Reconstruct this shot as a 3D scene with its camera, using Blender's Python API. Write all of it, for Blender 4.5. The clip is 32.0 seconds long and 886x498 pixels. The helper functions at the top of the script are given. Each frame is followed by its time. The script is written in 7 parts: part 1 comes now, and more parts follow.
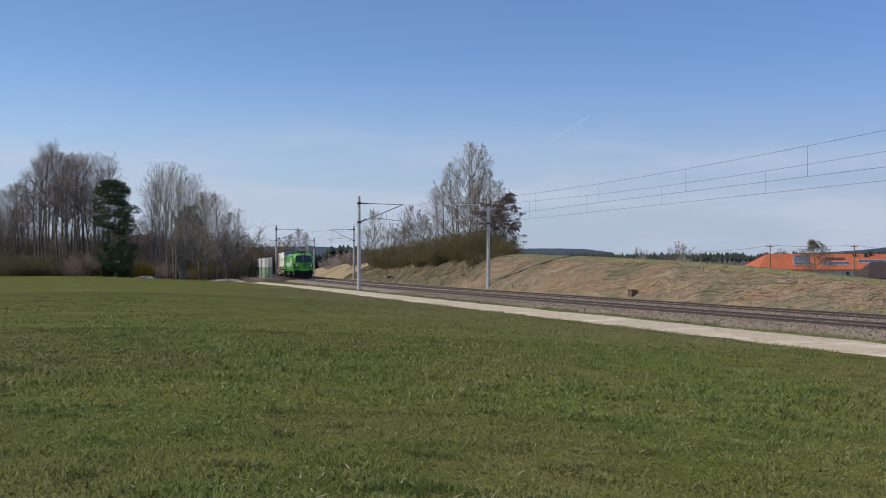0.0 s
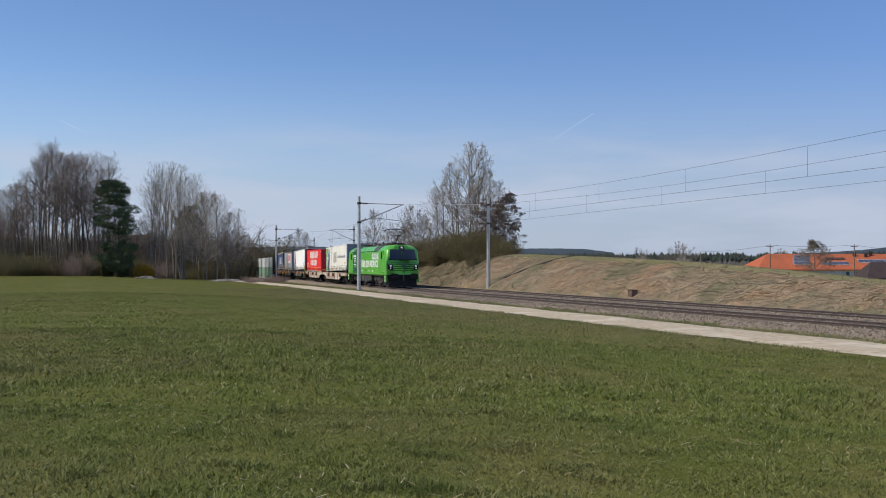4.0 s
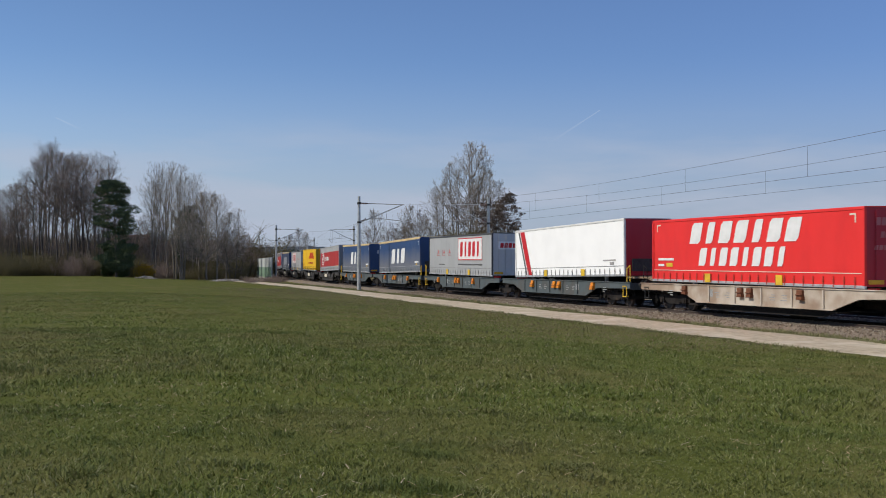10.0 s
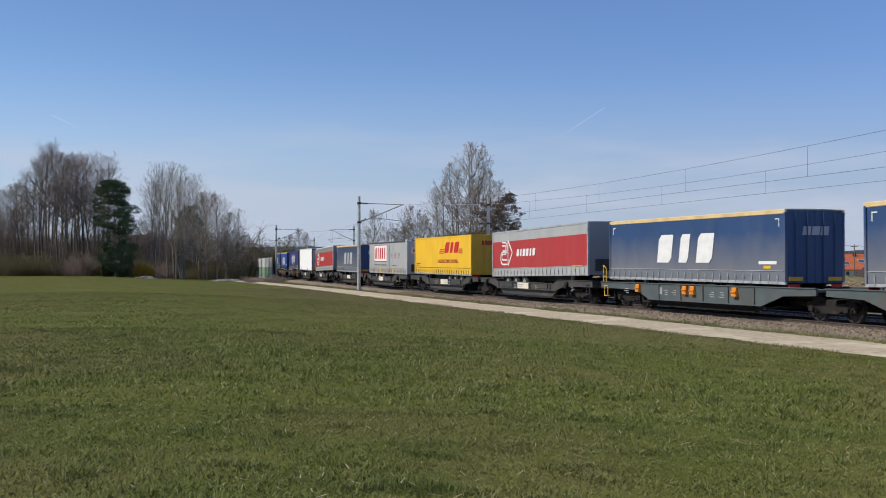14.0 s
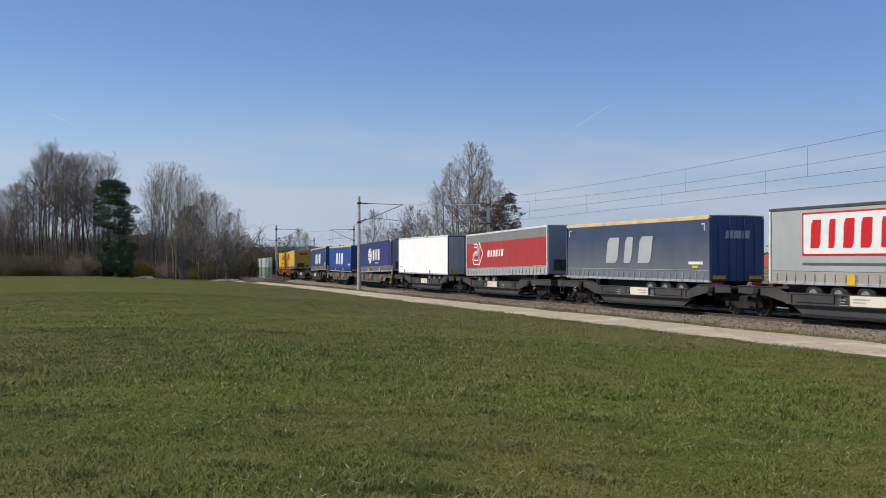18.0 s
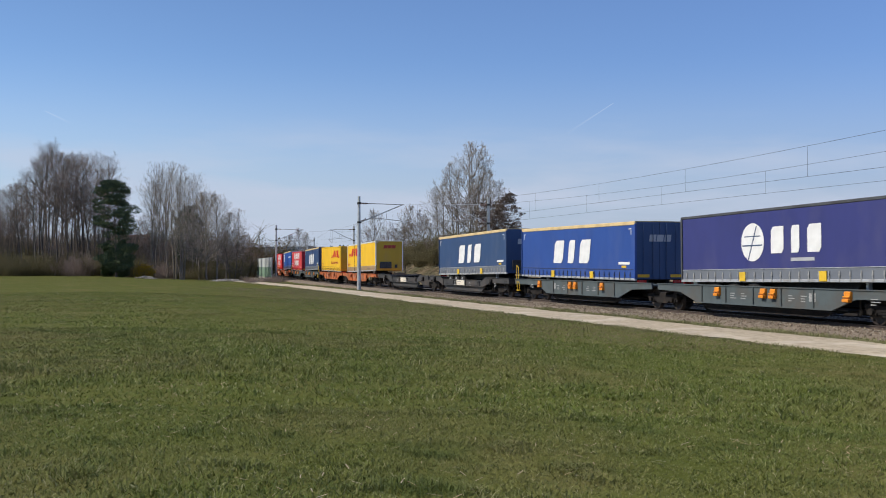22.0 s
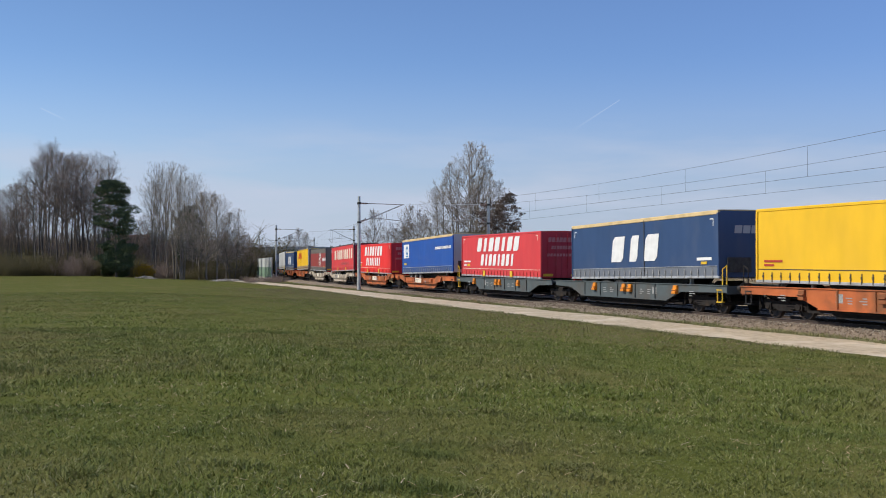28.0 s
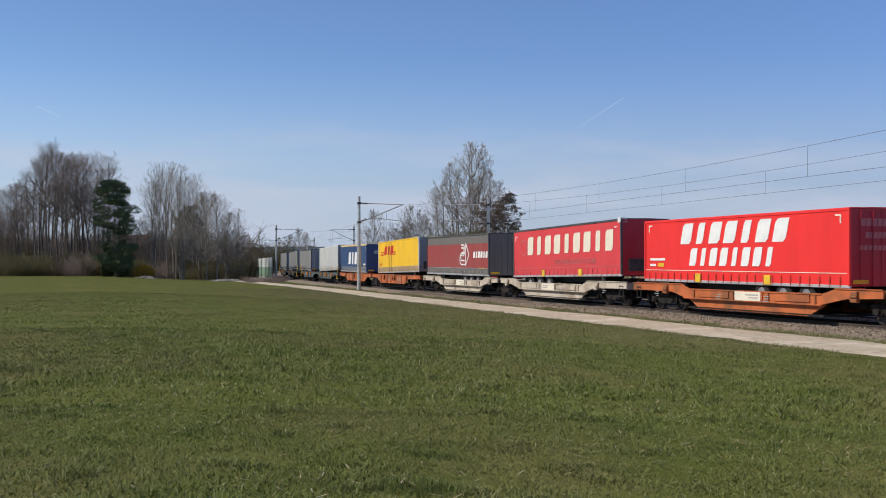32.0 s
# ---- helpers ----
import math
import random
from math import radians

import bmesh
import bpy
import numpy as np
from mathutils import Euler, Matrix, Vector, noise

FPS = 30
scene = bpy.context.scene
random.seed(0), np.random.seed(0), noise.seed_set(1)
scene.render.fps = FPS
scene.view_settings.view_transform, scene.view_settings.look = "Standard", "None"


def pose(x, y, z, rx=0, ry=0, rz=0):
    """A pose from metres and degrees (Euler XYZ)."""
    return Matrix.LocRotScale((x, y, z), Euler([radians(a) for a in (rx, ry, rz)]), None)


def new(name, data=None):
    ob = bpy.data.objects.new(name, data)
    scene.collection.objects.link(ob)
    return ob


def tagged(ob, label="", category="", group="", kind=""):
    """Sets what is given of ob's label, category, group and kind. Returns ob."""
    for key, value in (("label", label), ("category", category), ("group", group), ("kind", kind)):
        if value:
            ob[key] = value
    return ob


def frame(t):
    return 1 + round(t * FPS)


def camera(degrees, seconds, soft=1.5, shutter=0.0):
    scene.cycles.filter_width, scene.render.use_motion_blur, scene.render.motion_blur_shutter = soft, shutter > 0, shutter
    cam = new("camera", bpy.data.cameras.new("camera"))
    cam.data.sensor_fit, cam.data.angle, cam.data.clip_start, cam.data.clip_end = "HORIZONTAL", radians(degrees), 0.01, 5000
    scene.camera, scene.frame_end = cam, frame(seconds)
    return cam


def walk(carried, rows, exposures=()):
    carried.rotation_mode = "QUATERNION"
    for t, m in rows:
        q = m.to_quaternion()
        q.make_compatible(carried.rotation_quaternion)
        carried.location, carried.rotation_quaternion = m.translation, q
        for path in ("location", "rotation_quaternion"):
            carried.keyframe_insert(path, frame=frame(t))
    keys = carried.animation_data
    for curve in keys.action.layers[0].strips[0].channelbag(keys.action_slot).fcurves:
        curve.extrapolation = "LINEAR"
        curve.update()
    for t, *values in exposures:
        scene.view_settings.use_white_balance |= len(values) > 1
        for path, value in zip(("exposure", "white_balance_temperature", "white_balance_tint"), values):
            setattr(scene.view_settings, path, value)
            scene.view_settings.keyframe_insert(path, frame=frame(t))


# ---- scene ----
# The camera stands still in the field, its eye 1.96 m above the rail heads.
cam = camera(45.69, 32.0, soft=0.95, shutter=0.1)
EYE = (0.0, 0.0, 1.96)
walk(cam, [(0.0, pose(*EYE, 90.884, 0, 0)), (32.0, pose(*EYE, 90.884, 0, 0))], exposures=[(0.0, 0.0), (6.0, 0.0), (7.0, -0.02), (8.0, -0.1), (9.0, -0.15), (10.0, -0.21), (11.0, -0.25), (12.0, -0.04), (13.0, 0.0), (16.0, -0.04), (18.0, -0.05), (19.0, -0.1), (20.0, -0.29), (21.0, -0.31), (22.0, 0.06), (23.0, 0.08), (25.0, 0.1), (28.0, 0.05), (32.0, 0.0)])

# ---------------------------------------------------------------- sky and sun
SUN_DIR = Vector((-0.972, -0.235, 0.0)).normalized()
SUN_UP = radians(42)
world = bpy.data.worlds.new("world")
scene.world = world
world.use_nodes = True
wn, wl = world.node_tree.nodes, world.node_tree.links
bg = wn["Background"]
sky = wn.new("ShaderNodeTexSky")
sky.sky_type, sky.sun_disc = "NISHITA", False
sky.sun_elevation, sky.sun_rotation = SUN_UP, -math.atan2(SUN_DIR.x, SUN_DIR.y)
sky.altitude, sky.air_density, sky.dust_density, sky.ozone_density = 450, 1.0, 0.45, 4.0
tc = wn.new("ShaderNodeTexCoord")
sep = wn.new("ShaderNodeSeparateXYZ")
wl.new(tc.outputs["Generated"], sep.inputs[0])
# a thin veil of haze and stretched cloud low over the horizon
mp = wn.new("ShaderNodeMapping")
mp.inputs["Scale"].default_value = (2.6, 2.6, 15.0)
wl.new(tc.outputs["Generated"], mp.inputs[0])
cn = wn.new("ShaderNodeTexNoise")
cn.inputs["Scale"].default_value, cn.inputs["Detail"].default_value, cn.inputs["Roughness"].default_value = 1.5, 7.0, 0.55
wl.new(mp.outputs[0], cn.inputs["Vector"])
cr = wn.new("ShaderNodeMapRange")
cr.inputs["From Min"].default_value, cr.inputs["From Max"].default_value = 0.43, 0.63
wl.new(cn.outputs[0], cr.inputs["Value"])
band = wn.new("ShaderNodeMapRange")
band.inputs["From Min"].default_value, band.inputs["From Max"].default_value = 0.145, 0.07
band.inputs["To Min"].default_value, band.inputs["To Max"].default_value = 0.0, 0.75
wl.new(sep.outputs["Z"], band.inputs["Value"])
cm = wn.new("ShaderNodeMath")
cm.operation = "MULTIPLY"
wl.new(cr.outputs[0], cm.inputs[0]), wl.new(band.outputs[0], cm.inputs[1])
mx = wn.new("ShaderNodeMix")
mx.data_type = "RGBA"
mx.inputs["B"].default_value = (5.4, 6.0, 7.4, 1)
tint = wn.new("ShaderNodeMix")
tint.data_type, tint.blend_type = "RGBA", "MULTIPLY"
tint.inputs["Factor"].default_value = 1.0
wl.new(sky.outputs[0], tint.inputs["A"])
low = wn.new("ShaderNodeMapRange")
low.interpolation_type = "SMOOTHSTEP"
low.inputs["From Min"].default_value, low.inputs["From Max"].default_value = 0.2, 0.0
low.inputs["To Min"].default_value, low.inputs["To Max"].default_value = 0.0, 0.9
wl.new(sep.outputs["Z"], low.inputs["Value"])
veil = wn.new("ShaderNodeMix")
veil.data_type = "RGBA"
haze = wn.new("ShaderNodeMix")
haze.data_type = "RGBA"
haze.inputs["A"].default_value, haze.inputs["B"].default_value = (4.05, 4.7, 6.15, 1), (4.85, 5.7, 6.95, 1)
aim = wn.new("ShaderNodeVectorMath")
aim.operation = "DOT_PRODUCT"
aim.inputs[1].default_value = SUN_DIR
near_sun = wn.new("ShaderNodeMapRange")
near_sun.inputs["From Min"].default_value, near_sun.inputs["From Max"].default_value = -0.65, 0.1
wl.new(tc.outputs["Generated"], aim.inputs[0]), wl.new(aim.outputs["Value"], near_sun.inputs["Value"])
upper = wn.new("ShaderNodeMix")
upper.data_type = "RGBA"
upper.inputs["A"].default_value, upper.inputs["B"].default_value = (0.91, 1.01, 1.29, 1), (1.06, 1.15, 1.33, 1)
wl.new(near_sun.outputs[0], upper.inputs["Factor"]), wl.new(upper.outputs["Result"], tint.inputs["B"])
wl.new(near_sun.outputs[0], haze.inputs["Factor"]), wl.new(haze.outputs["Result"], veil.inputs["B"])
wl.new(low.outputs[0], veil.inputs["Factor"]), wl.new(tint.outputs["Result"], veil.inputs["A"])
wl.new(cm.outputs[0], mx.inputs["Factor"]), wl.new(veil.outputs["Result"], mx.inputs["A"])
wl.new(mx.outputs["Result"], bg.inputs["Color"])
bg.inputs["Strength"].default_value = 0.097
sun = new("sun", bpy.data.lights.new("sun", "SUN"))
sun.data.energy, sun.data.angle, sun.data.color = 4.3, radians(0.53), (1.0, 0.94, 0.84)
to_sun = Vector((SUN_DIR.x * math.cos(SUN_UP), SUN_DIR.y * math.cos(SUN_UP), math.sin(SUN_UP)))
sun.matrix_world = Matrix.Translation((-40, -20, 60)) @ to_sun.to_track_quat("Z", "Y").to_matrix().to_4x4()


# ---------------------------------------------------------------- materials
def mat(name, c1, c2=None, scale=6.0, rough=0.6, metal=0.0, bump=0.0, bscale=40.0, dirt=None, dscale=1.2, dmin=0.52, dmax=0.75, space="Object", spec=0.4, stretch=None, rand=0.0):
    """Two-scale procedural surface: c1 to c2 by fine noise, dirt in broad patches, fine bump, a little variation from piece to piece."""
    m = bpy.data.materials.new(name)
    m.use_nodes = True
    n, l = m.node_tree.nodes, m.node_tree.links
    b = n["Principled BSDF"]
    b.inputs["Roughness"].default_value, b.inputs["Metallic"].default_value = rough, metal
    b.inputs["Specular IOR Level"].default_value = spec
    if space == "World":
        src = n.new("ShaderNodeNewGeometry").outputs["Position"]
    else:
        src = n.new("ShaderNodeTexCoord").outputs["Object"]
    if stretch:
        q = n.new("ShaderNodeMapping")
        q.inputs["Scale"].default_value = stretch
        l.new(src, q.inputs[0])
        src = q.outputs[0]

    def tex(sc, detail):
        t = n.new("ShaderNodeTexNoise")
        t.inputs["Scale"].default_value, t.inputs["Detail"].default_value = sc, detail
        l.new(src, t.inputs["Vector"])
        return t.outputs[0]

    def blend(a, col, fac):
        k = n.new("ShaderNodeMix")
        k.data_type = "RGBA"
        if isinstance(a, tuple):
            k.inputs["A"].default_value = (*a, 1)
        else:
            l.new(a, k.inputs["A"])
        k.inputs["B"].default_value = (*col, 1)
        l.new(fac, k.inputs["Factor"])
        return k.outputs["Result"]

    def ramp(v, lo, hi):
        r = n.new("ShaderNodeMapRange")
        r.inputs["From Min"].default_value, r.inputs["From Max"].default_value = lo, hi
        l.new(v, r.inputs["Value"])
        return r.outputs[0]

    out = blend(c1, c2 or tuple(0.8 * c for c in c1), ramp(tex(scale, 6), 0.38, 0.66))
    if dirt:
        out = blend(out, dirt, ramp(tex(dscale, 8), dmin, dmax))
    if rand:
        oi = n.new("ShaderNodeObjectInfo")
        hs = n.new("ShaderNodeHueSaturation")
        mr = n.new("ShaderNodeMapRange")
        mr.inputs["To Min"].default_value, mr.inputs["To Max"].default_value = 1 - rand, 1 + rand
        l.new(oi.outputs["Random"], mr.inputs["Value"]), l.new(mr.outputs[0], hs.inputs["Value"])
        l.new(out, hs.inputs["Color"])
        out = hs.outputs[0]
    l.new(out, b.inputs["Base Color"])
    rr = n.new("ShaderNodeMapRange")
    rr.inputs["To Min"].default_value, rr.inputs["To Max"].default_value = max(0.03, rough - 0.1), min(1, rough + 0.12)
    l.new(tex(scale * 0.6, 4), rr.inputs["Value"])
    l.new(rr.outputs[0], b.inputs["Roughness"])
    if bump:
        bp = n.new("ShaderNodeBump")
        bp.inputs["Strength"].default_value, bp.inputs["Distance"].default_value = 1.0, bump
        l.new(tex(bscale, 6), bp.inputs["Height"])
        l.new(bp.outputs[0], b.inputs["Normal"])
    return m


def glow(name, col, strength):
    m = bpy.data.materials.new(name)
    m.use_nodes = True
    b = m.node_tree.nodes["Principled BSDF"]
    b.inputs["Base Color"].default_value = (*col, 1)
    b.inputs["Emission Color"].default_value, b.inputs["Emission Strength"].default_value = (*col, 1), strength
    return m


def island_mat(name, cols, rough=0.8, patch=None, pscale=0.3, spots=None, sscale=1.6):
    """For loose pieces joined in one mesh: a colour for each island from a ramp; broad patches drift it towards patch."""
    m = bpy.data.materials.new(name)
    m.use_nodes = True
    n, l = m.node_tree.nodes, m.node_tree.links
    b = n["Principled BSDF"]
    b.inputs["Roughness"].default_value, b.inputs["Specular IOR Level"].default_value = rough, 0.25
    g = n.new("ShaderNodeNewGeometry")
    r = n.new("ShaderNodeValToRGB")
    e = r.color_ramp.elements
    while len(e) < len(cols):
        e.new(0.5)
    for i, c in enumerate(cols):
        e[i].position, e[i].color = i / max(1, len(cols) - 1), (*c, 1)
    l.new(g.outputs["Random Per Island"], r.inputs[0])
    out = r.outputs[0]
    if patch:
        t = n.new("ShaderNodeTexNoise")
        t.inputs["Scale"].default_value, t.inputs["Detail"].default_value = pscale, 5
        l.new(g.outputs["Position"], t.inputs["Vector"])
        k = n.new("ShaderNodeMix")
        k.data_type = "RGBA"
        k.inputs["B"].default_value = (*patch, 1)
        q = n.new("ShaderNodeMapRange")
        q.inputs["From Min"].default_value, q.inputs["From Max"].default_value, q.inputs["To Max"].default_value = 0.45, 0.65, 0.75
        l.new(t.outputs[0], q.inputs[0]), l.new(q.outputs[0], k.inputs["Factor"]), l.new(out, k.inputs["A"])
        out = k.outputs["Result"]
    if spots:
        t = n.new("ShaderNodeTexNoise")
        t.inputs["Scale"].default_value, t.inputs["Detail"].default_value = sscale, 4
        l.new(g.outputs["Position"], t.inputs["Vector"])
        k = n.new("ShaderNodeMix")
        k.data_type = "RGBA"
        k.inputs["B"].default_value = (*spots, 1)
        q = n.new("ShaderNodeMapRange")
        q.inputs["From Min"].default_value, q.inputs["From Max"].default_value, q.inputs["To Max"].default_value = 0.52, 0.68, 0.7
        l.new(t.outputs[0], q.inputs[0]), l.new(q.outputs[0], k.inputs["Factor"]), l.new(out, k.inputs["A"])
        out = k.outputs["Result"]
    l.new(out, b.inputs["Base Color"])
    return m


# ---------------------------------------------------------------- mesh helpers
class Form:
    """Collects vertices and faces for one mesh."""

    def __init__(self):
        self.v, self.f = [], []

    def add(self, vs, fs):
        o = len(self.v)
        self.v += [tuple(p) for p in vs]
        self.f += [tuple(i + o for i in q) for q in fs]
        return self

    def box(self, x0, x1, y0, y1, z0, z1, c=0.0):
        """A block; c chamfers its upright and long edges by an eight-sided section across x."""
        if c <= 0:
            vs = [(x, y, z) for x in (x0, x1) for y in (y0, y1) for z in (z0, z1)]
            return self.add(vs, [(0, 1, 3, 2), (4, 6, 7, 5), (0, 4, 5, 1), (2, 3, 7, 6), (0, 2, 6, 4), (1, 5, 7, 3)])
        sec = [(y0 + c, z0), (y1 - c, z0), (y1, z0 + c), (y1, z1 - c), (y1 - c, z1), (y0 + c, z1), (y0, z1 - c), (y0, z0 + c)]
        return self.loft([[(x0, y, z) for y, z in sec], [(x1, y, z) for y, z in sec]])

    def loft(self, rings, caps=True, closed=True):
        n = len(rings[0])
        vs = [p for r in rings for p in r]
        fs = []
        for k in range(len(rings) - 1):
            for i in range(n if closed else n - 1):
                j = (i + 1) % n
                fs.append((k * n + i, k * n + j, (k + 1) * n + j, (k + 1) * n + i))
        if caps:
            fs += [tuple(range(n))[::-1], tuple(range((len(rings) - 1) * n, len(rings) * n))]
        return self.add(vs, fs)

    def plate(self, pts, y0, y1):
        """An outline of (x, z) points, extruded from y0 to y1."""
        return self.loft([[(x, y0, z) for x, z in pts], [(x, y1, z) for x, z in pts]])

    def across(self, pts, x0, x1):
        """An outline of (y, z) points, extruded from x0 to x1."""
        return self.loft([[(x0, y, z) for y, z in pts], [(x1, y, z) for y, z in pts]])

    def rod(self, a, b, r, n=8, r2=None):
        a, b = Vector(a), Vector(b)
        d = (b - a).normalized()
        u = d.orthogonal().normalized()
        w = d.cross(u)
        r2 = r if r2 is None else r2
        ring = lambda p, q: [p + (u * math.cos(6.28319 * i / n) + w * math.sin(6.28319 * i / n)) * q for i in range(n)]
        return self.loft([ring(a, r), ring(b, r2)])

    def lathe_y(self, prof, n=24, cx=0.0, cz=0.0):
        """A turned shape about an axis along y, of (radius, y) points."""
        return self.loft([[(cx + r * math.cos(6.28319 * i / n), y, cz + r * math.sin(6.28319 * i / n)) for i in range(n)] for r, y in prof])

    def mesh(self, name, material, smooth=False):
        me = bpy.data.meshes.new(name)
        me.from_pydata(self.v, [], self.f)
        bm = bmesh.new()
        bm.from_mesh(me)
        bmesh.ops.recalc_face_normals(bm, faces=bm.faces)
        bm.to_mesh(me)
        bm.free()
        me.materials.append(material)
        if smooth:
            me.shade_smooth()
            me.set_sharp_from_angle(angle=radians(35))
        return me


def part(name, form, material, parent, label="", m=None, smooth=False):
    """One mesh object under a thing or under a part."""
    me = form if isinstance(form, bpy.types.Mesh) else form.mesh(name, material, smooth)
    ob = new(name, me)
    ob.parent = parent
    if m is not None:
        ob.matrix_local = m
    return tagged(ob, label)


def thing(name, label, category, group="", kind="", m=None):
    ob = new(name)
    ob.empty_display_size = 0.3
    if m is not None:
        ob.matrix_world = m
    return tagged(ob, label, category, group, kind)


def solid(name, form, material, label, category="", group="", kind="", m=None, smooth=False):
    ob = new(name, form if isinstance(form, bpy.types.Mesh) else form.mesh(name, material, smooth))
    if m is not None:
        ob.matrix_world = m
    return tagged(ob, label, category, group, kind)


def loose(name, verts, faces, material):
    me = bpy.data.meshes.new(name)
    me.vertices.add(len(verts))
    me.vertices.foreach_set("co", np.asarray(verts, dtype=np.float32).ravel())
    k = faces.shape[1]
    me.loops.add(faces.size)
    me.loops.foreach_set("vertex_index", faces.astype(np.int32).ravel())
    me.polygons.add(len(faces))
    me.polygons.foreach_set("loop_start", np.arange(0, faces.size, k, dtype=np.int32))
    me.update(calc_edges=True)
    me.materials.append(material)
    return me


# ---------------------------------------------------------------- the line of the track
# s runs along the near track's centre with the train, in metres; lat is the distance to the field side.
S = np.arange(-760.0, 620.0, 1.0)
CURVE = np.interp(S, [-760, -420, -360, -230, -190, -160, -130, -100, -70, -30, 10, 40], [0, 0, 0.0005, 0.0003, 0.0010, 0.00125, 0.00057, 0.00068, 0.00102, 0.00064, -0.00025, 0])
I0 = int(np.searchsorted(S, 0))
HEAD = np.concatenate([[0], np.cumsum((CURVE[1:] + CURVE[:-1]) / 2)])
HEAD = HEAD - HEAD[I0] - 1.25201
TX = np.concatenate([[0], np.cumsum((np.cos(HEAD[1:]) + np.cos(HEAD[:-1])) / 2)])
TY = np.concatenate([[0], np.cumsum((np.sin(HEAD[1:]) + np.sin(HEAD[:-1])) / 2)])
TX, TY = TX - TX[I0] + 12.956, TY - TY[I0] + 40.0
TIMES = np.linspace(0, 32, 321)
SPEED = np.interp(TIMES, [0, 6, 12, 18, 24, 28, 32], [16.55, 16.09, 15.88, 15.44, 15.08, 14.87, 14.35])
RUN = np.concatenate([[0], np.cumsum((SPEED[1:] + SPEED[:-1]) / 2 * 0.1)])


def line(s, lat=0.0):
    """x, y and heading of the point at s, lat metres off to the field side."""
    h = np.interp(s, S, HEAD)
    return np.interp(s, S, TX) + lat * np.sin(h), np.interp(s, S, TY) - lat * np.cos(h), h


def on_line(s, lat=0.0, z=0.0, turn=0.0):
    x, y, h = line(s, lat)
    return pose(float(x), float(y), z, 0, 0, math.degrees(h) + turn)


def run(t):
    return float(np.interp(t, TIMES, RUN))


def s_lat(x, y):
    """The nearest s and the offset to the field side, for arrays of places."""
    x, y = np.atleast_1d(x).astype(float), np.atleast_1d(y).astype(float)
    so, lo = np.zeros(len(x)), np.zeros(len(x))
    pick = slice(0, len(S), 2)
    for a in range(0, len(x), 4000):
        xx, yy = x[a:a + 4000, None], y[a:a + 4000, None]
        k = np.argmin((xx - TX[None, pick]) ** 2 + (yy - TY[None, pick]) ** 2, axis=1) * 2
        hh = HEAD[k]
        dx, dy = xx[:, 0] - TX[k], yy[:, 0] - TY[k]
        so[a:a + 4000] = S[k] + dx * np.cos(hh) + dy * np.sin(hh)
        lo[a:a + 4000] = dx * np.sin(hh) - dy * np.cos(hh)
    return so, lo


def smooth01(v):
    v = np.clip(v, 0, 1)
    return v * v * (3 - 2 * v)


def path_lat(s):
    """Offset of the farm track's middle from the railway."""
    return np.interp(s, [-140, -120, -100, -70, -50, 40], [14.5, 11.5, 8.6, 6.2, 5.75, 5.7])


def crest(s):
    """Height of the cutting's upper edge."""
    return np.interp(s, [-300, -110, -85, -60, -42, -30, -22, -14, -10, 10, 30], [1.5, 2.45, 3.1, 2.82, 2.4, 2.05, 1.68, 1.25, 0.98, 0.5, 0.3])


def ground_z(x, y):
    s, lat = s_lat(x, y)
    pl = path_lat(s)
    field = -0.2 + 0.56 * smooth01((lat - pl - 1.6) / 17.0)
    d = -lat - 7.2
    h = crest(s)
    bank = -0.42 + (h + 0.42) * (1 - (1 - np.clip(d / 6.2, 0, 1)) ** 1.35)
    bank = np.where(d > 6.2, np.maximum(h - 0.075 * (d - 6.2), -4.0), bank)
    z = np.where(lat > pl + 1.6, field, np.where(lat > 3.4, -0.24, -0.5))
    z = np.where(d > 0, bank, z)
    return z


def hills(x, y):
    """Low swells of the land far off."""
    r = np.hypot(x, y)
    return np.where(r > 500, np.minimum((r - 500) * 0.004, 9), 0.0)

# ---------------------------------------------------------------- surfaces
M_GRASS = mat("meadow_grass", (0.088, 0.1, 0.018), (0.12, 0.118, 0.03), scale=0.9, rough=0.9, bump=0.03, bscale=14, dirt=(0.165, 0.135, 0.05), dscale=0.35, dmin=0.5, dmax=0.8, space="World", spec=0.05)
M_PATH = mat("gravel_track", (0.54, 0.445, 0.315), (0.38, 0.31, 0.215), scale=4.5, rough=0.95, bump=0.015, bscale=60, dirt=(0.68, 0.59, 0.45), dscale=0.5, space="World", spec=0.2)
M_BALLAST = mat("ballast", (0.29, 0.235, 0.175), (0.15, 0.118, 0.088), scale=16, rough=0.95, bump=0.02, bscale=16, dirt=(0.2, 0.155, 0.115), dscale=0.8, space="World", spec=0.2)
M_RAIL = mat("rusty_rail", (0.085, 0.062, 0.05), (0.055, 0.04, 0.034), scale=9, rough=0.75, space="World")
M_RAILTOP = mat("worn_rail_head", (0.35, 0.34, 0.34), (0.25, 0.23, 0.22), scale=9, rough=0.35, metal=0.9, space="World")
M_SLEEPER = mat("concrete_sleeper", (0.30, 0.26, 0.22), (0.2, 0.16, 0.13), scale=5, rough=0.9, bump=0.004, bscale=60, rand=0.15)
M_BANK = mat("dry_bank", (0.33, 0.25, 0.155), (0.25, 0.19, 0.12), scale=1.6, rough=0.95, bump=0.06, bscale=5, dirt=(0.14, 0.135, 0.07), dscale=0.3, dmin=0.48, dmax=0.66, space="World", spec=0.1)
M_CRESTSOD = mat("thin_crest_turf", (0.17, 0.16, 0.075), (0.24, 0.205, 0.12), scale=1.2, rough=0.95, bump=0.03, bscale=10, dirt=(0.13, 0.135, 0.05), dscale=0.3, space="World", spec=0.05)
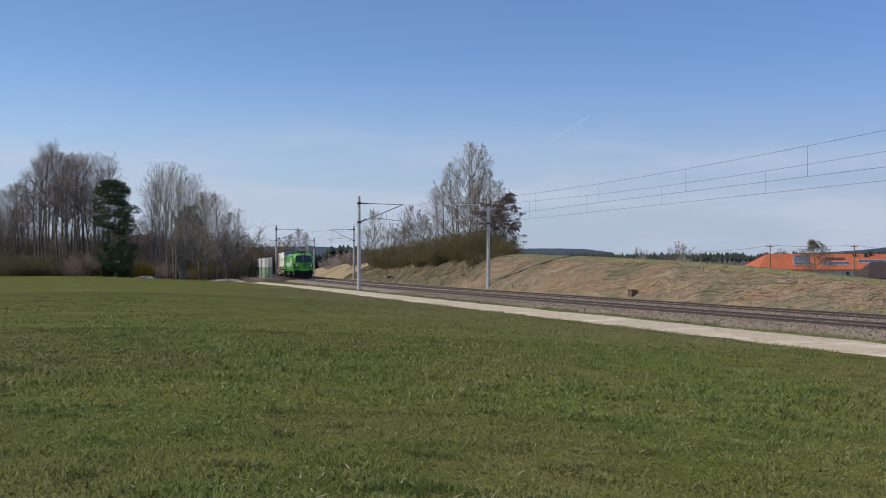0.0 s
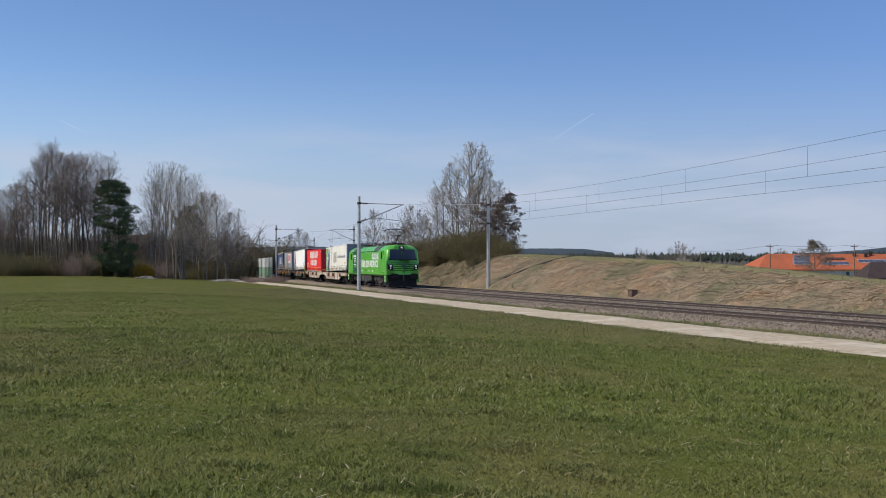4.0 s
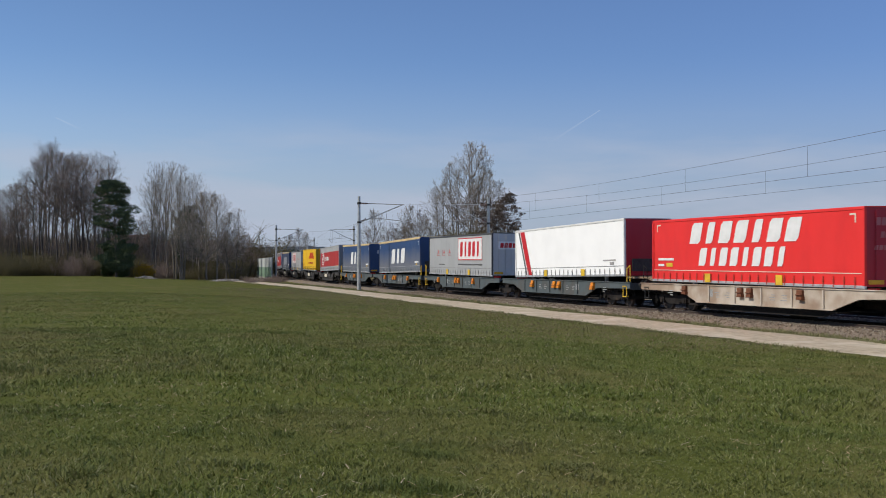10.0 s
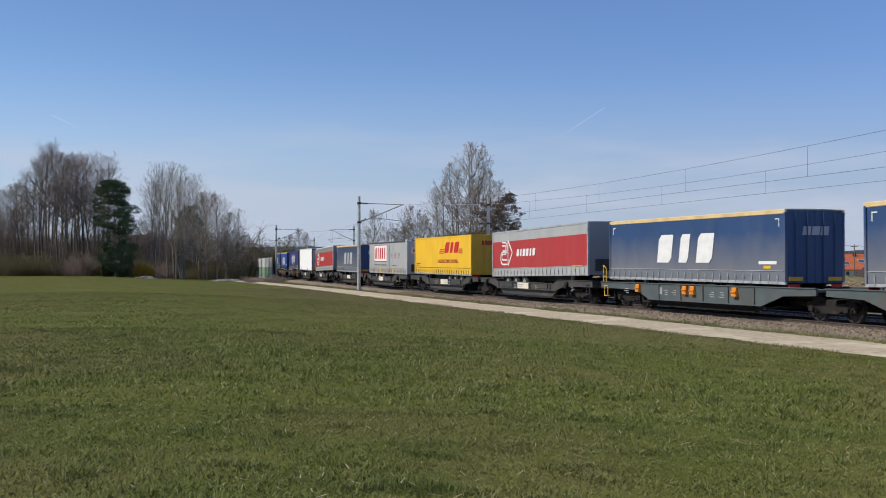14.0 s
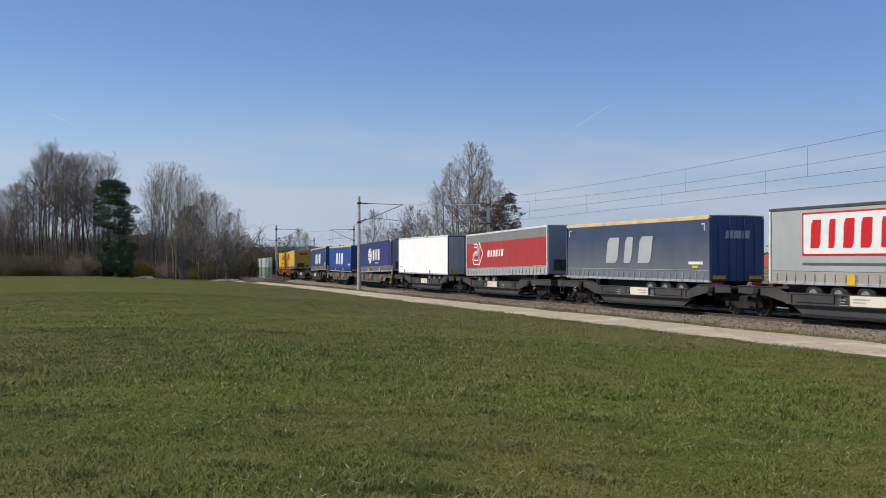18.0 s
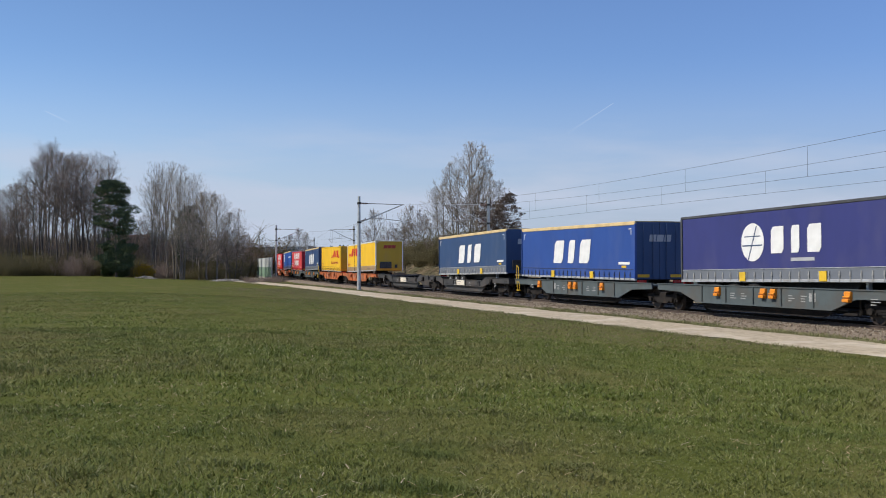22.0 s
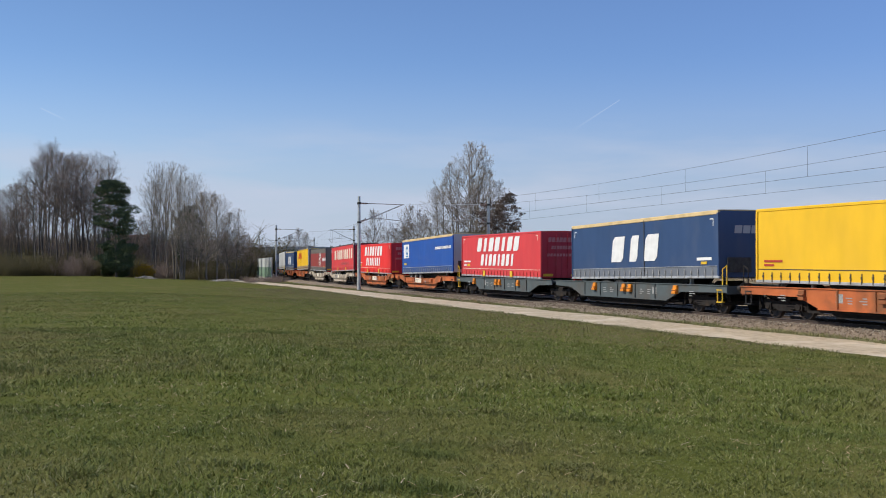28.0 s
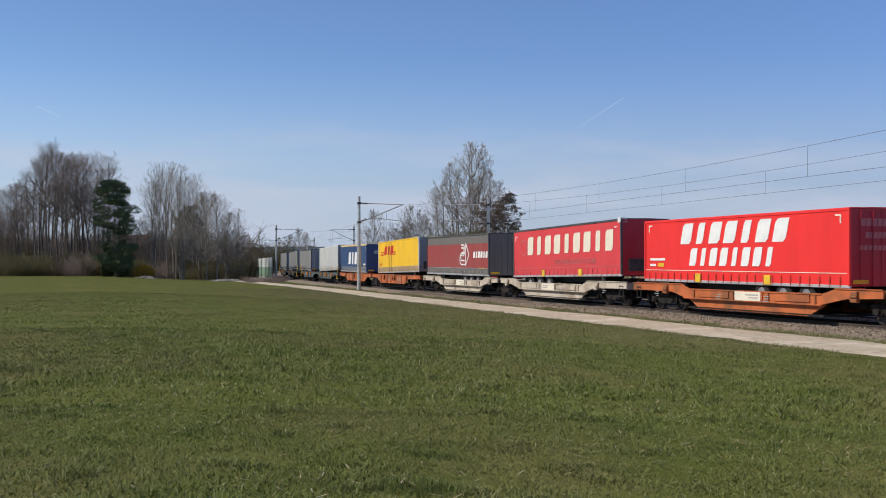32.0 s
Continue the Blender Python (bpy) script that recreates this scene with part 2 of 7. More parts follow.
M_STEEL = mat("galvanised_steel", (0.48, 0.49, 0.48), (0.38, 0.385, 0.37), scale=4, rough=0.5, metal=0.5, bump=0.001, dirt=(0.3, 0.28, 0.24), dscale=0.9)
M_DARKSTEEL = mat("dark_steel", (0.05, 0.048, 0.046), (0.03, 0.03, 0.03), scale=9, rough=0.6, metal=0.3)
M_WIRE = mat("copper_wire", (0.1, 0.1, 0.105), rough=0.5, metal=0.6)
M_INSUL = mat("brown_porcelain", (0.2, 0.075, 0.04), (0.13, 0.05, 0.03), rough=0.25)
M_CONCRETE = mat("concrete", (0.42, 0.40, 0.37), (0.33, 0.31, 0.28), scale=3, rough=0.9, bump=0.004, bscale=50)


# ---------------------------------------------------------------- ground
def axis(lo, hi, a, b, fine, far):
    """Steps of fine between a and b, growing towards lo and hi."""
    v = list(np.arange(a, b + fine / 2, fine))
    st = fine
    while v[-1] < hi:
        st = min(st * 1.22, far)
        v.append(v[-1] + st)
    st = fine
    while v[0] > lo:
        st = min(st * 1.22, far)
        v.insert(0, v[0] - st)
    return np.array(v)


gx, gy = axis(-3800, 3800, -60, 60, 1.0, 260), axis(-300, 4400, -10, 180, 1.0, 260)
XX, YY = np.meshgrid(gx, gy)
ZZ = ground_z(XX.ravel(), YY.ravel()) + hills(XX.ravel(), YY.ravel())
nx, ny = len(gx), len(gy)
idx = np.arange(nx * ny).reshape(ny, nx)
quads = np.stack([idx[:-1, :-1], idx[:-1, 1:], idx[1:, 1:], idx[1:, :-1]], -1).reshape(-1, 4)
gm = loose("ground", np.stack([XX.ravel(), YY.ravel(), ZZ], 1), quads, M_GRASS)
gm.shade_smooth()
ground = tagged(new("ground", gm), "short green spring meadow with pale worn patches", "ground", kind="structure")


def strip(name, s0, s1, step, prof, material, label, category, lat_of=None, wob=0.0):
    """A sheet along the line, of (lat, z) points across; wob frays its outer edges."""
    rings = []
    for s in np.arange(s0, s1 + step / 2, step):
        base = float(lat_of(s)) if lat_of else 0.0
        r = []
        for i, (lat, z) in enumerate(prof):
            e = wob * noise.noise((s * 0.5, i * 9.0, 3.0)) if i in (0, len(prof) - 1) else 0.0
            x, y, _ = line(s, base + lat + e)
            r.append((float(x), float(y), z + 0.02 * noise.noise((s * 0.3, lat, 5.0)) * (wob > 0)))
        rings.append(r)
    f = Form().loft(rings, caps=False, closed=False)
    return solid(name, f, material, label, category, kind="structure", smooth=True)


strip("farm_road", -118, 36, 1.0, [(-1.55, -0.2), (-0.9, -0.165), (0, -0.18), (0.9, -0.165), (1.55, -0.2)], M_PATH, "pale compacted gravel farm track beside the railway", "path", path_lat, 0.36)
BED_LAT = [-7.3, -6.3, -4.9, -4.0, -3.1, -2.6, -2.0, -1.4, -0.9, 0.0, 0.9, 2.3, 3.5]
BED_Z = [-0.46, -0.15, -0.125, -0.125, -0.12, -0.06, -0.05, -0.06, -0.125, -0.12, -0.125, -0.16, -0.46]
strip("ballast_bed", -420, 60, 2.0, list(zip(BED_LAT, BED_Z))[::-1], M_BALLAST, "grey-brown crushed stone ballast of a double track", "ballast")
strip("bank_slope", -235, 34, 0.4, [(-7.0 - 0.3 * k, 0.0) for k in range(19)], M_BANK, "cutting slope with flattened straw-coloured grass", "slope")
def clod(x, y):
    """Humps and tussocks of the slope."""
    return 0.15 * noise.noise((x * 0.55, y * 0.55, 1)) + 0.16 * noise.noise((x * 1.1, y * 1.1, 2)) + 0.06 * noise.noise((x * 2.7, y * 2.7, 4))


def bank_top(x, y):
    """Height of the slope's turf: humpy below, smooth at the crest."""
    s, lat = s_lat(x, y)
    k = np.clip((lat + 13.0) / 1.2, 0.15, 1)
    return ground_z(x, y) + 0.2 + k * np.array([clod(p, q) for p, q in zip(x, y)])


strip("crest_meadow", -235, 34, 0.8, [(-12.0 - 0.45 * k, 0.0) for k in range(6)], M_CRESTSOD, "green meadow strip along the cutting's crest", "meadow")
# the slope's sheets follow the ground a hand's width above it
bk = bpy.data.objects["bank_slope"].data
bx = np.array([v.co[:] for v in bk.vertices])
bz = bank_top(bx[:, 0], bx[:, 1])
bz = np.where(np.arange(len(bz)) % 19 == 0, -0.55, bz)
for v, z in zip(bk.vertices, bz):
    v.co.z = z
ck = bpy.data.objects["crest_meadow"].data
cx = np.array([v.co[:] for v in ck.vertices])
cz = bank_top(cx[:, 0], cx[:, 1]) + 0.012
cz = np.where(np.arange(len(cz)) % 6 == 5, cz - 0.4, np.where(np.arange(len(cz)) % 6 == 0, cz - 0.04, cz))
for v, z in zip(ck.vertices, cz):
    v.co.z = z

RAIL = [(0.075, -0.172), (0.075, -0.16), (0.012, -0.14), (0.012, -0.04), (0.036, -0.03), (0.036, -0.004), (0.028, 0.0)]
RAIL = RAIL + [(-y, z) for y, z in reversed(RAIL)]
for base, word in ((0.0, "near"), (-4.0, "far")):
    track = thing("railway_track", "straight steel rails on concrete sleepers", "railway track", group="railway tracks", kind="structure")
    for side in (0.7535, -0.7535):
        rings = []
        for s in np.arange(-420, 61, 3.0):
            rings.append([(*(float(q) for q in line(s, base + side + y)[:2]), z) for y, z in RAIL])
        part("rail", Form().loft(rings), M_RAIL, track, "rust-brown steel rail")
        head = [[(*(float(q) for q in line(s, base + side + y)[:2]), z) for y, z in ((-0.03, 0.001), (0.03, 0.001), (0.026, 0.004), (-0.026, 0.004))] for s in np.arange(-420, 61, 3.0)]
        part("running_surface", Form().loft(head), M_RAILTOP, track, "bright worn rail head")
    sl = Form().loft([[(-0.13, y, -0.36), (0.13, y, -0.36), (0.1, y, z), (-0.1, y, z)] for y, z in ((-1.3, -0.165), (-0.5, -0.165), (-0.2, -0.195), (0.2, -0.195), (0.5, -0.165), (1.3, -0.165))]).mesh("sleeper", M_SLEEPER)
    for k in range(145):
        part("sleeper", sl, M_SLEEPER, track, m=on_line(10 - 0.6 * k, base, 0.05))
    rest = Form()
    for k in range(145, 330):
        x, y, h = line(10 - 0.6 * k, base)
        c, w = math.cos(h), math.sin(h)
        vs = [(x + c * a - w * b, y + w * a + c * b, z) for z in (-0.36, -0.118) for a, b in ((-0.12, -1.3), (0.12, -1.3), (0.12, 1.3), (-0.12, 1.3))]
        rest.add(vs, [(0, 3, 2, 1), (4, 5, 6, 7), (0, 1, 5, 4), (1, 2, 6, 5), (2, 3, 7, 6), (3, 0, 4, 7)])
    tagged(part("sleepers", rest, M_SLEEPER, track), kind="stuff")


# ---------------------------------------------------------------- overhead line
CONTACT, CARRIER = 5.22, 7.2


def mast(s, lat, side):
    """A round steel mast with a hinged cantilever over its own track; side is +1 where the arm points away from the field."""
    x, y, h = line(s, lat)
    th = thing("catenary_mast", "grey galvanised steel mast with a hinged cantilever arm", "catenary mast", "catenary masts", m=on_line(s, lat, -0.3))
    part("footing", Form().box(-0.4, 0.4, -0.4, 0.4, -0.5, 0.12, 0.05), M_CONCRETE, th, "grey concrete footing")
    part("pole", Form().rod((0, 0, 0.1), (0, 0, 8.12), 0.17, 14, 0.115).rod((0, 0, 8.12), (0, 0, 8.17), 0.125, 14), M_STEEL, th, smooth=True)
    reach = (3.9 if side > 0 else 3.5) * side
    top, low = CARRIER + 0.3, CONTACT + 0.3
    part("top_tube", Form().rod((0, 0.1 * side, top + 0.1), (0, reach + 0.1 * side, top + 0.02), 0.035), M_STEEL, th)
    part("strut", Form().rod((0, 0.1 * side, low + 0.42), (0, reach - 0.1 * side, top + 0.0), 0.035), M_STEEL, th)
    part("registration_tube", Form().rod((0, 1.0 * side, low + 0.85), (0, reach + 0.35 * side, low + 0.55), 0.028), M_STEEL, th)
    part("steady_arm", Form().rod((0, reach + 0.3 * side, low + 0.55), (0, reach - 0.25 * side, low + 0.03), 0.018), M_STEEL, th)
    part("dropper", Form().rod((0, reach * 0.62, low + 0.7), (0, reach * 0.62, top - 0.75), 0.01, 5), M_WIRE, th)
    for a, b in (((0, 0.15 * side, top + 0.09), (0, 0.75 * side, top + 0.07)), ((0, 0.2 * side, low + 0.5), (0, 0.62 * side, low + 0.75))):
        f = Form()
        va, vb = Vector(a), Vector(b)
        for i in range(7):
            c = va.lerp(vb, (i + 0.5) / 7)
            f.rod(c - (vb - va) * 0.03, c + (vb - va) * 0.03, 0.075, 8)
        part("insulator", f, M_INSUL, th, "ribbed brown insulator")
    for zc in (top, low + 0.33):
        part("clamp", Form().rod((0, 0, zc), (0, 0, zc + 0.18), 0.17, 10), M_DARKSTEEL, th)


MASTS = [26, -54, -121, -189, -256, -323]
for s in MASTS:
    mast(s, 3.9, 1)
    mast(s + 1.0, -7.5, -1)

for base, first, pitch in ((0.0, 1.44, 8.45), (-4.0, -6.75, 9.25)):
    for i in range(len(MASTS) - 1):
        b, a = MASTS[i], MASTS[i + 1]
        mid, half = (a + b) / 2, (b - a) / 2
        sag = lambda s: CARRIER - 1.0 + 1.0 * ((s - mid) / half) ** 2
        w = thing("contact_line", "dark thin contact wire hung from a carrier wire by droppers", "overhead wire", "overhead wires")
        f, g = Form(), Form()
        ss = np.linspace(a, b, 25)
        cord = lambda zf, r: [[(*(float(v) for v in line(p, base + r * math.cos(1.2566 * k))[:2]), zf(p) + r * math.sin(1.2566 * k)) for k in range(5)] for p in ss]
        f.loft(cord(sag, 0.0065))
        g.loft(cord(lambda s: CONTACT, 0.0065))
        part("carrier_wire", f, M_WIRE, w)
        part("contact_wire", g, M_WIRE, w)
        d = first - pitch * (round((first - a) / pitch) + 1)
        while d < b:
            if a + 2.5 < d < b - 2.5:
                part("dropper", Form().rod((*map(float, line(d, base)[:2]), CONTACT), (*map(float, line(d, base)[:2]), sag(d)), 0.005, 5), M_WIRE, w)
            d += pitch

# ---------------------------------------------------------------- train: shared pieces
M_TYRE = mat("tyre_rubber", (0.02, 0.02, 0.02), (0.035, 0.033, 0.03), scale=8, rough=0.9)
M_RIM = mat("wheel_rim", (0.45, 0.45, 0.45), (0.3, 0.3, 0.3), scale=6, rough=0.4, metal=0.6)
M_BOGIE = mat("grimy_bogie", (0.026, 0.023, 0.021), (0.014, 0.012, 0.012), scale=5, rough=0.9, bump=0.002, dirt=(0.05, 0.037, 0.028), dscale=2.5, spec=0.2)
M_WHEEL = mat("steel_wheel", (0.065, 0.052, 0.045), (0.035, 0.028, 0.025), scale=5, rough=0.55, metal=0.4)
M_ALU = mat("aluminium", (0.55, 0.56, 0.57), (0.45, 0.45, 0.46), scale=3, rough=0.45, metal=0.5, dirt=(0.32, 0.3, 0.27), dscale=1.0)
M_WHITE = mat("white_print", (0.78, 0.78, 0.77), (0.7, 0.7, 0.69), scale=3, rough=0.5)
M_YELLOW = mat("yellow_plate", (0.72, 0.47, 0.03), (0.6, 0.38, 0.03), scale=5, rough=0.55)
M_ORANGE = mat("orange_handle", (0.75, 0.26, 0.02), (0.6, 0.2, 0.02), scale=5, rough=0.55)
M_STENCIL = mat("faded_stencil", (0.36, 0.36, 0.35), (0.2, 0.2, 0.2), scale=14, rough=0.7)
M_STRAP = mat("grey_strap", (0.34, 0.34, 0.33), (0.22, 0.22, 0.22), scale=6, rough=0.7)
M_BLACKSTRAP = mat("dark_strap", (0.06, 0.06, 0.06), (0.03, 0.03, 0.03), scale=6, rough=0.7)
M_REDLAMP = mat("red_lens", (0.5, 0.02, 0.02), rough=0.25)
M_MARKER = mat("marker_board", (0.7, 0.4, 0.02), (0.6, 0.3, 0.02), rough=0.5)


def wheelset_mesh(r, name):
    f = Form()
    for k in (-1, 1):
        f.lathe_y([(0.09, 0.62 * k), (r * 0.8, 0.70 * k), (r * 0.88, 0.68 * k), (r * 0.9, 0.66 * k), (r + 0.03, 0.69 * k), (r + 0.03, 0.715 * k), (r, 0.725 * k), (r - 0.006, 0.81 * k), (r * 0.88, 0.815 * k), (r * 0.82, 0.77 * k), (r * 0.3, 0.75 * k), (r * 0.26, 0.84 * k), (0.02, 0.85 * k)], 28)
        for j in range(6):
            a = j * 1.0472
            f.box(r * 0.55 * math.cos(a) - 0.03, r * 0.55 * math.cos(a) + 0.03, 0.76 * k - 0.012, 0.76 * k + 0.012, r * 0.55 * math.sin(a) - 0.03, r * 0.55 * math.sin(a) + 0.03)
    f.rod((0, -0.65, 0), (0, 0.65, 0), 0.085, 12)
    return f.mesh(name, M_WHEEL, True)


WAGON_WHEELS = wheelset_mesh(0.46, "wheelset")
TURNING = []


def wagon_bogie(parent, x):
    """A two-axle wagon bogie: cast side frames, springs, axle boxes, bolster and two wheelsets."""
    f = Form()
    for k in (-1, 1):
        y0, y1 = sorted((0.93 * k, 1.07 * k))
        f.plate([(-1.3, 0.62), (-1.15, 0.72), (-0.5, 0.66), (0.5, 0.66), (1.15, 0.72), (1.3, 0.62), (1.2, 0.5), (0.6, 0.42), (0.4, 0.3), (-0.4, 0.3), (-0.6, 0.42), (-1.2, 0.5)], y0, y1)
        for ax in (-0.9, 0.9):
            f.box(ax - 0.17, ax + 0.17, min(y0, y1), max(y0, y1) + (0.06 if k > 0 else 0), 0.32, 0.58, 0.03)
            f.rod((ax, 0.9 * k, 0.46), (ax, 1.17 * k, 0.46), 0.11, 12)
            for q in (-0.26, 0.26):
                f.rod((ax + q, 1.0 * k, 0.36), (ax + q, 1.0 * k, 0.66), 0.065, 8)
    f.box(-0.3, 0.3, -1.05, 1.05, 0.5, 0.78, 0.05)
    f.box(-1.2, -1.08, -1.0, 1.0, 0.48, 0.6).box(1.08, 1.2, -1.0, 1.0, 0.48, 0.6)
    b = part("bogie", f, M_BOGIE, parent, "grimy dark cast bogie frame", m=pose(x, 0, 0))
    for ax in (-0.9, 0.9):
        TURNING.append((part("wheelset", WAGON_WHEELS, M_WHEEL, b, m=pose(ax, 0, 0.46)), 0.46))
    return b


def slant(f, x, z, w, h, lean=0.2, y=-1.287, slot=True):
    """An upright slanted printed block with a slot, flat on the side."""
    a = lambda t, u: (x + w * t + lean * h * u, z + h * u)
    k = 0.16 if slot else 0.0
    f.plate([a(0, 0), a(1 - k, 0), a(1, k), a(1, 1), a(k, 1), a(0, 1 - k)] if k else [a(0, 0), a(1, 0), a(1, 1), a(0, 1)], y, y + 0.006)
    return f


# ---------------------------------------------------------------- wagons
HALF = 8.41
WAGON_PAINT = {
    "tan": (mat("faded_tan_paint", (0.38, 0.29, 0.215), (0.29, 0.205, 0.145), scale=1.6, rough=0.75, bump=0.002, dirt=(0.52, 0.45, 0.37), dscale=0.7, dmin=0.45, dmax=0.6), "weathered tan-brown"),
    "grey": (mat("grey_wagon_paint", (0.085, 0.105, 0.11), (0.066, 0.082, 0.086), scale=1.6, rough=0.65, bump=0.002, dirt=(0.10, 0.085, 0.07), dscale=0.8), "slate-grey"),
    "black": (mat("black_wagon_paint", (0.055, 0.053, 0.052), (0.035, 0.034, 0.034), scale=1.6, rough=0.6, bump=0.002, dirt=(0.10, 0.08, 0.065), dscale=0.8), "dark charcoal"),
    "orange": (mat("orange_wagon_paint", (0.5, 0.135, 0.04), (0.38, 0.1, 0.032), scale=1.6, rough=0.65, bump=0.002, dirt=(0.22, 0.085, 0.035), dscale=0.8, dmin=0.5, dmax=0.68), "dusty orange"),
    "beige": (mat("beige_wagon_paint", (0.52, 0.45, 0.36), (0.42, 0.36, 0.28), scale=1.6, rough=0.7, bump=0.002, dirt=(0.22, 0.15, 0.10), dscale=0.8), "pale beige"),
}


def wagon_unit(color, style, mid, handles):
    """One half of an articulated pocket wagon; buffers at +x, the shared joint at -x."""
    paint, word = WAGON_PAINT[color]
    w = thing("pocket_wagon", f"{word} articulated pocket wagon rolling on the railway track", "freight wagon", "wagons of the freight train")
    for k in (-1, 1):
        y0, y1 = sorted((1.36 * k, 1.43 * k))
        if style == "plain":
            out = [(-8.15, 1.14), (7.95, 1.14), (7.95, 0.88), (4.5, 0.84), (3.4, 0.47), (-5.1, 0.47), (-6.3, 0.84), (-8.15, 0.9)]
        else:
            out = [(-8.15, 1.16), (-5.9, 1.16), (-5.2, 0.98), (3.2, 0.98), (3.8, 1.16), (7.95, 1.16), (7.95, 0.86), (4.6, 0.84), (3.6, 0.62), (-5.2, 0.62), (-6.4, 0.84), (-8.15, 0.9)]
        part("side_girder", Form().plate(out, y0, y1), paint, w)
        lip = Form()
        ya, yb = sorted((1.34 * k, 1.47 * k))
        if style == "plain":
            lip.box(-8.15, 7.95, ya, yb, 1.14, 1.175).box(-5.1, 3.4, ya, yb, 0.435, 0.47)
        else:
            lip.box(-5.2, 3.2, ya, yb, 0.955, 0.995).box(-8.15, -5.9, ya, yb, 1.16, 1.19).box(3.8, 7.95, ya, yb, 1.16, 1.19).box(-5.2, 3.6, ya, yb, 0.58, 0.62)
        part("girder_flange", lip, paint, w)
        if style != "plain":
            lo = Form().plate([(-5.2, 0.6), (3.5, 0.6), (2.7, 0.22), (-4.4, 0.22)], *sorted((1.22 * k, 1.3 * k)))
            lo.box(-4.4, 2.7, *sorted((1.21 * k, 1.36 * k)), 0.19, 0.23)
            part("lower_sill", lo, paint, w)
            for x0, x1 in ((-4.6, -2.6), (-1.9, -0.3), (0.3, 2.5)):
                part("hinged_flap", Form().box(x0, x1, *sorted((1.43 * k, 1.475 * k)), 0.68, 0.93, 0.0), paint, w)
        if style == "plain":
            part("pocket_belly", Form().plate([(-5.0, 0.45), (3.3, 0.45), (2.7, 0.2), (-4.4, 0.2)], *sorted((1.14 * k, 1.22 * k))).box(-4.4, 2.7, *sorted((1.13 * k, 1.27 * k)), 0.18, 0.21), M_BOGIE, w, "dark recessed pocket belly")
        rib = Form().box(-0.035, 0.035, *sorted((1.43 * k, 1.48 * k)), 0.5 if style == "plain" else 0.62, 1.12 if style == "plain" else 0.95).mesh("rib", paint)
        for x in ((-4.6, -2.9, -1.1, 0.6, 2.4) if style == "plain" else (-4.9, -2.25, 0.0, 2.8)):
            part("rib", rib, paint, w, m=pose(x, 0, 0))
        hm = Form().box(-0.15, 0.15, *sorted((1.43 * k, 1.53 * k)), 0.8, 1.1, 0.03).box(-0.19, 0.11, *sorted((1.43 * k, 1.58 * k)), 0.74, 0.86, 0.02).rod((-0.15, 1.56 * k, 0.92), (0.15, 1.56 * k, 0.92), 0.03, 6).mesh("lashing_bracket", handles)
        for x in ((-3.4, -0.4, 0.2, 4.2) if style == "plain" else (-6.9, 5.0)):
            part("lashing_bracket", hm, handles, w, m=pose(x, 0, 0))
        marks = Form()
        rng = random.Random(7)
        zz = 0.86 if style == "plain" else 0.8
        for x0 in ((-2.6, -1.9, 1.0, 1.7, 5.2) if style == "plain" else (-2.3, 0.8, 5.6)):
            for j in range(3):
                q = sorted((1.4835 * k, 1.4795 * k)) if style != "plain" else sorted((1.4335 * k, 1.4305 * k))
                marks.box(x0, x0 + 0.2 + 0.3 * rng.random(), *q, zz - 0.09 * j, zz - 0.09 * j + 0.034)
        tagged(part("stencil_marks", marks, M_STENCIL, w), "small greyish white stencilled bars", kind="stuff")
        if style == "plain":
            part("label_plate", Form().box(2.15, 2.5, *sorted((1.4335 * k, 1.4305 * k)), 0.7, 1.0), M_STENCIL, w, "greyish data plate")
        else:
            sgn = part("sign_plate", Form().box(-1.8, -0.15, *sorted((1.482 * k, 1.476 * k)), 0.62, 0.96), I_CREAM, w, "pale sign plate on the girder")
            part("printed_bars", Form().box(-1.65, -0.85, *sorted((1.486 * k, 1.481 * k)), 0.82, 0.87).box(-1.65, -1.05, *sorted((1.486 * k, 1.481 * k)), 0.72, 0.76), I_GREY, sgn)
        st = Form().rod((7.62, 1.42 * k, 0.5), (7.62, 1.42 * k, 1.0), 0.022, 6).rod((7.28, 1.42 * k, 0.5), (7.28, 1.42 * k, 1.0), 0.022, 6).box(7.26, 7.64, *sorted((1.32 * k, 1.46 * k)), 0.48, 0.52).box(7.26, 7.64, *sorted((1.32 * k, 1.46 * k)), 0.96, 1.0)
        part("step", st, M_YELLOW if handles is M_ORANGE else M_DARKSTEEL, w)
        if style == "plain":
            part("grab_rail", Form().rod((7.85, 1.36 * k, 1.1), (7.85, 1.36 * k, 1.95), 0.022, 6).rod((7.55, 1.36 * k, 1.1), (7.55, 1.36 * k, 1.8), 0.022, 6).rod((7.85, 1.36 * k, 1.95), (7.55, 1.36 * k, 1.8), 0.022, 6), M_YELLOW if handles is M_ORANGE else M_BOGIE, w)
        bx = Form().rod((7.95, 0.875 * k, 1.05), (8.3, 0.875 * k, 1.05), 0.11, 12).rod((8.3, 0.875 * k, 1.05), (8.34, 0.875 * k, 1.05), 0.24, 16)
        part("buffer", bx, M_DARKSTEEL, w)
    for x0, x1 in ((4.6, 7.95), (-8.1, -6.3)):
        part("end_deck", Form().box(x0, x1, -1.36, 1.36, 1.02, 1.1), paint, w)
    for x0, x1 in ((3.2, 7.9), (-8.2, -5.0)):
        part("centre_sill", Form().box(x0, x1, -0.3, 0.3, 0.72, 1.02), M_BOGIE, w)
    part("pocket_floor", Form().box(-5.2, 3.4, -1.36, 1.36, 0.2 if style != "plain" else 0.34, 0.26 if style != "plain" else 0.4), M_BOGIE, w)
    part("headstock", Form().box(7.82, 7.95, -1.36, 1.36, 0.82, 1.14), paint, w)
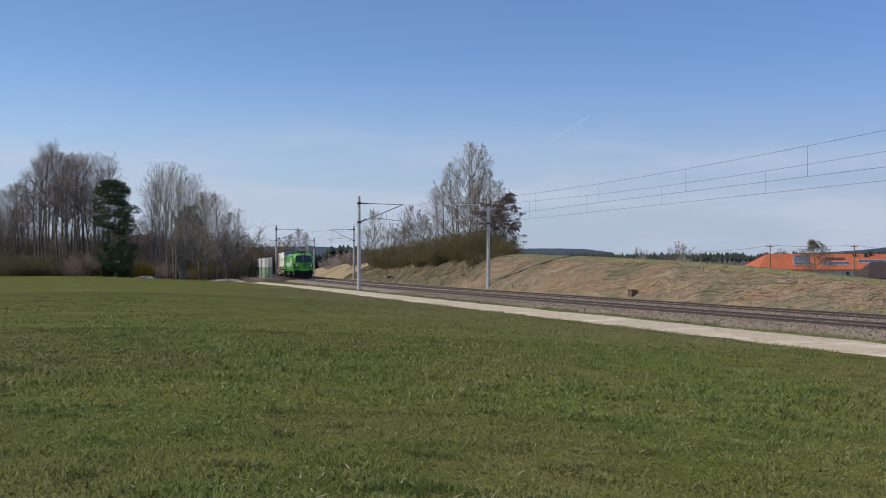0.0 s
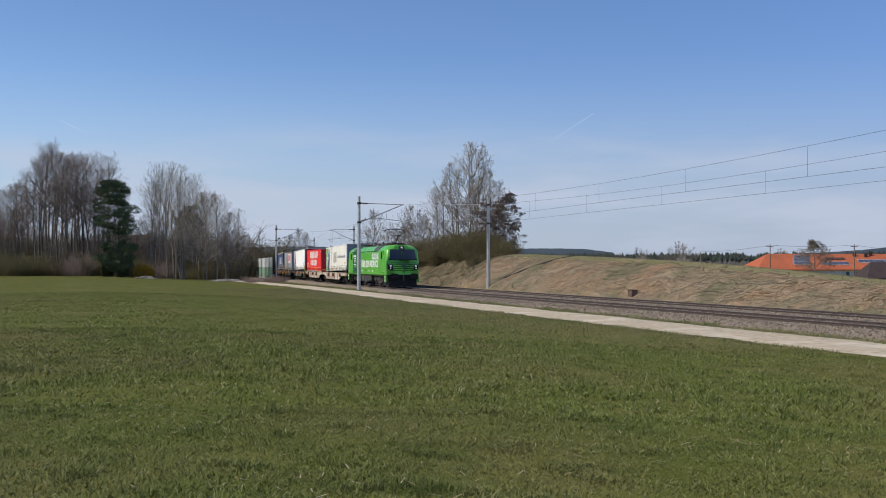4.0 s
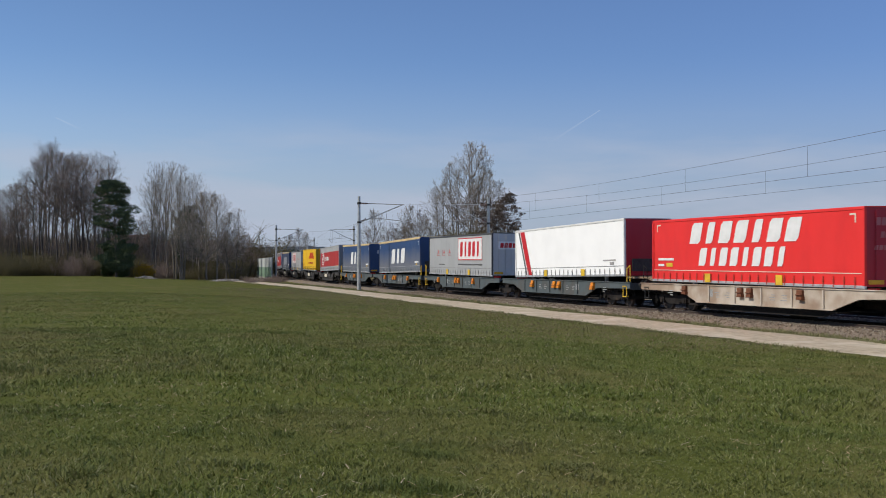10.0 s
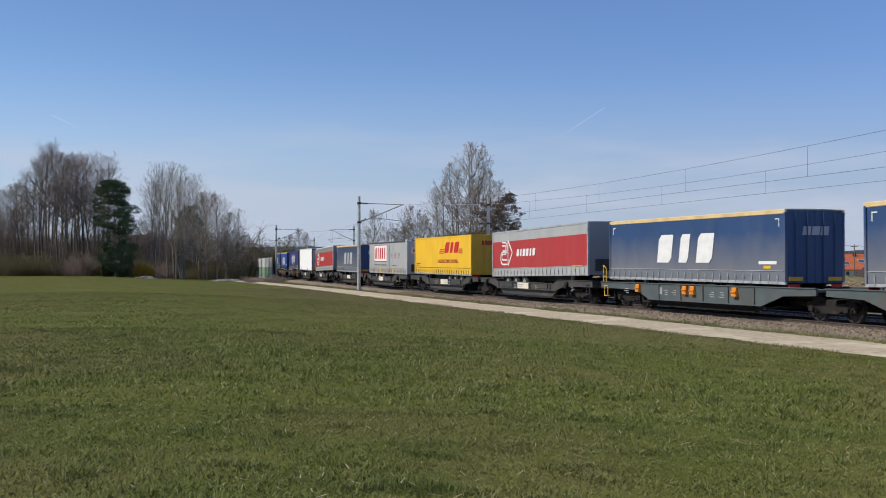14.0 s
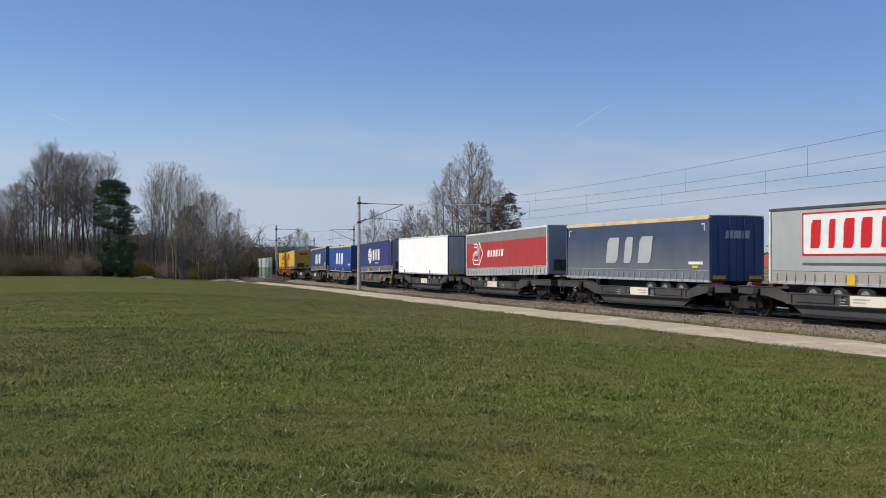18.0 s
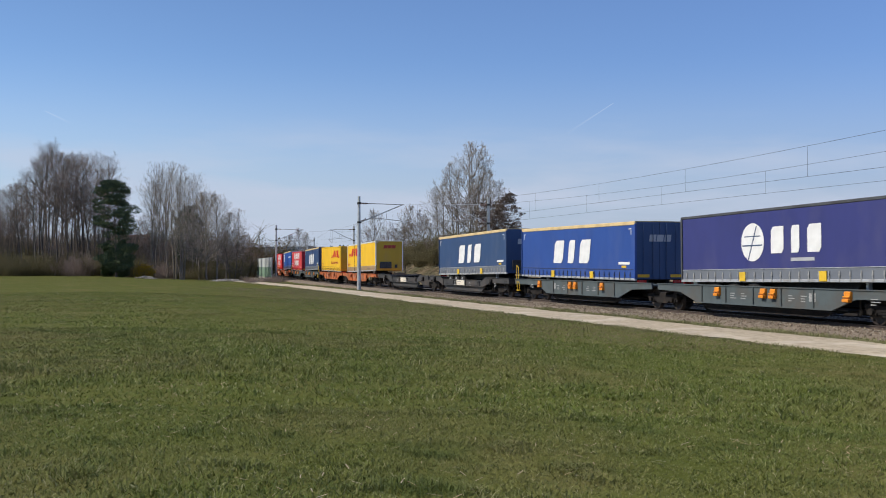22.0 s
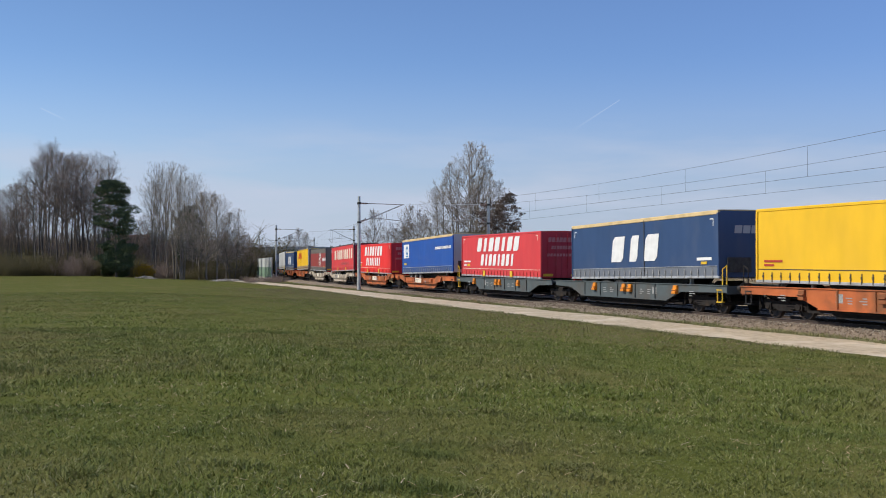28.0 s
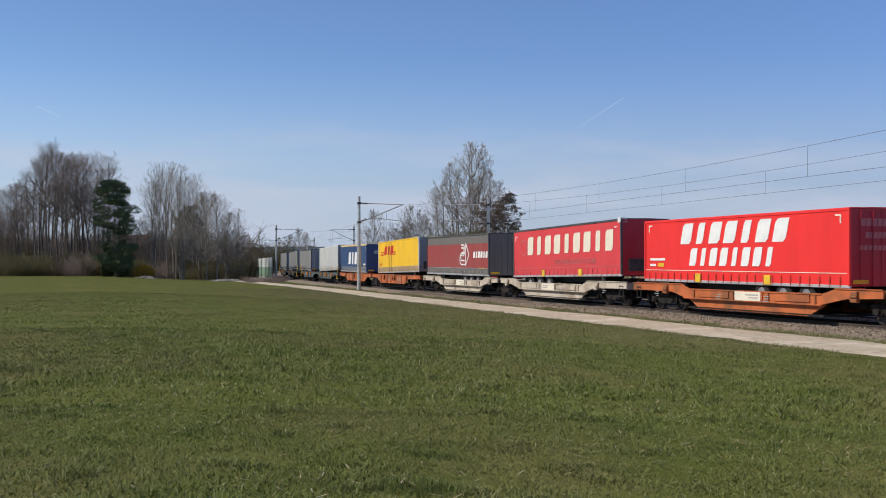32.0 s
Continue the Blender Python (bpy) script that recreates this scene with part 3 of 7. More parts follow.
    part("coupling", Form().rod((7.9, 0, 1.0), (8.3, 0, 1.0), 0.05, 8).rod((8.25, 0, 1.02), (8.42, 0, 0.72), 0.04, 6), M_DARKSTEEL, w)
    part("hitch", Form().plate([(5.3, 1.1), (6.7, 1.1), (6.35, 1.32), (5.65, 1.32)], -0.4, 0.4), M_BOGIE, w)
    part("brake_reservoir", Form().rod((-3.0, 0.5, 0.26), (-1.6, 0.5, 0.26), 0.17, 12), M_BOGIE, w)
    part("brake_cylinder", Form().rod((-5.9, 0.0, 0.6), (-5.0, 0.0, 0.6), 0.16, 10), M_BOGIE, w)
    for x in (4.35, 7.15):
        part("brake_beam", Form().box(x - 0.06, x + 0.06, -1.1, 1.1, 0.36, 0.5).rod((x, -1.12, 0.3), (x, -1.12, 0.95), 0.035, 6).rod((x, 1.12, 0.3), (x, 1.12, 0.95), 0.035, 6), M_BOGIE, w)
    for k in (-1, 1):
        part("bogie_apron", Form().box(4.7, 6.8, *sorted((0.96 * k, 1.0 * k)), 0.74, 1.02), M_BOGIE, w)
    part("air_pipe", Form().rod((-8.0, -1.25, 0.86), (7.7, -1.25, 0.86), 0.025, 6), M_BOGIE, w)
    part("brake_shoe_rigging", Form().box(3.6, 4.3, -1.2, 1.2, 0.3, 0.38).rod((3.5, -0.9, 0.42), (7.0, -0.9, 0.42), 0.03, 6), M_BOGIE, w)
    wagon_bogie(w, 5.75)
    if mid:
        wagon_bogie(w, -HALF)
        part("joint", Form().box(-8.75, -8.0, -0.35, 0.35, 0.75, 1.0, 0.05), M_BOGIE, w, "dark articulation joint")
    return w


# ---------------------------------------------------------------- trailers
def curtain_form(x0, x1, z0, z1, side, seed, amp=0.009):
    """A hanging tarpaulin with shallow upright folds."""
    n, k = 64, 6
    rings = []
    for j in range(k + 1):
        z = z0 + (z1 - z0) * j / k
        rings.append([(x0 + (x1 - x0) * i / n, side * (1.268 + amp * noise.noise((i * 0.9 + seed * 13.1, j * 0.35, seed)) + 0.006 * noise.noise((i * 0.12, j * 0.5, seed + 4))), z) for i in range(n + 1)])
    f = Form().loft(rings, caps=False, closed=False)
    rings = [[(x, side * 1.22, z) for x, y, z in r] for r in rings[:: k]]
    return f.loft(rings, caps=False, closed=False)


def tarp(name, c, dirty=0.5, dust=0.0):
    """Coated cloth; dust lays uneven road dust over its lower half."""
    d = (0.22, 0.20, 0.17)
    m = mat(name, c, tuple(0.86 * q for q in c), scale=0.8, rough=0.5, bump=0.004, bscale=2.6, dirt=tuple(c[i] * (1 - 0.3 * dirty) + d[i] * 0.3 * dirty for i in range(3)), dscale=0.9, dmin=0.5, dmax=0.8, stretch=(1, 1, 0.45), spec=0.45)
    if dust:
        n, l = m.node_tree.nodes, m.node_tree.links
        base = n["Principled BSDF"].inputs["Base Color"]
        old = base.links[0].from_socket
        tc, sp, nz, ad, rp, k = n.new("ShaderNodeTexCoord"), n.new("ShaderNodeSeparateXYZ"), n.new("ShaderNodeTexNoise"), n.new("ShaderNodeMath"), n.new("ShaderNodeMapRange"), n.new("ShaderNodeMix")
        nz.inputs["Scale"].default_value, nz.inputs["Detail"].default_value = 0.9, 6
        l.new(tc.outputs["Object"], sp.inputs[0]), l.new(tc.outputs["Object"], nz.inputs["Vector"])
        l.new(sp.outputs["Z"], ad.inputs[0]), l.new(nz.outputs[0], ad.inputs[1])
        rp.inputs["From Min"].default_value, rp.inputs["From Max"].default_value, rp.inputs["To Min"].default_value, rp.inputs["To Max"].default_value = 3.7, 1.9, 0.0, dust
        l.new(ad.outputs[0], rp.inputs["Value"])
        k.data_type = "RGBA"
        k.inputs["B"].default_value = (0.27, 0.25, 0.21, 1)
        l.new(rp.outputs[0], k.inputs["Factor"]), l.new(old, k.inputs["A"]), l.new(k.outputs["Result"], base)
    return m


BUCKLE = {}


def trailer(label, body, end, trim, fwd, logo=None, low=None, top=None, rave=None, strap=None, plates=True, box=False, split=None, seed=1.0, posts=None, cap=False, z0=1.33):
    """A 13.6 m semi-trailer, its wheels and chassis down in the wagon's pocket; fwd = +1 where its headboard leads."""
    strap, posts = strap or M_STRAP, posts or (trim if trim is not R_SAND else body)
    t = thing("semi_trailer", label, "trailer", "trailers on the train")
    z1 = 4.1 if box else 3.86 if trim in (T_RED, T_RED2) else 3.98
    for side in (-1, 1):
        if box:
            part("side_wall", Form().box(-6.76, 6.76, *sorted((1.22 * side, 1.275 * side)), z0, z1 - 0.08), body, t)
        else:
            zc = z0 + 0.42 if low else z0 + 0.02
            zt = z1 - 0.62 if top else z1 - 0.1
            part("curtain", curtain_form(-6.68, 6.68, zc, zt, side, seed), body, t, smooth=True)
            if low:
                part("curtain_hem", curtain_form(-6.68, 6.68, z0 + 0.02, zc - 0.004, side, seed + 3), low, t, smooth=True)
            if top:
                part("curtain_top", curtain_form(-6.68, 6.68, zt + 0.004, z1 - 0.1, side, seed + 5), top, t, smooth=True)
        part("top_rail", Form().box(-6.8, 6.8, *sorted((1.2 * side, 1.292 * side)), z1 - (0.17 if trim is R_SAND else 0.11), z1, 0.02), trim, t)
        part("bottom_rail", Form().box(-6.8, 6.8, *sorted((1.2 * side, 1.285 * side)), z0 - 0.09, z0 + 0.02, 0.015), rave or M_ALU, t)
        for x in (-6.76, 6.76):
            part("corner_post", Form().box(x - 0.05, x + 0.05, *sorted((1.2 * side, 1.296 * side)), z0, z1 - 0.1, 0.015), posts, t)
    if split is not None:
        part("curtain_seam", Form().box(split - 0.03, split + 0.03, -1.292, -1.28, z0 + 0.02, z1 - 0.1), M_BLACKSTRAP, t)
    roof = Form().across([(-1.27, z1 - 0.02), (-1.2, z1 + 0.012), (0, z1 + 0.03), (1.2, z1 + 0.012), (1.27, z1 - 0.02)], -6.78, 6.78)
    part("roof", roof, trim if not box else body, t)
    part("floor", Form().box(-6.75, 6.75, -1.22, 1.22, z0 - 0.05, z0 + 0.04), M_BOGIE, t)
    hx, rx = (6.8, -6.8) if fwd > 0 else (-6.8, 6.8)
    wall = Form().box(min(hx, hx - 0.06 * fwd), max(hx, hx - 0.06 * fwd), -1.22, 1.22, z0 - 0.05, z1 - 0.03)
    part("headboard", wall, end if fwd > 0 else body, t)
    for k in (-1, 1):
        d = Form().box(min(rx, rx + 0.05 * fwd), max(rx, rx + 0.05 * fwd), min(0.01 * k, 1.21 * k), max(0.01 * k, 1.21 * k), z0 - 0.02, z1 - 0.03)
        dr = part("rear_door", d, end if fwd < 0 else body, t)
        part("lock_rod", Form().rod((rx - 0.03 * fwd, 0.35 * k, z0), (rx - 0.03 * fwd, 0.35 * k, z1 - 0.1), 0.018, 6).rod((rx - 0.03 * fwd, 0.85 * k, z0), (rx - 0.03 * fwd, 0.85 * k, z1 - 0.1), 0.014, 6), end if fwd < 0 else M_STRAP, dr)
        part("tail_lamp", Form().box(min(rx, rx - 0.04 * fwd), max(rx, rx - 0.04 * fwd), min(0.7 * k, 1.15 * k), max(0.7 * k, 1.15 * k), z0 - 0.2, z0 - 0.07), M_REDLAMP, t)
        part("marker_board", Form().box(min(rx - 0.03 * fwd, rx - 0.045 * fwd), max(rx - 0.03 * fwd, rx - 0.045 * fwd), min(0.55 * k, 1.15 * k), max(0.55 * k, 1.15 * k), z0 + 0.06, z0 + 0.2), M_MARKER, t)
        part("chassis_beam", Form().plate([(hx - 3.2 * fwd, z0 - 0.05), (hx - 3.6 * fwd, z0 - 0.38), (rx + 0.3 * fwd, z0 - 0.38), (rx + 0.1 * fwd, z0 - 0.05)], *sorted((0.48 * k, 0.6 * k))), M_DARKSTEEL, t)
        part("landing_leg", Form().box(hx - 2.75 * fwd - 0.06, hx - 2.75 * fwd + 0.06, *sorted((0.75 * k, 0.9 * k)), z0 - 0.42, z0 - 0.03), M_ALU, t)
    if fwd > 0:
        part("coupling_panel", Form().box(6.8, 6.86, -0.9, 0.2, z0 + 0.15, z0 + 0.75, 0.03).box(6.8, 6.84, 0.5, 0.75, z0 + 0.2, z0 + 0.5), M_BLACKSTRAP, t, "dark panel with hose couplings")
    part("bumper", Form().box(rx - 0.05, rx + 0.05, -1.15, 1.15, z0 - 0.42, z0 - 0.3, 0.02), M_DARKSTEEL, t)
    for n in range(3):
        x = rx + (2.35 + 1.31 * n) * fwd
        for k in (-1, 1):
            ya, yb = (0.88 * k, 1.2 * k)
            tyre = Form().lathe_y([(0.27, ya), (0.42, ya + 0.02 * k), (0.47, ya + 0.07 * k), (0.47, yb - 0.07 * k), (0.42, yb - 0.02 * k), (0.28, yb), (0.27, yb - 0.03 * k)], 18)
            wh = part("wheel", tyre, M_TYRE, t, "black tyre", m=pose(x, 0, 0.84), smooth=True)
            part("rim", Form().lathe_y([(0.28, yb - 0.02 * k), (0.2, yb - 0.1 * k), (0.12, yb - 0.02 * k), (0.01, yb)], 14), M_RIM, wh, smooth=True)
    part("mudguard", Form().box(min(rx + 1.8 * fwd, rx + 5.5 * fwd), max(rx + 1.8 * fwd, rx + 5.5 * fwd), -1.18, 1.18, z0 - 0.07, z0 - 0.055), M_BLACKSTRAP, t)
    if cap:
        part("corner_cap", Form().box(hx - 0.28 if fwd > 0 else hx, hx if fwd > 0 else hx + 0.28, -1.31, -0.95, z1 - 0.2, z1 + 0.045, 0.03), R_WHITE, t, "white roof corner cap")
    if not box:
        key = (strap.name, z0)
        if key not in BUCKLE:
            BUCKLE[key] = Form().box(-0.02, 0.02, -1.298, -1.281, z0 - 0.06, z0 + 0.3).box(-0.036, 0.036, -1.306, -1.296, z0 + 0.12, z0 + 0.2).mesh("buckle", strap)
        for i in range(25):
            part("buckle", BUCKLE[key], strap, t, m=pose(-6.35 + 12.7 * i / 24, 0, 0))
        part("stitched_band", Form().box(-6.68, 6.68, -1.287, -1.281, z0 + 0.4, z0 + 0.425), I_CREAM if trim in (T_RED, T_RED2) else strap if low is None else M_ALU, t)
    if box:
        for x in (-4.9, 2.3):
            part("side_latch", Form().box(x - 0.14, x + 0.14, -1.3, -1.27, z0 - 0.04, z0 + 0.24, 0.01), M_STRAP, t, "grey side latch")
        for x in (-3.4, 1.6):
            part("roof_clip", Form().box(x - 0.16, x + 0.16, -1.3, -1.2, z1 - 0.12, z1 + 0.01, 0.01), M_STRAP, t)
        part("door_frame", Form().box(6.8, 6.83, -1.27, -1.19, z0, z1 - 0.03).box(6.8, 6.83, 1.19, 1.27, z0, z1 - 0.03).box(6.8, 6.83, -1.27, 1.27, z1 - 0.13, z1 - 0.03).box(6.8, 6.83, -0.03, 0.03, z0, z1 - 0.05), R_DARK, t, "dark door frame")
        part("data_plate", Form().box(6.82, 6.835, -1.05, -0.7, z0 + 0.1, z0 + 0.32), M_MARKER, t)
        part("small_print", Form().box(-6.4, -5.6, -1.282, -1.276, 1.75, 1.8), I_GREY, t)
    if plates:
        for x in (-2.35, 2.35):
            part("grapple_plate", Form().box(x - 0.19, x + 0.19, -1.312, -1.285, z0 - 0.06, z0 + 0.3, 0.01), M_YELLOW, t, "yellow lifting plate")
    if logo:
        logo(t)
    return t


def prints(t, name, f, material, label=""):
    return part(name, f, material, t, label)


def ink(name, c):
    return mat(name, c, tuple(0.9 * q for q in c), scale=2, rough=0.5)


I_RED, I_NAVY, I_GREEN, I_BLUE = ink("red_print", (0.55, 0.015, 0.02)), ink("navy_print", (0.05, 0.08, 0.16)), ink("green_print", (0.24, 0.38, 0.06)), ink("blue_print", (0.07, 0.22, 0.45))
I_GREY, I_DARK, I_CREAM, I_FADE = ink("grey_print", (0.38, 0.37, 0.36)), ink("dark_print", (0.10, 0.10, 0.10)), ink("cream_print", (0.75, 0.68, 0.55)), ink("faded_print", (0.42, 0.43, 0.45))
I_DULLRED, I_PINK = ink("dull_red_print", (0.42, 0.05, 0.03)), ink("pale_red_print", (0.5, 0.16, 0.16))


def words(text, size, material, t, x, z, wide=1.0, y=-1.287, bold=0.0, align="LEFT", name="lettering", label=""):
    c = bpy.data.curves.new(name, "FONT")
    c.body, c.size, c.extrude, c.offset, c.align_x, c.resolution_u = text, size, 0.003, bold, align, 3
    tmp = new(name, c)
    dg = bpy.context.evaluated_depsgraph_get()
    me = bpy.data.meshes.new_from_object(tmp.evaluated_get(dg))
    bpy.data.objects.remove(tmp)
    me.materials.clear()
    me.materials.append(material)
    return part(name, me, material, t, label, m=pose(x, y, z, 90) @ Matrix.Diagonal((wide, 1, 1, 1)))


def row(f, x, z, n, w, h, gap, lean=0.2, y=-1.287):
    for i in range(n):
        slant(f, x + i * (w + gap), z, w, h, lean, y)
    return f


def end_row(f, y0, z, n, w, h, gap, x=6.805):
    """Printed blocks on the end that faces forward."""
    for i in range(n):
        y = y0 + i * (w + gap)
        f.across([(y, z), (y + w, z), (y + w + 0.15 * h, z + h), (y + 0.15 * h, z + h)], x, x + 0.005)
    return f


def shapes(t, x, z, n, w, h, gap, lean, material, label="", name="printed_shape", y=-1.287):
    """A row of printed blocks, each its own part on one mesh."""
    wide, slim = slant(Form(), 0, 0, w, h, lean, 0.0).mesh(name, material), slant(Form(), 0, 0, w * 0.62, h, lean, 0.0).mesh(name, material)
    for i in range(n):
        part(name, slim if i % 3 == 1 else wide, material, t, label, m=pose(x + i * (w + gap) + (0.19 * w if i % 3 == 1 else 0), y, z))


def logo_slab(c=None, x=-2.3, size=1.0, wide=1.0):
    """Three big slanted white shapes, as on the blue haulier's trailers."""
    def make(t):
        shapes(t, x, 2.03, 3, 1.16, 1.2, 0.42, 0.18, c or M_WHITE, "big slanted white printed block")
        prints(t, "end_print", end_row(Form(), -0.55, 3.05, 3, 0.34, 0.32, 0.05), I_FADE)
        prints(t, "corner_mark", Form().box(6.2, 6.45, -1.287, -1.281, 3.62, 3.66).box(6.41, 6.45, -1.287, -1.281, 3.35, 3.62).box(-6.45, -6.2, -1.287, -1.281, 3.62, 3.66).box(-6.45, -6.41, -1.287, -1.281, 3.35, 3.62), M_WHITE)
        prints(t, "small_print", Form().box(5.2, 6.3, -1.287, -1.281, 1.98, 2.1), M_WHITE)
        prints(t, "small_plate", Form().box(5.5, 5.95, -1.287, -1.281, 1.82, 1.93), M_YELLOW)
    return make


def logo_red(t):
    shapes(t, -3.74, 2.79, 7, 0.78, 0.86, 0.28, 0.3, M_WHITE, "bold slanted white printed block")
    shapes(t, -3.05, 1.89, 8, 0.5, 0.72, 0.24, 0.22, M_WHITE, "bold slanted white printed block")
    prints(t, "end_print", end_row(end_row(end_row(Form(), -0.85, 3.25, 7, 0.19, 0.26, 0.04), -0.65, 2.85, 8, 0.14, 0.2, 0.03), -0.9, 2.45, 9, 0.14, 0.16, 0.05), I_PINK)
    prints(t, "corner_mark", Form().box(6.1, 6.4, -1.287, -1.281, 3.6, 3.66).box(6.34, 6.4, -1.287, -1.281, 3.35, 3.6).box(-6.4, -6.1, -1.287, -1.281, 3.6, 3.66).box(-6.4, -6.34, -1.287, -1.281, 3.35, 3.6), I_CREAM)
    prints(t, "small_print", Form().box(-6.3, -5.0, -1.287, -1.281, 2.1, 2.2).box(-6.3, -5.8, -1.287, -1.281, 1.85, 1.95), M_WHITE)
    prints(t, "small_plate", Form().box(-5.6, -5.1, -1.288, -1.281, 1.83, 1.99), M_YELLOW)


def logo_yellow(slogan, x=-1.6):
    def make(t):
        f = Form()
        shapes(t, x, 2.8, 3, 0.9, 0.76, 0.18, 0.45, I_RED, "red slanted printed block")
        for j in range(3):
            f.box(x - 1.3 + 0.1 * j, x - 0.15 + 0.1 * j, -1.287, -1.281, 2.76 + 0.13 * j, 2.82 + 0.13 * j)
            f.box(x + 3.2 + 0.05 * j, x + 4.1, -1.287, -1.281, 2.76 + 0.13 * j, 2.82 + 0.13 * j)
        prints(t, "side_stripes", f, I_RED, "thin red side stripes")
        if slogan:
            words("EXCELLENCE. SIMPLY DELIVERED.", 0.34, I_DULLRED, t, x - 1.6, 2.1, 0.95, bold=0.004)
        prints(t, "end_print", end_row(Form(), -0.55, 3.3, 3, 0.36, 0.3, 0.02), I_DULLRED)
        prints(t, "small_print", Form().box(-6.3, -5.2, -1.287, -1.281, 2.0, 2.08).box(-6.3, -5.7, -1.287, -1.281, 1.86, 1.93), I_DULLRED)
    return make


def logo_panel(x):
    def make(t):
        prints(t, "printed_panel", Form().box(x, x + 4.9, -1.287, -1.281, 2.27, 3.76), M_WHITE, "white sign panel")
        f = Form()
        for a, b, c, d in ((x, x + 4.9, 3.7, 3.76), (x, x + 4.9, 2.27, 2.33), (x, x + 0.07, 2.27, 3.76), (x + 4.83, x + 4.9, 2.27, 3.76)):
            f.box(a, b, -1.291, -1.285, c, d)
        prints(t, "panel_border", f, I_RED)
        shapes(t, x + 0.45, 2.52, 5, 0.52, 0.98, 0.32, 0.05, I_RED, "red printed block on the white panel", y=-1.293)
        s = x - 4.6 if x > 0 else x + 6.6
        prints(t, "small_print", Form().box(x, x + 4.9, -1.287, -1.281, 1.94, 2.02).box(s + 0.2, s + 1.6, -1.287, -1.281, 1.94, 2.0), I_DARK)
        g = Form()
        for i in range(3):
            g.box(s + 1.3 * i - 0.3, s + 1.3 * i + 0.3, -1.287, -1.281, 2.6, 2.64).box(s + 1.3 * i - 0.3, s + 1.3 * i - 0.26, -1.287, -1.281, 2.64, 3.0).plate([(s + 1.3 * i - 0.1, 2.75), (s + 1.3 * i + 0.3, 2.75), (s + 1.3 * i + 0.1, 3.05)], -1.287, -1.281)
        prints(t, "small_emblems", g, I_PINK)
        prints(t, "end_print", Form().box(6.805, 6.81, -0.9, 0.9, 2.95, 3.45), M_WHITE)
        prints(t, "end_mark", end_row(Form(), -0.75, 3.05, 5, 0.22, 0.3, 0.06, 6.812), I_RED)
    return make


def ring(f, x, z, r0, r1, y=-1.287, a0=0, a1=360, n=28):
    pts = [(x + r1 * math.cos(radians(a0 + (a1 - a0) * i / n)), z + r1 * math.sin(radians(a0 + (a1 - a0) * i / n))) for i in range(n + 1)]
    inn = [(x + r0 * math.cos(radians(a0 + (a1 - a0) * i / n)), z + r0 * math.sin(radians(a0 + (a1 - a0) * i / n))) for i in range(n + 1)]
    for i in range(n):
        f.plate([inn[i], pts[i], pts[i + 1], inn[i + 1]], y, y + 0.006)
    return f


def logo_arrow(x, wx):
    """A clip of bent bars that ends in an outlined arrowhead."""
    def make(t):
        f = Form()
        for z, w, r in ((1.95, 1.05, 0.42), (2.02, 0.95, 0.22)):
            ring(f, x + 0.42, z + 0.4, r - 0.09, r, a0=90, a1=270)
            f.box(x + 0.42, x + w, -1.287, -1.281, z + 0.4 + r - 0.09, z + 0.4 + r).box(x + 0.42, x + w + 0.1, -1.287, -1.281, z + 0.4 - r, z + 0.4 - r + 0.09)
        for r in (0.4, 0.2):
            ring(f, x + 0.75, 2.95, r - 0.09, r, a0=-90, a1=90)
            f.box(x + 0.3, x + 0.75, -1.287, -1.281, 2.95 + r - 0.09, 2.95 + r).box(x + 0.42, x + 0.75, -1.287, -1.281, 2.95 - r, 2.95 - r + 0.09)
        tri = [(x + 1.25, 1.9), (x + 1.25, 3.42), (x + 1.95, 2.66)]
        for i in range(3):
            p, q = Vector(tri[i]), Vector(tri[(i + 1) % 3])
            d = Vector((q.y - p.y, p.x - q.x)).normalized() * 0.05
            f.plate([p - d, q - d, q + d, p + d], -1.287, -1.281)
        prints(t, "printed_mark", f, M_WHITE, "white outlined arrow emblem")
        shapes(t, wx + 0.3, 2.42, 6, 0.36, 0.42, 0.12, 0.16, M_WHITE)
        prints(t, "small_print", Form().box(4.9, 6.1, -1.287, -1.281, 1.72, 1.78), M_YELLOW)
    return make


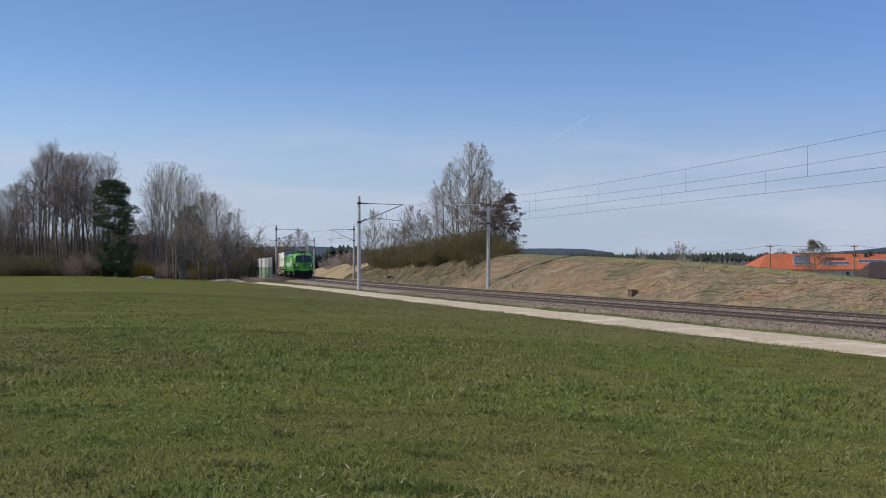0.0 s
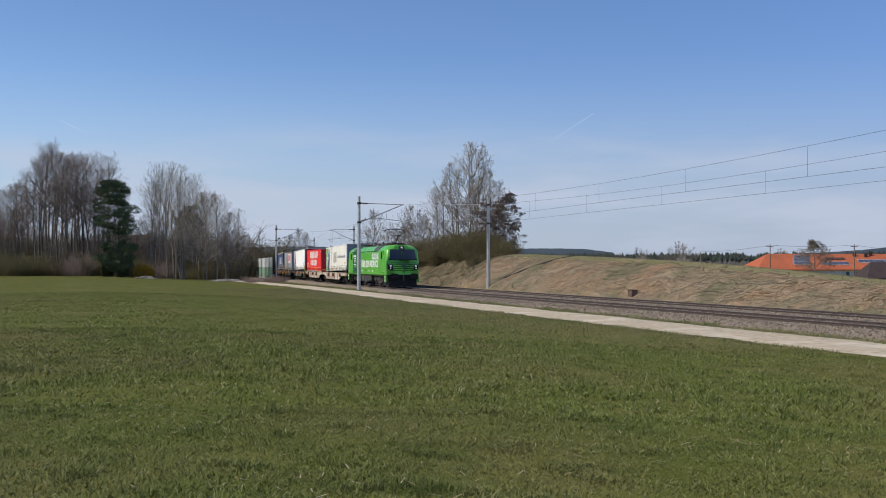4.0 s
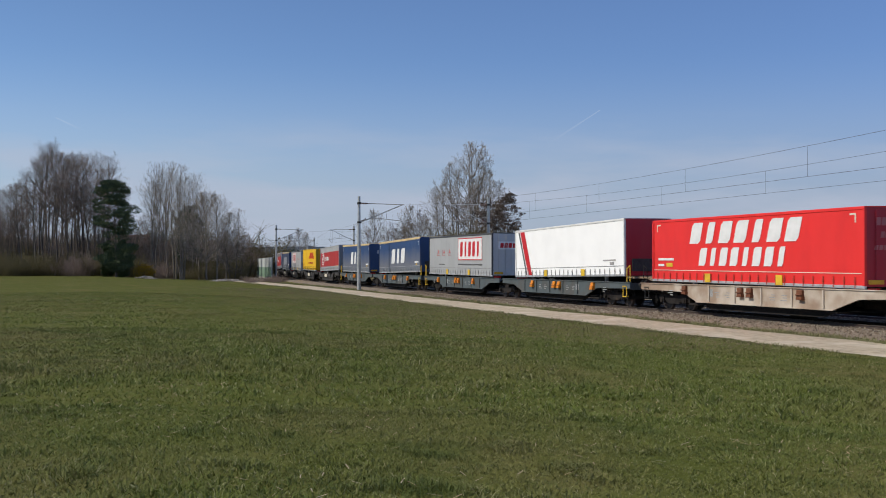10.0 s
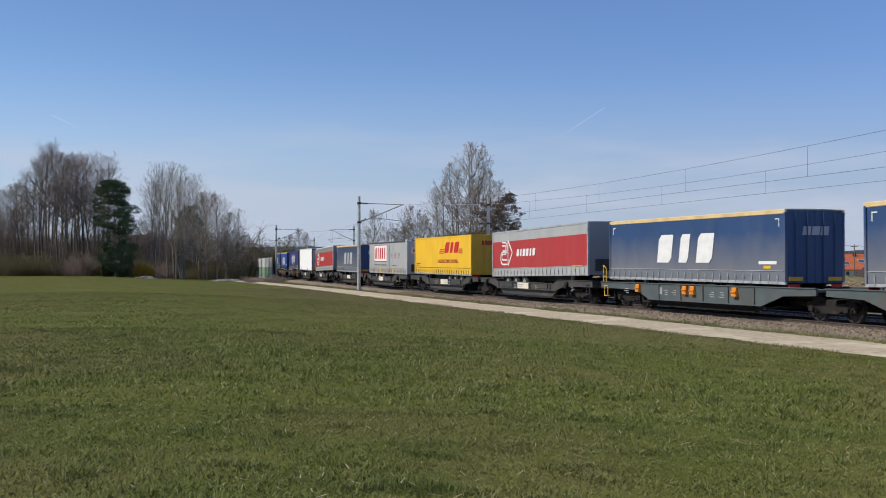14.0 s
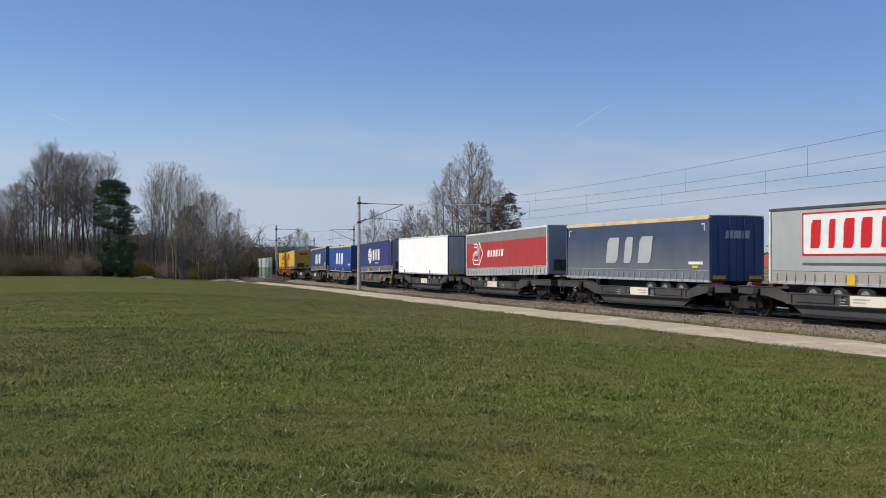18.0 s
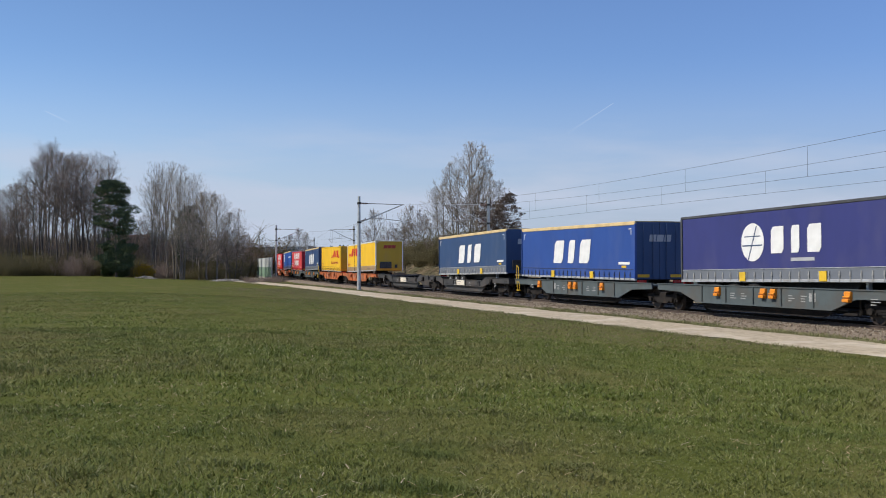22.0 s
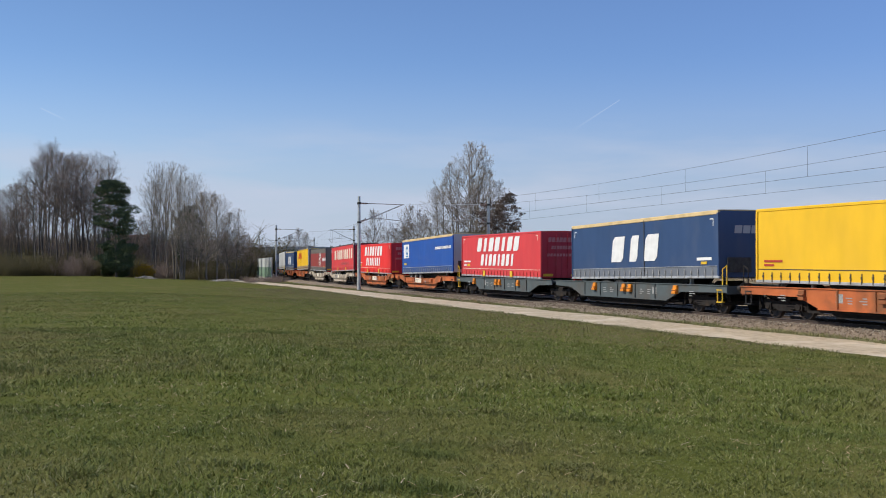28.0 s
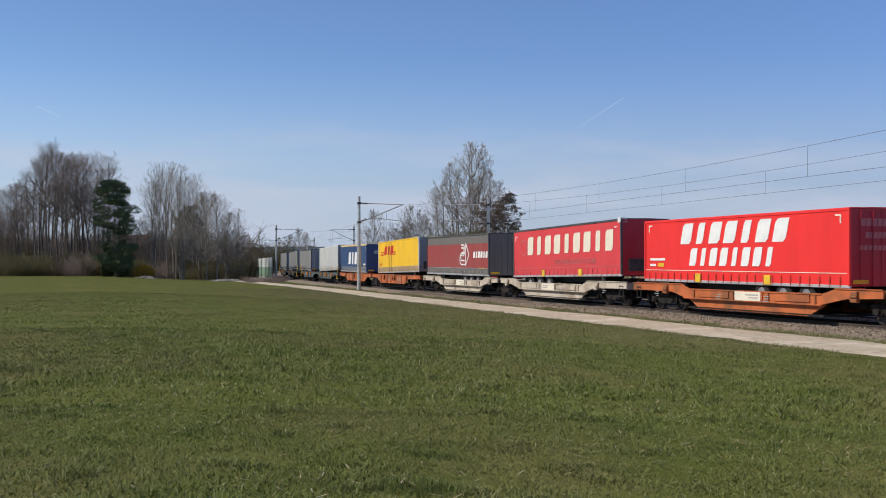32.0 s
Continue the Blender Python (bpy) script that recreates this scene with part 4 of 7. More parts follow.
def logo_green(t):
    g = lambda p, c, n, y=-1.287: prints(t, n, Form().plate(p, y, y + 0.006), c)
    g([(-6.6, 1.35), (-6.6, 3.82), (-4.9, 3.82), (-5.9, 2.9), (-5.75, 1.35)], I_GREEN, "green_field")
    g([(-5.75, 2.95), (-4.55, 3.78), (-4.2, 3.38), (-5.35, 2.55)], I_BLUE, "blue_bar", -1.289)
    g([(-5.55, 1.35), (-5.25, 2.5), (-4.15, 3.25), (-4.5, 1.35)], I_NAVY, "navy_field")
    f = Form()
    for a, b in (((-5.85, 2.98), (-4.8, 3.86)), ((-5.85, 2.98), (-5.35, 2.5)), ((-5.35, 2.5), (-4.12, 3.36)), ((-5.35, 2.5), (-5.65, 1.35)), ((-6.62, 1.9), (-5.85, 2.98))):
        d = Vector((b[1] - a[1], a[0] - b[0])).normalized() * 0.045
        f.plate([(a[0] - d.x, a[1] - d.y), (b[0] - d.x, b[1] - d.y), (b[0] + d.x, b[1] + d.y), (a[0] + d.x, a[1] + d.y)], -1.292, -1.286)
    prints(t, "white_outline", f, M_WHITE)
    f = Form()
    for x in (-1.54, -0.75, 0.05):
        f.box(x, x + 0.07, -1.287, -1.281, 2.15, 3.3).box(x + 0.5, x + 0.57, -1.287, -1.281, 2.15, 3.3)
    prints(t, "thin_printed_shapes", f, I_DARK)
    f = Form()
    rng = random.Random(3)
    for a, b in ((1.1, 2.5), (2.75, 4.6), (4.8, 6.0)):
        x = a
        while x < b:
            f.box(x, x + 0.12, -1.287, -1.281, 2.6, 2.95 if rng.random() < 0.4 else 2.82)
            x += 0.2
    prints(t, "pale_printed_bars", f, I_FADE)
    prints(t, "small_plate", Form().box(5.5, 6.0, -1.288, -1.281, 1.95, 2.1), M_MARKER)


def logo_stripe(t):
    prints(t, "red_stripe", Form().plate([(-6.0, 3.85), (-5.4, 3.85), (-4.3, 1.36), (-4.85, 1.36)], -1.287, -1.281), I_RED)
    prints(t, "dark_stripe", Form().plate([(-6.3, 3.85), (-6.12, 3.85), (-4.98, 1.36), (-5.15, 1.36)], -1.287, -1.281), I_DARK)
    prints(t, "small_print", Form().box(4.6, 5.9, -1.287, -1.281, 2.0, 2.06).box(5.3, 5.7, -1.287, -1.281, 1.8, 1.95), I_GREY)


def logo_disc(t):
    f = ring(Form(), -1.7, 2.75, 0.0, 0.72)
    prints(t, "printed_disc", f, M_WHITE, "round white printed emblem")
    prints(t, "disc_lines", Form().plate([(-2.0, 2.1), (-1.93, 2.1), (-1.4, 3.35), (-1.47, 3.35)], -1.29, -1.286).box(-2.35, -1.1, -1.29, -1.286, 2.6, 2.65).box(-2.2, -1.2, -1.29, -1.286, 2.95, 2.99), I_NAVY)
    shapes(t, -0.55, 2.3, 3, 0.74, 0.98, 0.3, 0.0, M_WHITE, "white printed block")
    prints(t, "small_print", Form().box(0.6, 1.9, -1.287, -1.281, 2.0, 2.12), I_FADE)


def logo_badge(t):
    prints(t, "white_badge", Form().box(-6.3, -4.7, -1.287, -1.281, 2.5, 3.6), M_WHITE)
    prints(t, "badge_ring", ring(Form(), -5.3, 3.1, 0.2, 0.36, -1.291), I_BLUE)
    prints(t, "badge_bar", Form().box(-5.65, -4.95, -1.291, -1.286, 2.58, 2.7), I_BLUE)
    prints(t, "small_print", row(Form(), 2.5, 2.98, 14, 0.2, 0.2, 0.08, 0.0), M_WHITE)
    prints(t, "small_plate", Form().box(-6.2, -5.5, -1.287, -1.281, 1.95, 2.1), M_YELLOW)


def logo_serif(t):
    shapes(t, -4.6, 2.49, 9, 0.8, 1.02, 0.42, 0.05, I_CREAM, "tall cream printed block")
    prints(t, "pale_ring", ring(Form(), -5.2, 2.95, 0.4, 0.46), I_PINK)
    words("YOUR CHALLENGE IS OUR GOAL", 0.4, I_PINK, t, -0.9, 1.9, 0.85)
    prints(t, "corner_mark", Form().box(-6.45, -6.15, -1.287, -1.281, 3.58, 3.63).box(-6.45, -6.4, -1.287, -1.281, 3.35, 3.58).box(6.1, 6.4, -1.287, -1.281, 3.58, 3.63), M_WHITE)


T_CREAM, T_RED, T_RED2, T_WHITE = tarp("cream_tarpaulin", (0.8, 0.78, 0.7), 0.3), tarp("red_tarpaulin", (0.8, 0.028, 0.024), 0.1), tarp("faded_red_tarpaulin", (0.64, 0.05, 0.055), 0.2), mat("white_tarpaulin", (0.94, 0.94, 0.93), (0.89, 0.89, 0.88), scale=0.8, rough=0.5, bump=0.003, bscale=2.6)
T_GREY, T_NAVY, T_ARED, T_YEL = tarp("grey_tarpaulin", (0.385, 0.395, 0.4)), tarp("navy_tarpaulin", (0.028, 0.065, 0.16)), tarp("brick_red_tarpaulin", (0.42, 0.035, 0.035)), tarp("yellow_tarpaulin", (0.82, 0.49, 0.018), 0.3)
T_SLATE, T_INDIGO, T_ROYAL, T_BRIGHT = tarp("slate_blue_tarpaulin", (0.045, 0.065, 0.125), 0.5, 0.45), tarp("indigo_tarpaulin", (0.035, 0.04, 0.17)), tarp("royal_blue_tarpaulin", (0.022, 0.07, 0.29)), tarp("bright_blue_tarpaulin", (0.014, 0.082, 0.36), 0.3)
T_MIDGREY, T_DUST, T_SILVER = tarp("mid_grey_tarpaulin", (0.22, 0.22, 0.22)), tarp("dusty_hem", (0.36, 0.33, 0.29), 1.0), tarp("silver_tarpaulin", (0.5, 0.51, 0.5), 0.8)
T_TAUPE, T_DULLRED = tarp("brown_grey_tarpaulin", (0.15, 0.135, 0.12), 0.8), tarp("dull_red_tarpaulin", (0.3, 0.05, 0.045), 0.9)
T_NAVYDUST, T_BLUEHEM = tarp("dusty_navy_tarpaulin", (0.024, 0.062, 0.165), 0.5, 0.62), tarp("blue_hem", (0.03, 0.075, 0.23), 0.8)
T_DUSTBLUE, T_DUSTYEL = tarp("dusty_blue_hem", (0.15, 0.168, 0.2), 0.8), tarp("dusty_yellow_hem", (0.42, 0.27, 0.13), 1.0)
E_DOOR = mat("pale_door_panel", (0.5, 0.475, 0.43), (0.43, 0.41, 0.37), scale=1.2, rough=0.5, dirt=(0.33, 0.3, 0.26), dscale=0.9)
# yellow of the forward ends: grime, plus their shade darkened into the colour
E_YEL = tarp("grimy_shaded_yellow_panel", (0.55, 0.33, 0.02), 0.9)
# the red end panel carries the forward faces' shade as a darker red
E_SHADERED, E_GREY, E_LIGHT = tarp("shaded_red_panel", (0.42, 0.015, 0.03)), tarp("grey_panel", (0.25, 0.26, 0.27)), tarp("light_grey_panel", (0.5, 0.5, 0.5))
R_SAND, R_DARK = mat("sand_trim", (0.68, 0.51, 0.26), (0.55, 0.41, 0.21), scale=2, rough=0.6), mat("dark_trim", (0.07, 0.075, 0.08), (0.05, 0.05, 0.055), scale=2, rough=0.6)
R_WHITE = mat("pale_trim", (0.7, 0.7, 0.68), (0.6, 0.6, 0.58), scale=2, rough=0.6)

# rear end of each trailer along the line at 0 s, with what it carries
navy = "navy blue curtain-sided trailer with white printed shapes"
yell = "yellow curtain-sided trailer with red printed shapes"
redl = "bright red curtain-sided trailer with two rows of white shapes"
arro = "grey and red curtain-sided trailer with a white arrow emblem"
TRAILERS = [
    (-152.05, lambda: trailer("cream white curtain-sided trailer with a green and blue emblem", T_CREAM, E_GREY, R_WHITE, 1, logo_green, strap=M_BLACKSTRAP, split=-3.1, seed=1)),
    (-169.65, lambda: trailer(redl, T_RED, E_SHADERED, T_RED, -1, logo_red, strap=I_DULLRED, z0=1.27, seed=2)),
    (-185.83, lambda: trailer("clean white curtain-sided trailer with a slanted red stripe", T_WHITE, E_SHADERED, R_WHITE, 1, logo_stripe, strap=M_STRAP, seed=3)),
    (-203.39, lambda: trailer("grey curtain-sided trailer with a red-bordered white sign panel", T_GREY, E_LIGHT, R_DARK, -1, logo_panel(0.05), strap=M_STRAP, seed=4)),
    (-219.45, lambda: trailer(navy, T_NAVYDUST, T_NAVY, R_SAND, 1, logo_slab(), low=T_DUSTBLUE, plates=False, seed=5)),
    (-237.21, lambda: trailer(navy, T_NAVYDUST, T_NAVY, R_SAND, -1, logo_slab(), low=T_DUSTBLUE, plates=False, seed=6)),
    (-253.13, lambda: trailer(arro, T_ARED, E_GREY, M_ALU, 1, logo_arrow(-5.4, -3.1), low=T_GREY, top=T_GREY, plates=False, seed=7)),
    (-270.82, lambda: trailer(yell, T_YEL, E_YEL, T_YEL, -1, logo_yellow(True, 0.9), strap=M_BLACKSTRAP, plates=False, seed=8)),
    (-286.90, lambda: trailer("pale grey curtain-sided trailer with a red-bordered white sign panel", T_GREY, E_LIGHT, R_DARK, 1, logo_panel(-4.89), low=T_DUST, cap=True, seed=9, posts=R_WHITE)),
    (-304.47, lambda: trailer("faded slate blue curtain-sided trailer with pale printed shapes", T_SLATE, T_NAVY, R_SAND, -1, logo_slab(I_FADE), low=T_DUSTBLUE, plates=False, seed=10)),
    (-320.52, lambda: trailer(arro, T_ARED, E_GREY, R_WHITE, 1, logo_arrow(-5.5, -3.0), low=T_GREY, top=T_MIDGREY, plates=False, seed=11)),
    (-338.20, lambda: trailer("plain white refrigerated box trailer", T_WHITE, E_DOOR, R_WHITE, -1, None, box=True, plates=False, seed=12)),
    (-354.27, lambda: trailer("indigo blue curtain-sided trailer with a round white emblem", T_INDIGO, E_GREY, R_DARK, 1, logo_disc, low=T_DUSTBLUE, cap=True, seed=13, posts=R_DARK)),
    (-371.94, lambda: trailer("royal blue curtain-sided trailer with white printed shapes", T_ROYAL, T_NAVY, R_SAND, -1, logo_slab(), strap=M_BLACKSTRAP, seed=14)),
    (-387.95, lambda: trailer(navy, T_NAVY, T_NAVY, R_SAND, 1, logo_slab(), low=T_DUSTBLUE, seed=15)),
    None,
    (-421.59, lambda: trailer("yellow curtain-sided trailer with dusty brown lower edge", T_YEL, E_YEL, R_WHITE, 1, logo_yellow(False, -4.6), low=T_DUSTYEL, strap=M_STRAP, plates=False, split=-3.0, cap=True, seed=17)),
    (-439.17, lambda: trailer(yell, T_YEL, E_YEL, T_YEL, -1, logo_yellow(True, 1.9), strap=M_BLACKSTRAP, plates=False, seed=18)),
    (-455.23, lambda: trailer(navy, T_NAVY, T_NAVY, R_SAND, 1, logo_slab(x=-2.4), low=T_DUSTBLUE, plates=False, split=0.8, seed=19)),
    (-472.94, lambda: trailer(redl, T_RED2, E_SHADERED, T_RED2, -1, logo_red, strap=I_DULLRED, z0=1.27, seed=20)),
    (-488.46, lambda: trailer("bright blue curtain-sided trailer with a white badge", T_BRIGHT, E_LIGHT, R_SAND, 1, logo_badge, low=T_BLUEHEM, plates=False, seed=21)),
    (-506.06, lambda: trailer(redl, T_RED, E_SHADERED, T_RED, -1, logo_red, strap=I_DULLRED, z0=1.27, seed=22)),
    (-521.84, lambda: trailer("red curtain-sided trailer with a row of cream shapes", T_RED2, E_SHADERED, R_DARK, 1, logo_serif, strap=I_PINK, cap=True, seed=23)),
    (-539.69, lambda: trailer("dusty brown-grey and dull red curtain-sided trailer with a white arrow emblem", T_DULLRED, T_TAUPE, R_DARK, -1, logo_arrow(1.0, 3.5), low=T_TAUPE, top=T_TAUPE, plates=False, seed=24)),
    (-555.51, lambda: trailer(yell, T_YEL, E_GREY, T_YEL, 1, logo_yellow(False, -4.6), low=T_DUSTYEL, plates=False, split=-2.0, cap=True, seed=25, posts=R_WHITE)),
    (-574.16, lambda: trailer(navy, T_NAVY, T_NAVY, R_SAND, -1, logo_slab(), low=T_DUSTBLUE, plates=False, seed=26)),
    (-589.57, lambda: trailer("dirty silver-white curtain-sided trailer", T_SILVER, E_GREY, R_WHITE, 1, None, seed=27)),
    (-611.0, lambda: trailer("dark grey curtain-sided trailer", T_MIDGREY, E_GREY, R_DARK, -1, None, strap=M_BLACKSTRAP, plates=False, seed=28)),
    (-627.0, lambda: trailer("dark grey curtain-sided trailer", T_MIDGREY, E_GREY, R_DARK, 1, None, strap=M_BLACKSTRAP, plates=False, seed=29)),
    (-644.6, lambda: trailer("dark grey curtain-sided trailer", T_MIDGREY, E_GREY, R_DARK, -1, None, strap=M_BLACKSTRAP, plates=False, seed=30)),
]
PAIRS = ["tan", "grey", "grey2", "black", "black", "black", "grey", "black", "orange", "grey", "orange_low", "beige", "orange", "grey", "grey"]
MOVING = []
for i, spec in enumerate(TRAILERS):
    fwd = 1 if i % 2 == 0 else -1
    if spec:
        t = spec[1]()
        lift, tilt = {8: (0.0, 0.35)}.get(i, (0.1, -0.8) if fwd > 0 else (0.04, 0.28))
        MOVING.append((t, spec[0] + 6.8, 0.0, pose(0, 0, lift, 0, tilt, 0)))

MODELS = {}
for j, c in enumerate(PAIRS):
    front, back = TRAILERS[2 * j], TRAILERS[2 * j + 1]
    middle = front[0] - 2.0
    color = c.split("_")[0].replace("grey2", "grey")
    style = "plain" if c in ("tan", "grey", "grey2", "orange") else "low"
    handles = {"tan": M_BOGIE, "grey": M_ORANGE, "grey2": M_ORANGE}.get(c, WAGON_PAINT[color][0] if color != "grey" else M_ORANGE)
    if c == "tan":
        handles = mat("rust_brown_bracket", (0.2, 0.07, 0.03), (0.14, 0.05, 0.025), scale=4, rough=0.8)
    if color in ("black", "beige"):
        handles = M_BOGIE if color == "black" else WAGON_PAINT[color][0]
    MOVING.append((wagon_unit(color, style, True, handles), middle + HALF, 0.0, None))
    MOVING.append((wagon_unit(color, style, False, handles), middle - HALF, 180.0, None))


# ---------------------------------------------------------------- locomotive
L_GREEN = mat("green_loco_paint", (0.10, 0.40, 0.045), (0.09, 0.36, 0.04), scale=0.7, rough=0.3, dirt=(0.09, 0.30, 0.06), dscale=0.8, dmin=0.55, dmax=0.85, spec=0.5)
L_DKGREEN = mat("dark_green_panel", (0.02, 0.10, 0.055), (0.018, 0.085, 0.05), scale=1, rough=0.35)
L_ROOF = mat("dark_roof_grille", (0.075, 0.085, 0.085), (0.05, 0.055, 0.055), scale=5, rough=0.6)
L_UNDER = mat("dusty_underframe", (0.06, 0.056, 0.052), (0.03, 0.028, 0.027), scale=4, rough=0.8, dirt=(0.11, 0.095, 0.08), dscale=2)
L_GLASS = mat("cab_glass", (0.012, 0.016, 0.02), (0.01, 0.012, 0.015), rough=0.06, spec=0.8)
L_BLACK = mat("black_mask", (0.012, 0.013, 0.013), (0.02, 0.02, 0.02), rough=0.7, spec=0.2)
L_LAMP = glow("lit_headlamp", (0.75, 0.75, 0.72), 0.25)
LOCO_WHEELS = wheelset_mesh(0.625, "wheelset")


CAB_CUT = {1: 0.28, -1: 0.42}


def nose(z, sg):
    """How far the cab front reaches at a height."""
    return -CAB_CUT[sg] + float(np.interp(z, [1.0, 1.25, 1.5, 2.25, 2.5, 3.3, 3.55, 3.75], [8.85, 9.0, 9.04, 9.02, 8.94, 8.55, 8.4, 8.0]))


def locomotive():
    lo = thing("electric_locomotive", "bright green electric locomotive with white lettering, one pantograph raised", "locomotive")
    half = [(0.0, 1.02), (1.3, 1.02), (1.47, 1.12), (1.5, 1.35), (1.5, 2.2), (1.49, 3.0), (1.46, 3.28), (1.3, 3.48), (1.02, 3.66), (0.6, 3.73), (0.0, 3.75)]
    sec = half + [(-y, z) for y, z in reversed(half[1:-1])]
    rings = []
    for sg in (-1, 1):
        order = [(0.55, 1.0, 0.1), (0.86, 1.0, 0.02), (0.965, 0.0, -0.16), (1.0, None, None)]
        rr = []
        for sc, push, dx in order:
            if push is None:
                rr.append([(sg * (7.5 - 0.0 * z), y, z) for y, z in sec])
            elif push == 0.0:
                rr.append([(sg * (nose(z, sg) + dx), y * sc, z) for y, z in sec])
            else:
                rr.append([(sg * (nose(z, sg) + dx * (1 if z > 1.2 else 0.3)), y * sc, z) for y, z in sec])
        rings += rr if sg < 0 else rr[::-1]
    part("body", Form().loft(rings), L_GREEN, lo, smooth=True)
    # roof hatches, grilles and gutter
    for sd in (-1, 1):
        for x0, x1 in ((3.6, 5.85), (-5.65, -3.35)):
            part("roof_grille", Form().loft([[(x, sd * 1.475, 3.27), (x, sd * 1.315, 3.505), (x, sd * 1.27, 3.47), (x, sd * 1.43, 3.25)] for x in (x0, x1)]).loft([[(x, sd * 1.3, 3.51), (x, sd * 1.03, 3.685), (x, sd * 1.0, 3.64), (x, sd * 1.27, 3.46)] for x in (x0, x1)]), L_ROOF, lo, "dark louvred roof panel")
        for i in range(14):
            x = -6.6 + i * 0.87
            part("gutter_bracket", Form().box(x, x + 0.62, *sorted((sd * 1.47, sd * 1.515)), 3.2, 3.245), L_BLACK, lo)
        part("sill_band", Form().box(-8.2, 8.3, *sorted((sd * 1.49, sd * 1.512)), 1.14, 1.2, 0.0), L_GREEN, lo)
    deck = Form().box(-5.6, 5.2, -0.7, 0.7, 3.74, 3.79)
    part("roof_deck", deck, L_ROOF, lo)
    bus = Form()
    for x in (-3.8, -2.2, -0.4, 1.4, 3.0, 4.3):
        bus.rod((x, -0.35, 3.78), (x, -0.35, 3.93), 0.05, 8)
    part("roof_insulators", bus, M_INSUL, lo, "row of roof insulators")
    part("bus_bar", Form().rod((-4.2, -0.35, 3.95), (4.6, -0.35, 3.95), 0.018, 6).rod((-0.4, -0.35, 3.95), (-0.4, 0.4, 3.85), 0.02, 6), M_DARKSTEEL, lo)
    for x, h2 in ((-1.6, 0.22), (0.1, 0.3), (2.6, 0.2), (3.7, 0.26)):
        part("surge_arrester", Form().rod((x, 0.25, 3.76), (x, 0.25, 3.8 + h2), 0.055, 8).rod((x, 0.25, 3.8 + h2), (x, 0.25, 3.86 + h2), 0.085, 8), M_DARKSTEEL, lo)
    part("roof_crease", Form().box(-3.3, 3.55, -1.36, -1.3, 3.4, 3.46, 0.02).box(-3.3, 3.55, 1.3, 1.36, 3.4, 3.46, 0.02), L_GREEN, lo, "green roof edge fold")
    part("roof_breaker", Form().box(0.4, 1.3, 0.0, 0.6, 3.78, 3.92, 0.04).rod((2.2, 0.3, 3.78), (2.2, 0.3, 4.05), 0.06, 10), M_DARKSTEEL, lo)
    # pantographs
    up = part("raised_pantograph", Form().box(5.1, 6.7, -0.6, 0.6, 3.85, 3.92).rod((5.9, 0, 3.9), (7.0, 0, 4.62), 0.045, 8).rod((6.2, 0.2, 3.92), (6.95, 0.1, 4.55), 0.022, 6).rod((6.96, -0.28, 4.6), (6.96, 0.28, 4.6), 0.035, 6), M_DARKSTEEL, lo, "raised pantograph in grey-black steel")
    part("upper_arm", Form().rod((6.95, -0.25, 4.62), (5.55, -0.5, 5.06), 0.024, 6).rod((6.95, 0.25, 4.62), (5.55, 0.5, 5.06), 0.024, 6).rod((6.95, 0, 4.55), (5.6, 0, 5.0), 0.012, 5), M_DARKSTEEL, up)
    for x in (5.3, 5.7):
        part("contact_strip", Form().loft([[(x - 0.03, y, z), (x + 0.03, y, z), (x + 0.03, y, z + 0.035), (x - 0.03, y, z + 0.035)] for y, z in ((-0.97, 4.93), (-0.8, 5.08), (-0.6, 5.15), (0.6, 5.15), (0.8, 5.08), (0.97, 4.93))]), M_DARKSTEEL, up)
    for y in (-0.5, 0.5):
        part("base_insulator", Form().rod((5.3, y, 3.72), (5.3, y, 3.87), 0.09, 8).rod((6.5, y, 3.72), (6.5, y, 3.87), 0.09, 8).box(5.2, 6.6, y - 0.05, y + 0.05, 3.79, 3.86), M_INSUL, up, "rust-brown insulator feet")
    dn = part("folded_pantograph", Form().box(-5.9, -4.3, -0.6, 0.6, 3.85, 3.92).rod((-5.1, 0, 3.92), (-3.5, 0, 4.02), 0.045, 8).rod((-3.5, -0.25, 4.03), (-5.1, -0.5, 4.1), 0.024, 6).rod((-3.5, 0.25, 4.03), (-5.1, 0.5, 4.1), 0.024, 6), M_DARKSTEEL, lo)
    for x in (-4.9, -5.3):
        part("contact_strip", Form().loft([[(x - 0.03, y, z), (x + 0.03, y, z), (x + 0.03, y, z + 0.035), (x - 0.03, y, z + 0.035)] for y, z in ((-0.97, 3.95), (-0.8, 4.08), (-0.6, 4.14), (0.6, 4.14), (0.8, 4.08), (0.97, 3.95))]), M_DARKSTEEL, dn)
    for sg in (-1, 1):
        # cab front: windscreens, mask, lamps, skirt and buffers
        for k in (-1, 1):
            pane = Form()
            q = []
            for z in (2.46, 3.34):
                for y, dx in ((0.04, 0.14), (0.74, 0.138), (1.12, 0.098)):
                    wy = y * (1.06 if z < 3 else 0.97)
                    q.append((sg * (nose(z, sg) + dx), k * wy, z))
            pane.add(q, [(0, 1, 4, 3), (1, 2, 5, 4)])
            pane.add([(x - sg * 0.02, y, z) for x, y, z in q], [(0, 1, 4, 3), (1, 2, 5, 4)])
            part("windscreen", pane, L_GLASS, lo, "dark sloping windscreen")
            part("wiper", Form().rod((sg * (nose(2.5, sg) + 0.13), k * 0.25, 2.5), (sg * (nose(3.2, sg) + 0.12), k * 0.12, 3.2), 0.014, 5), L_BLACK, lo)
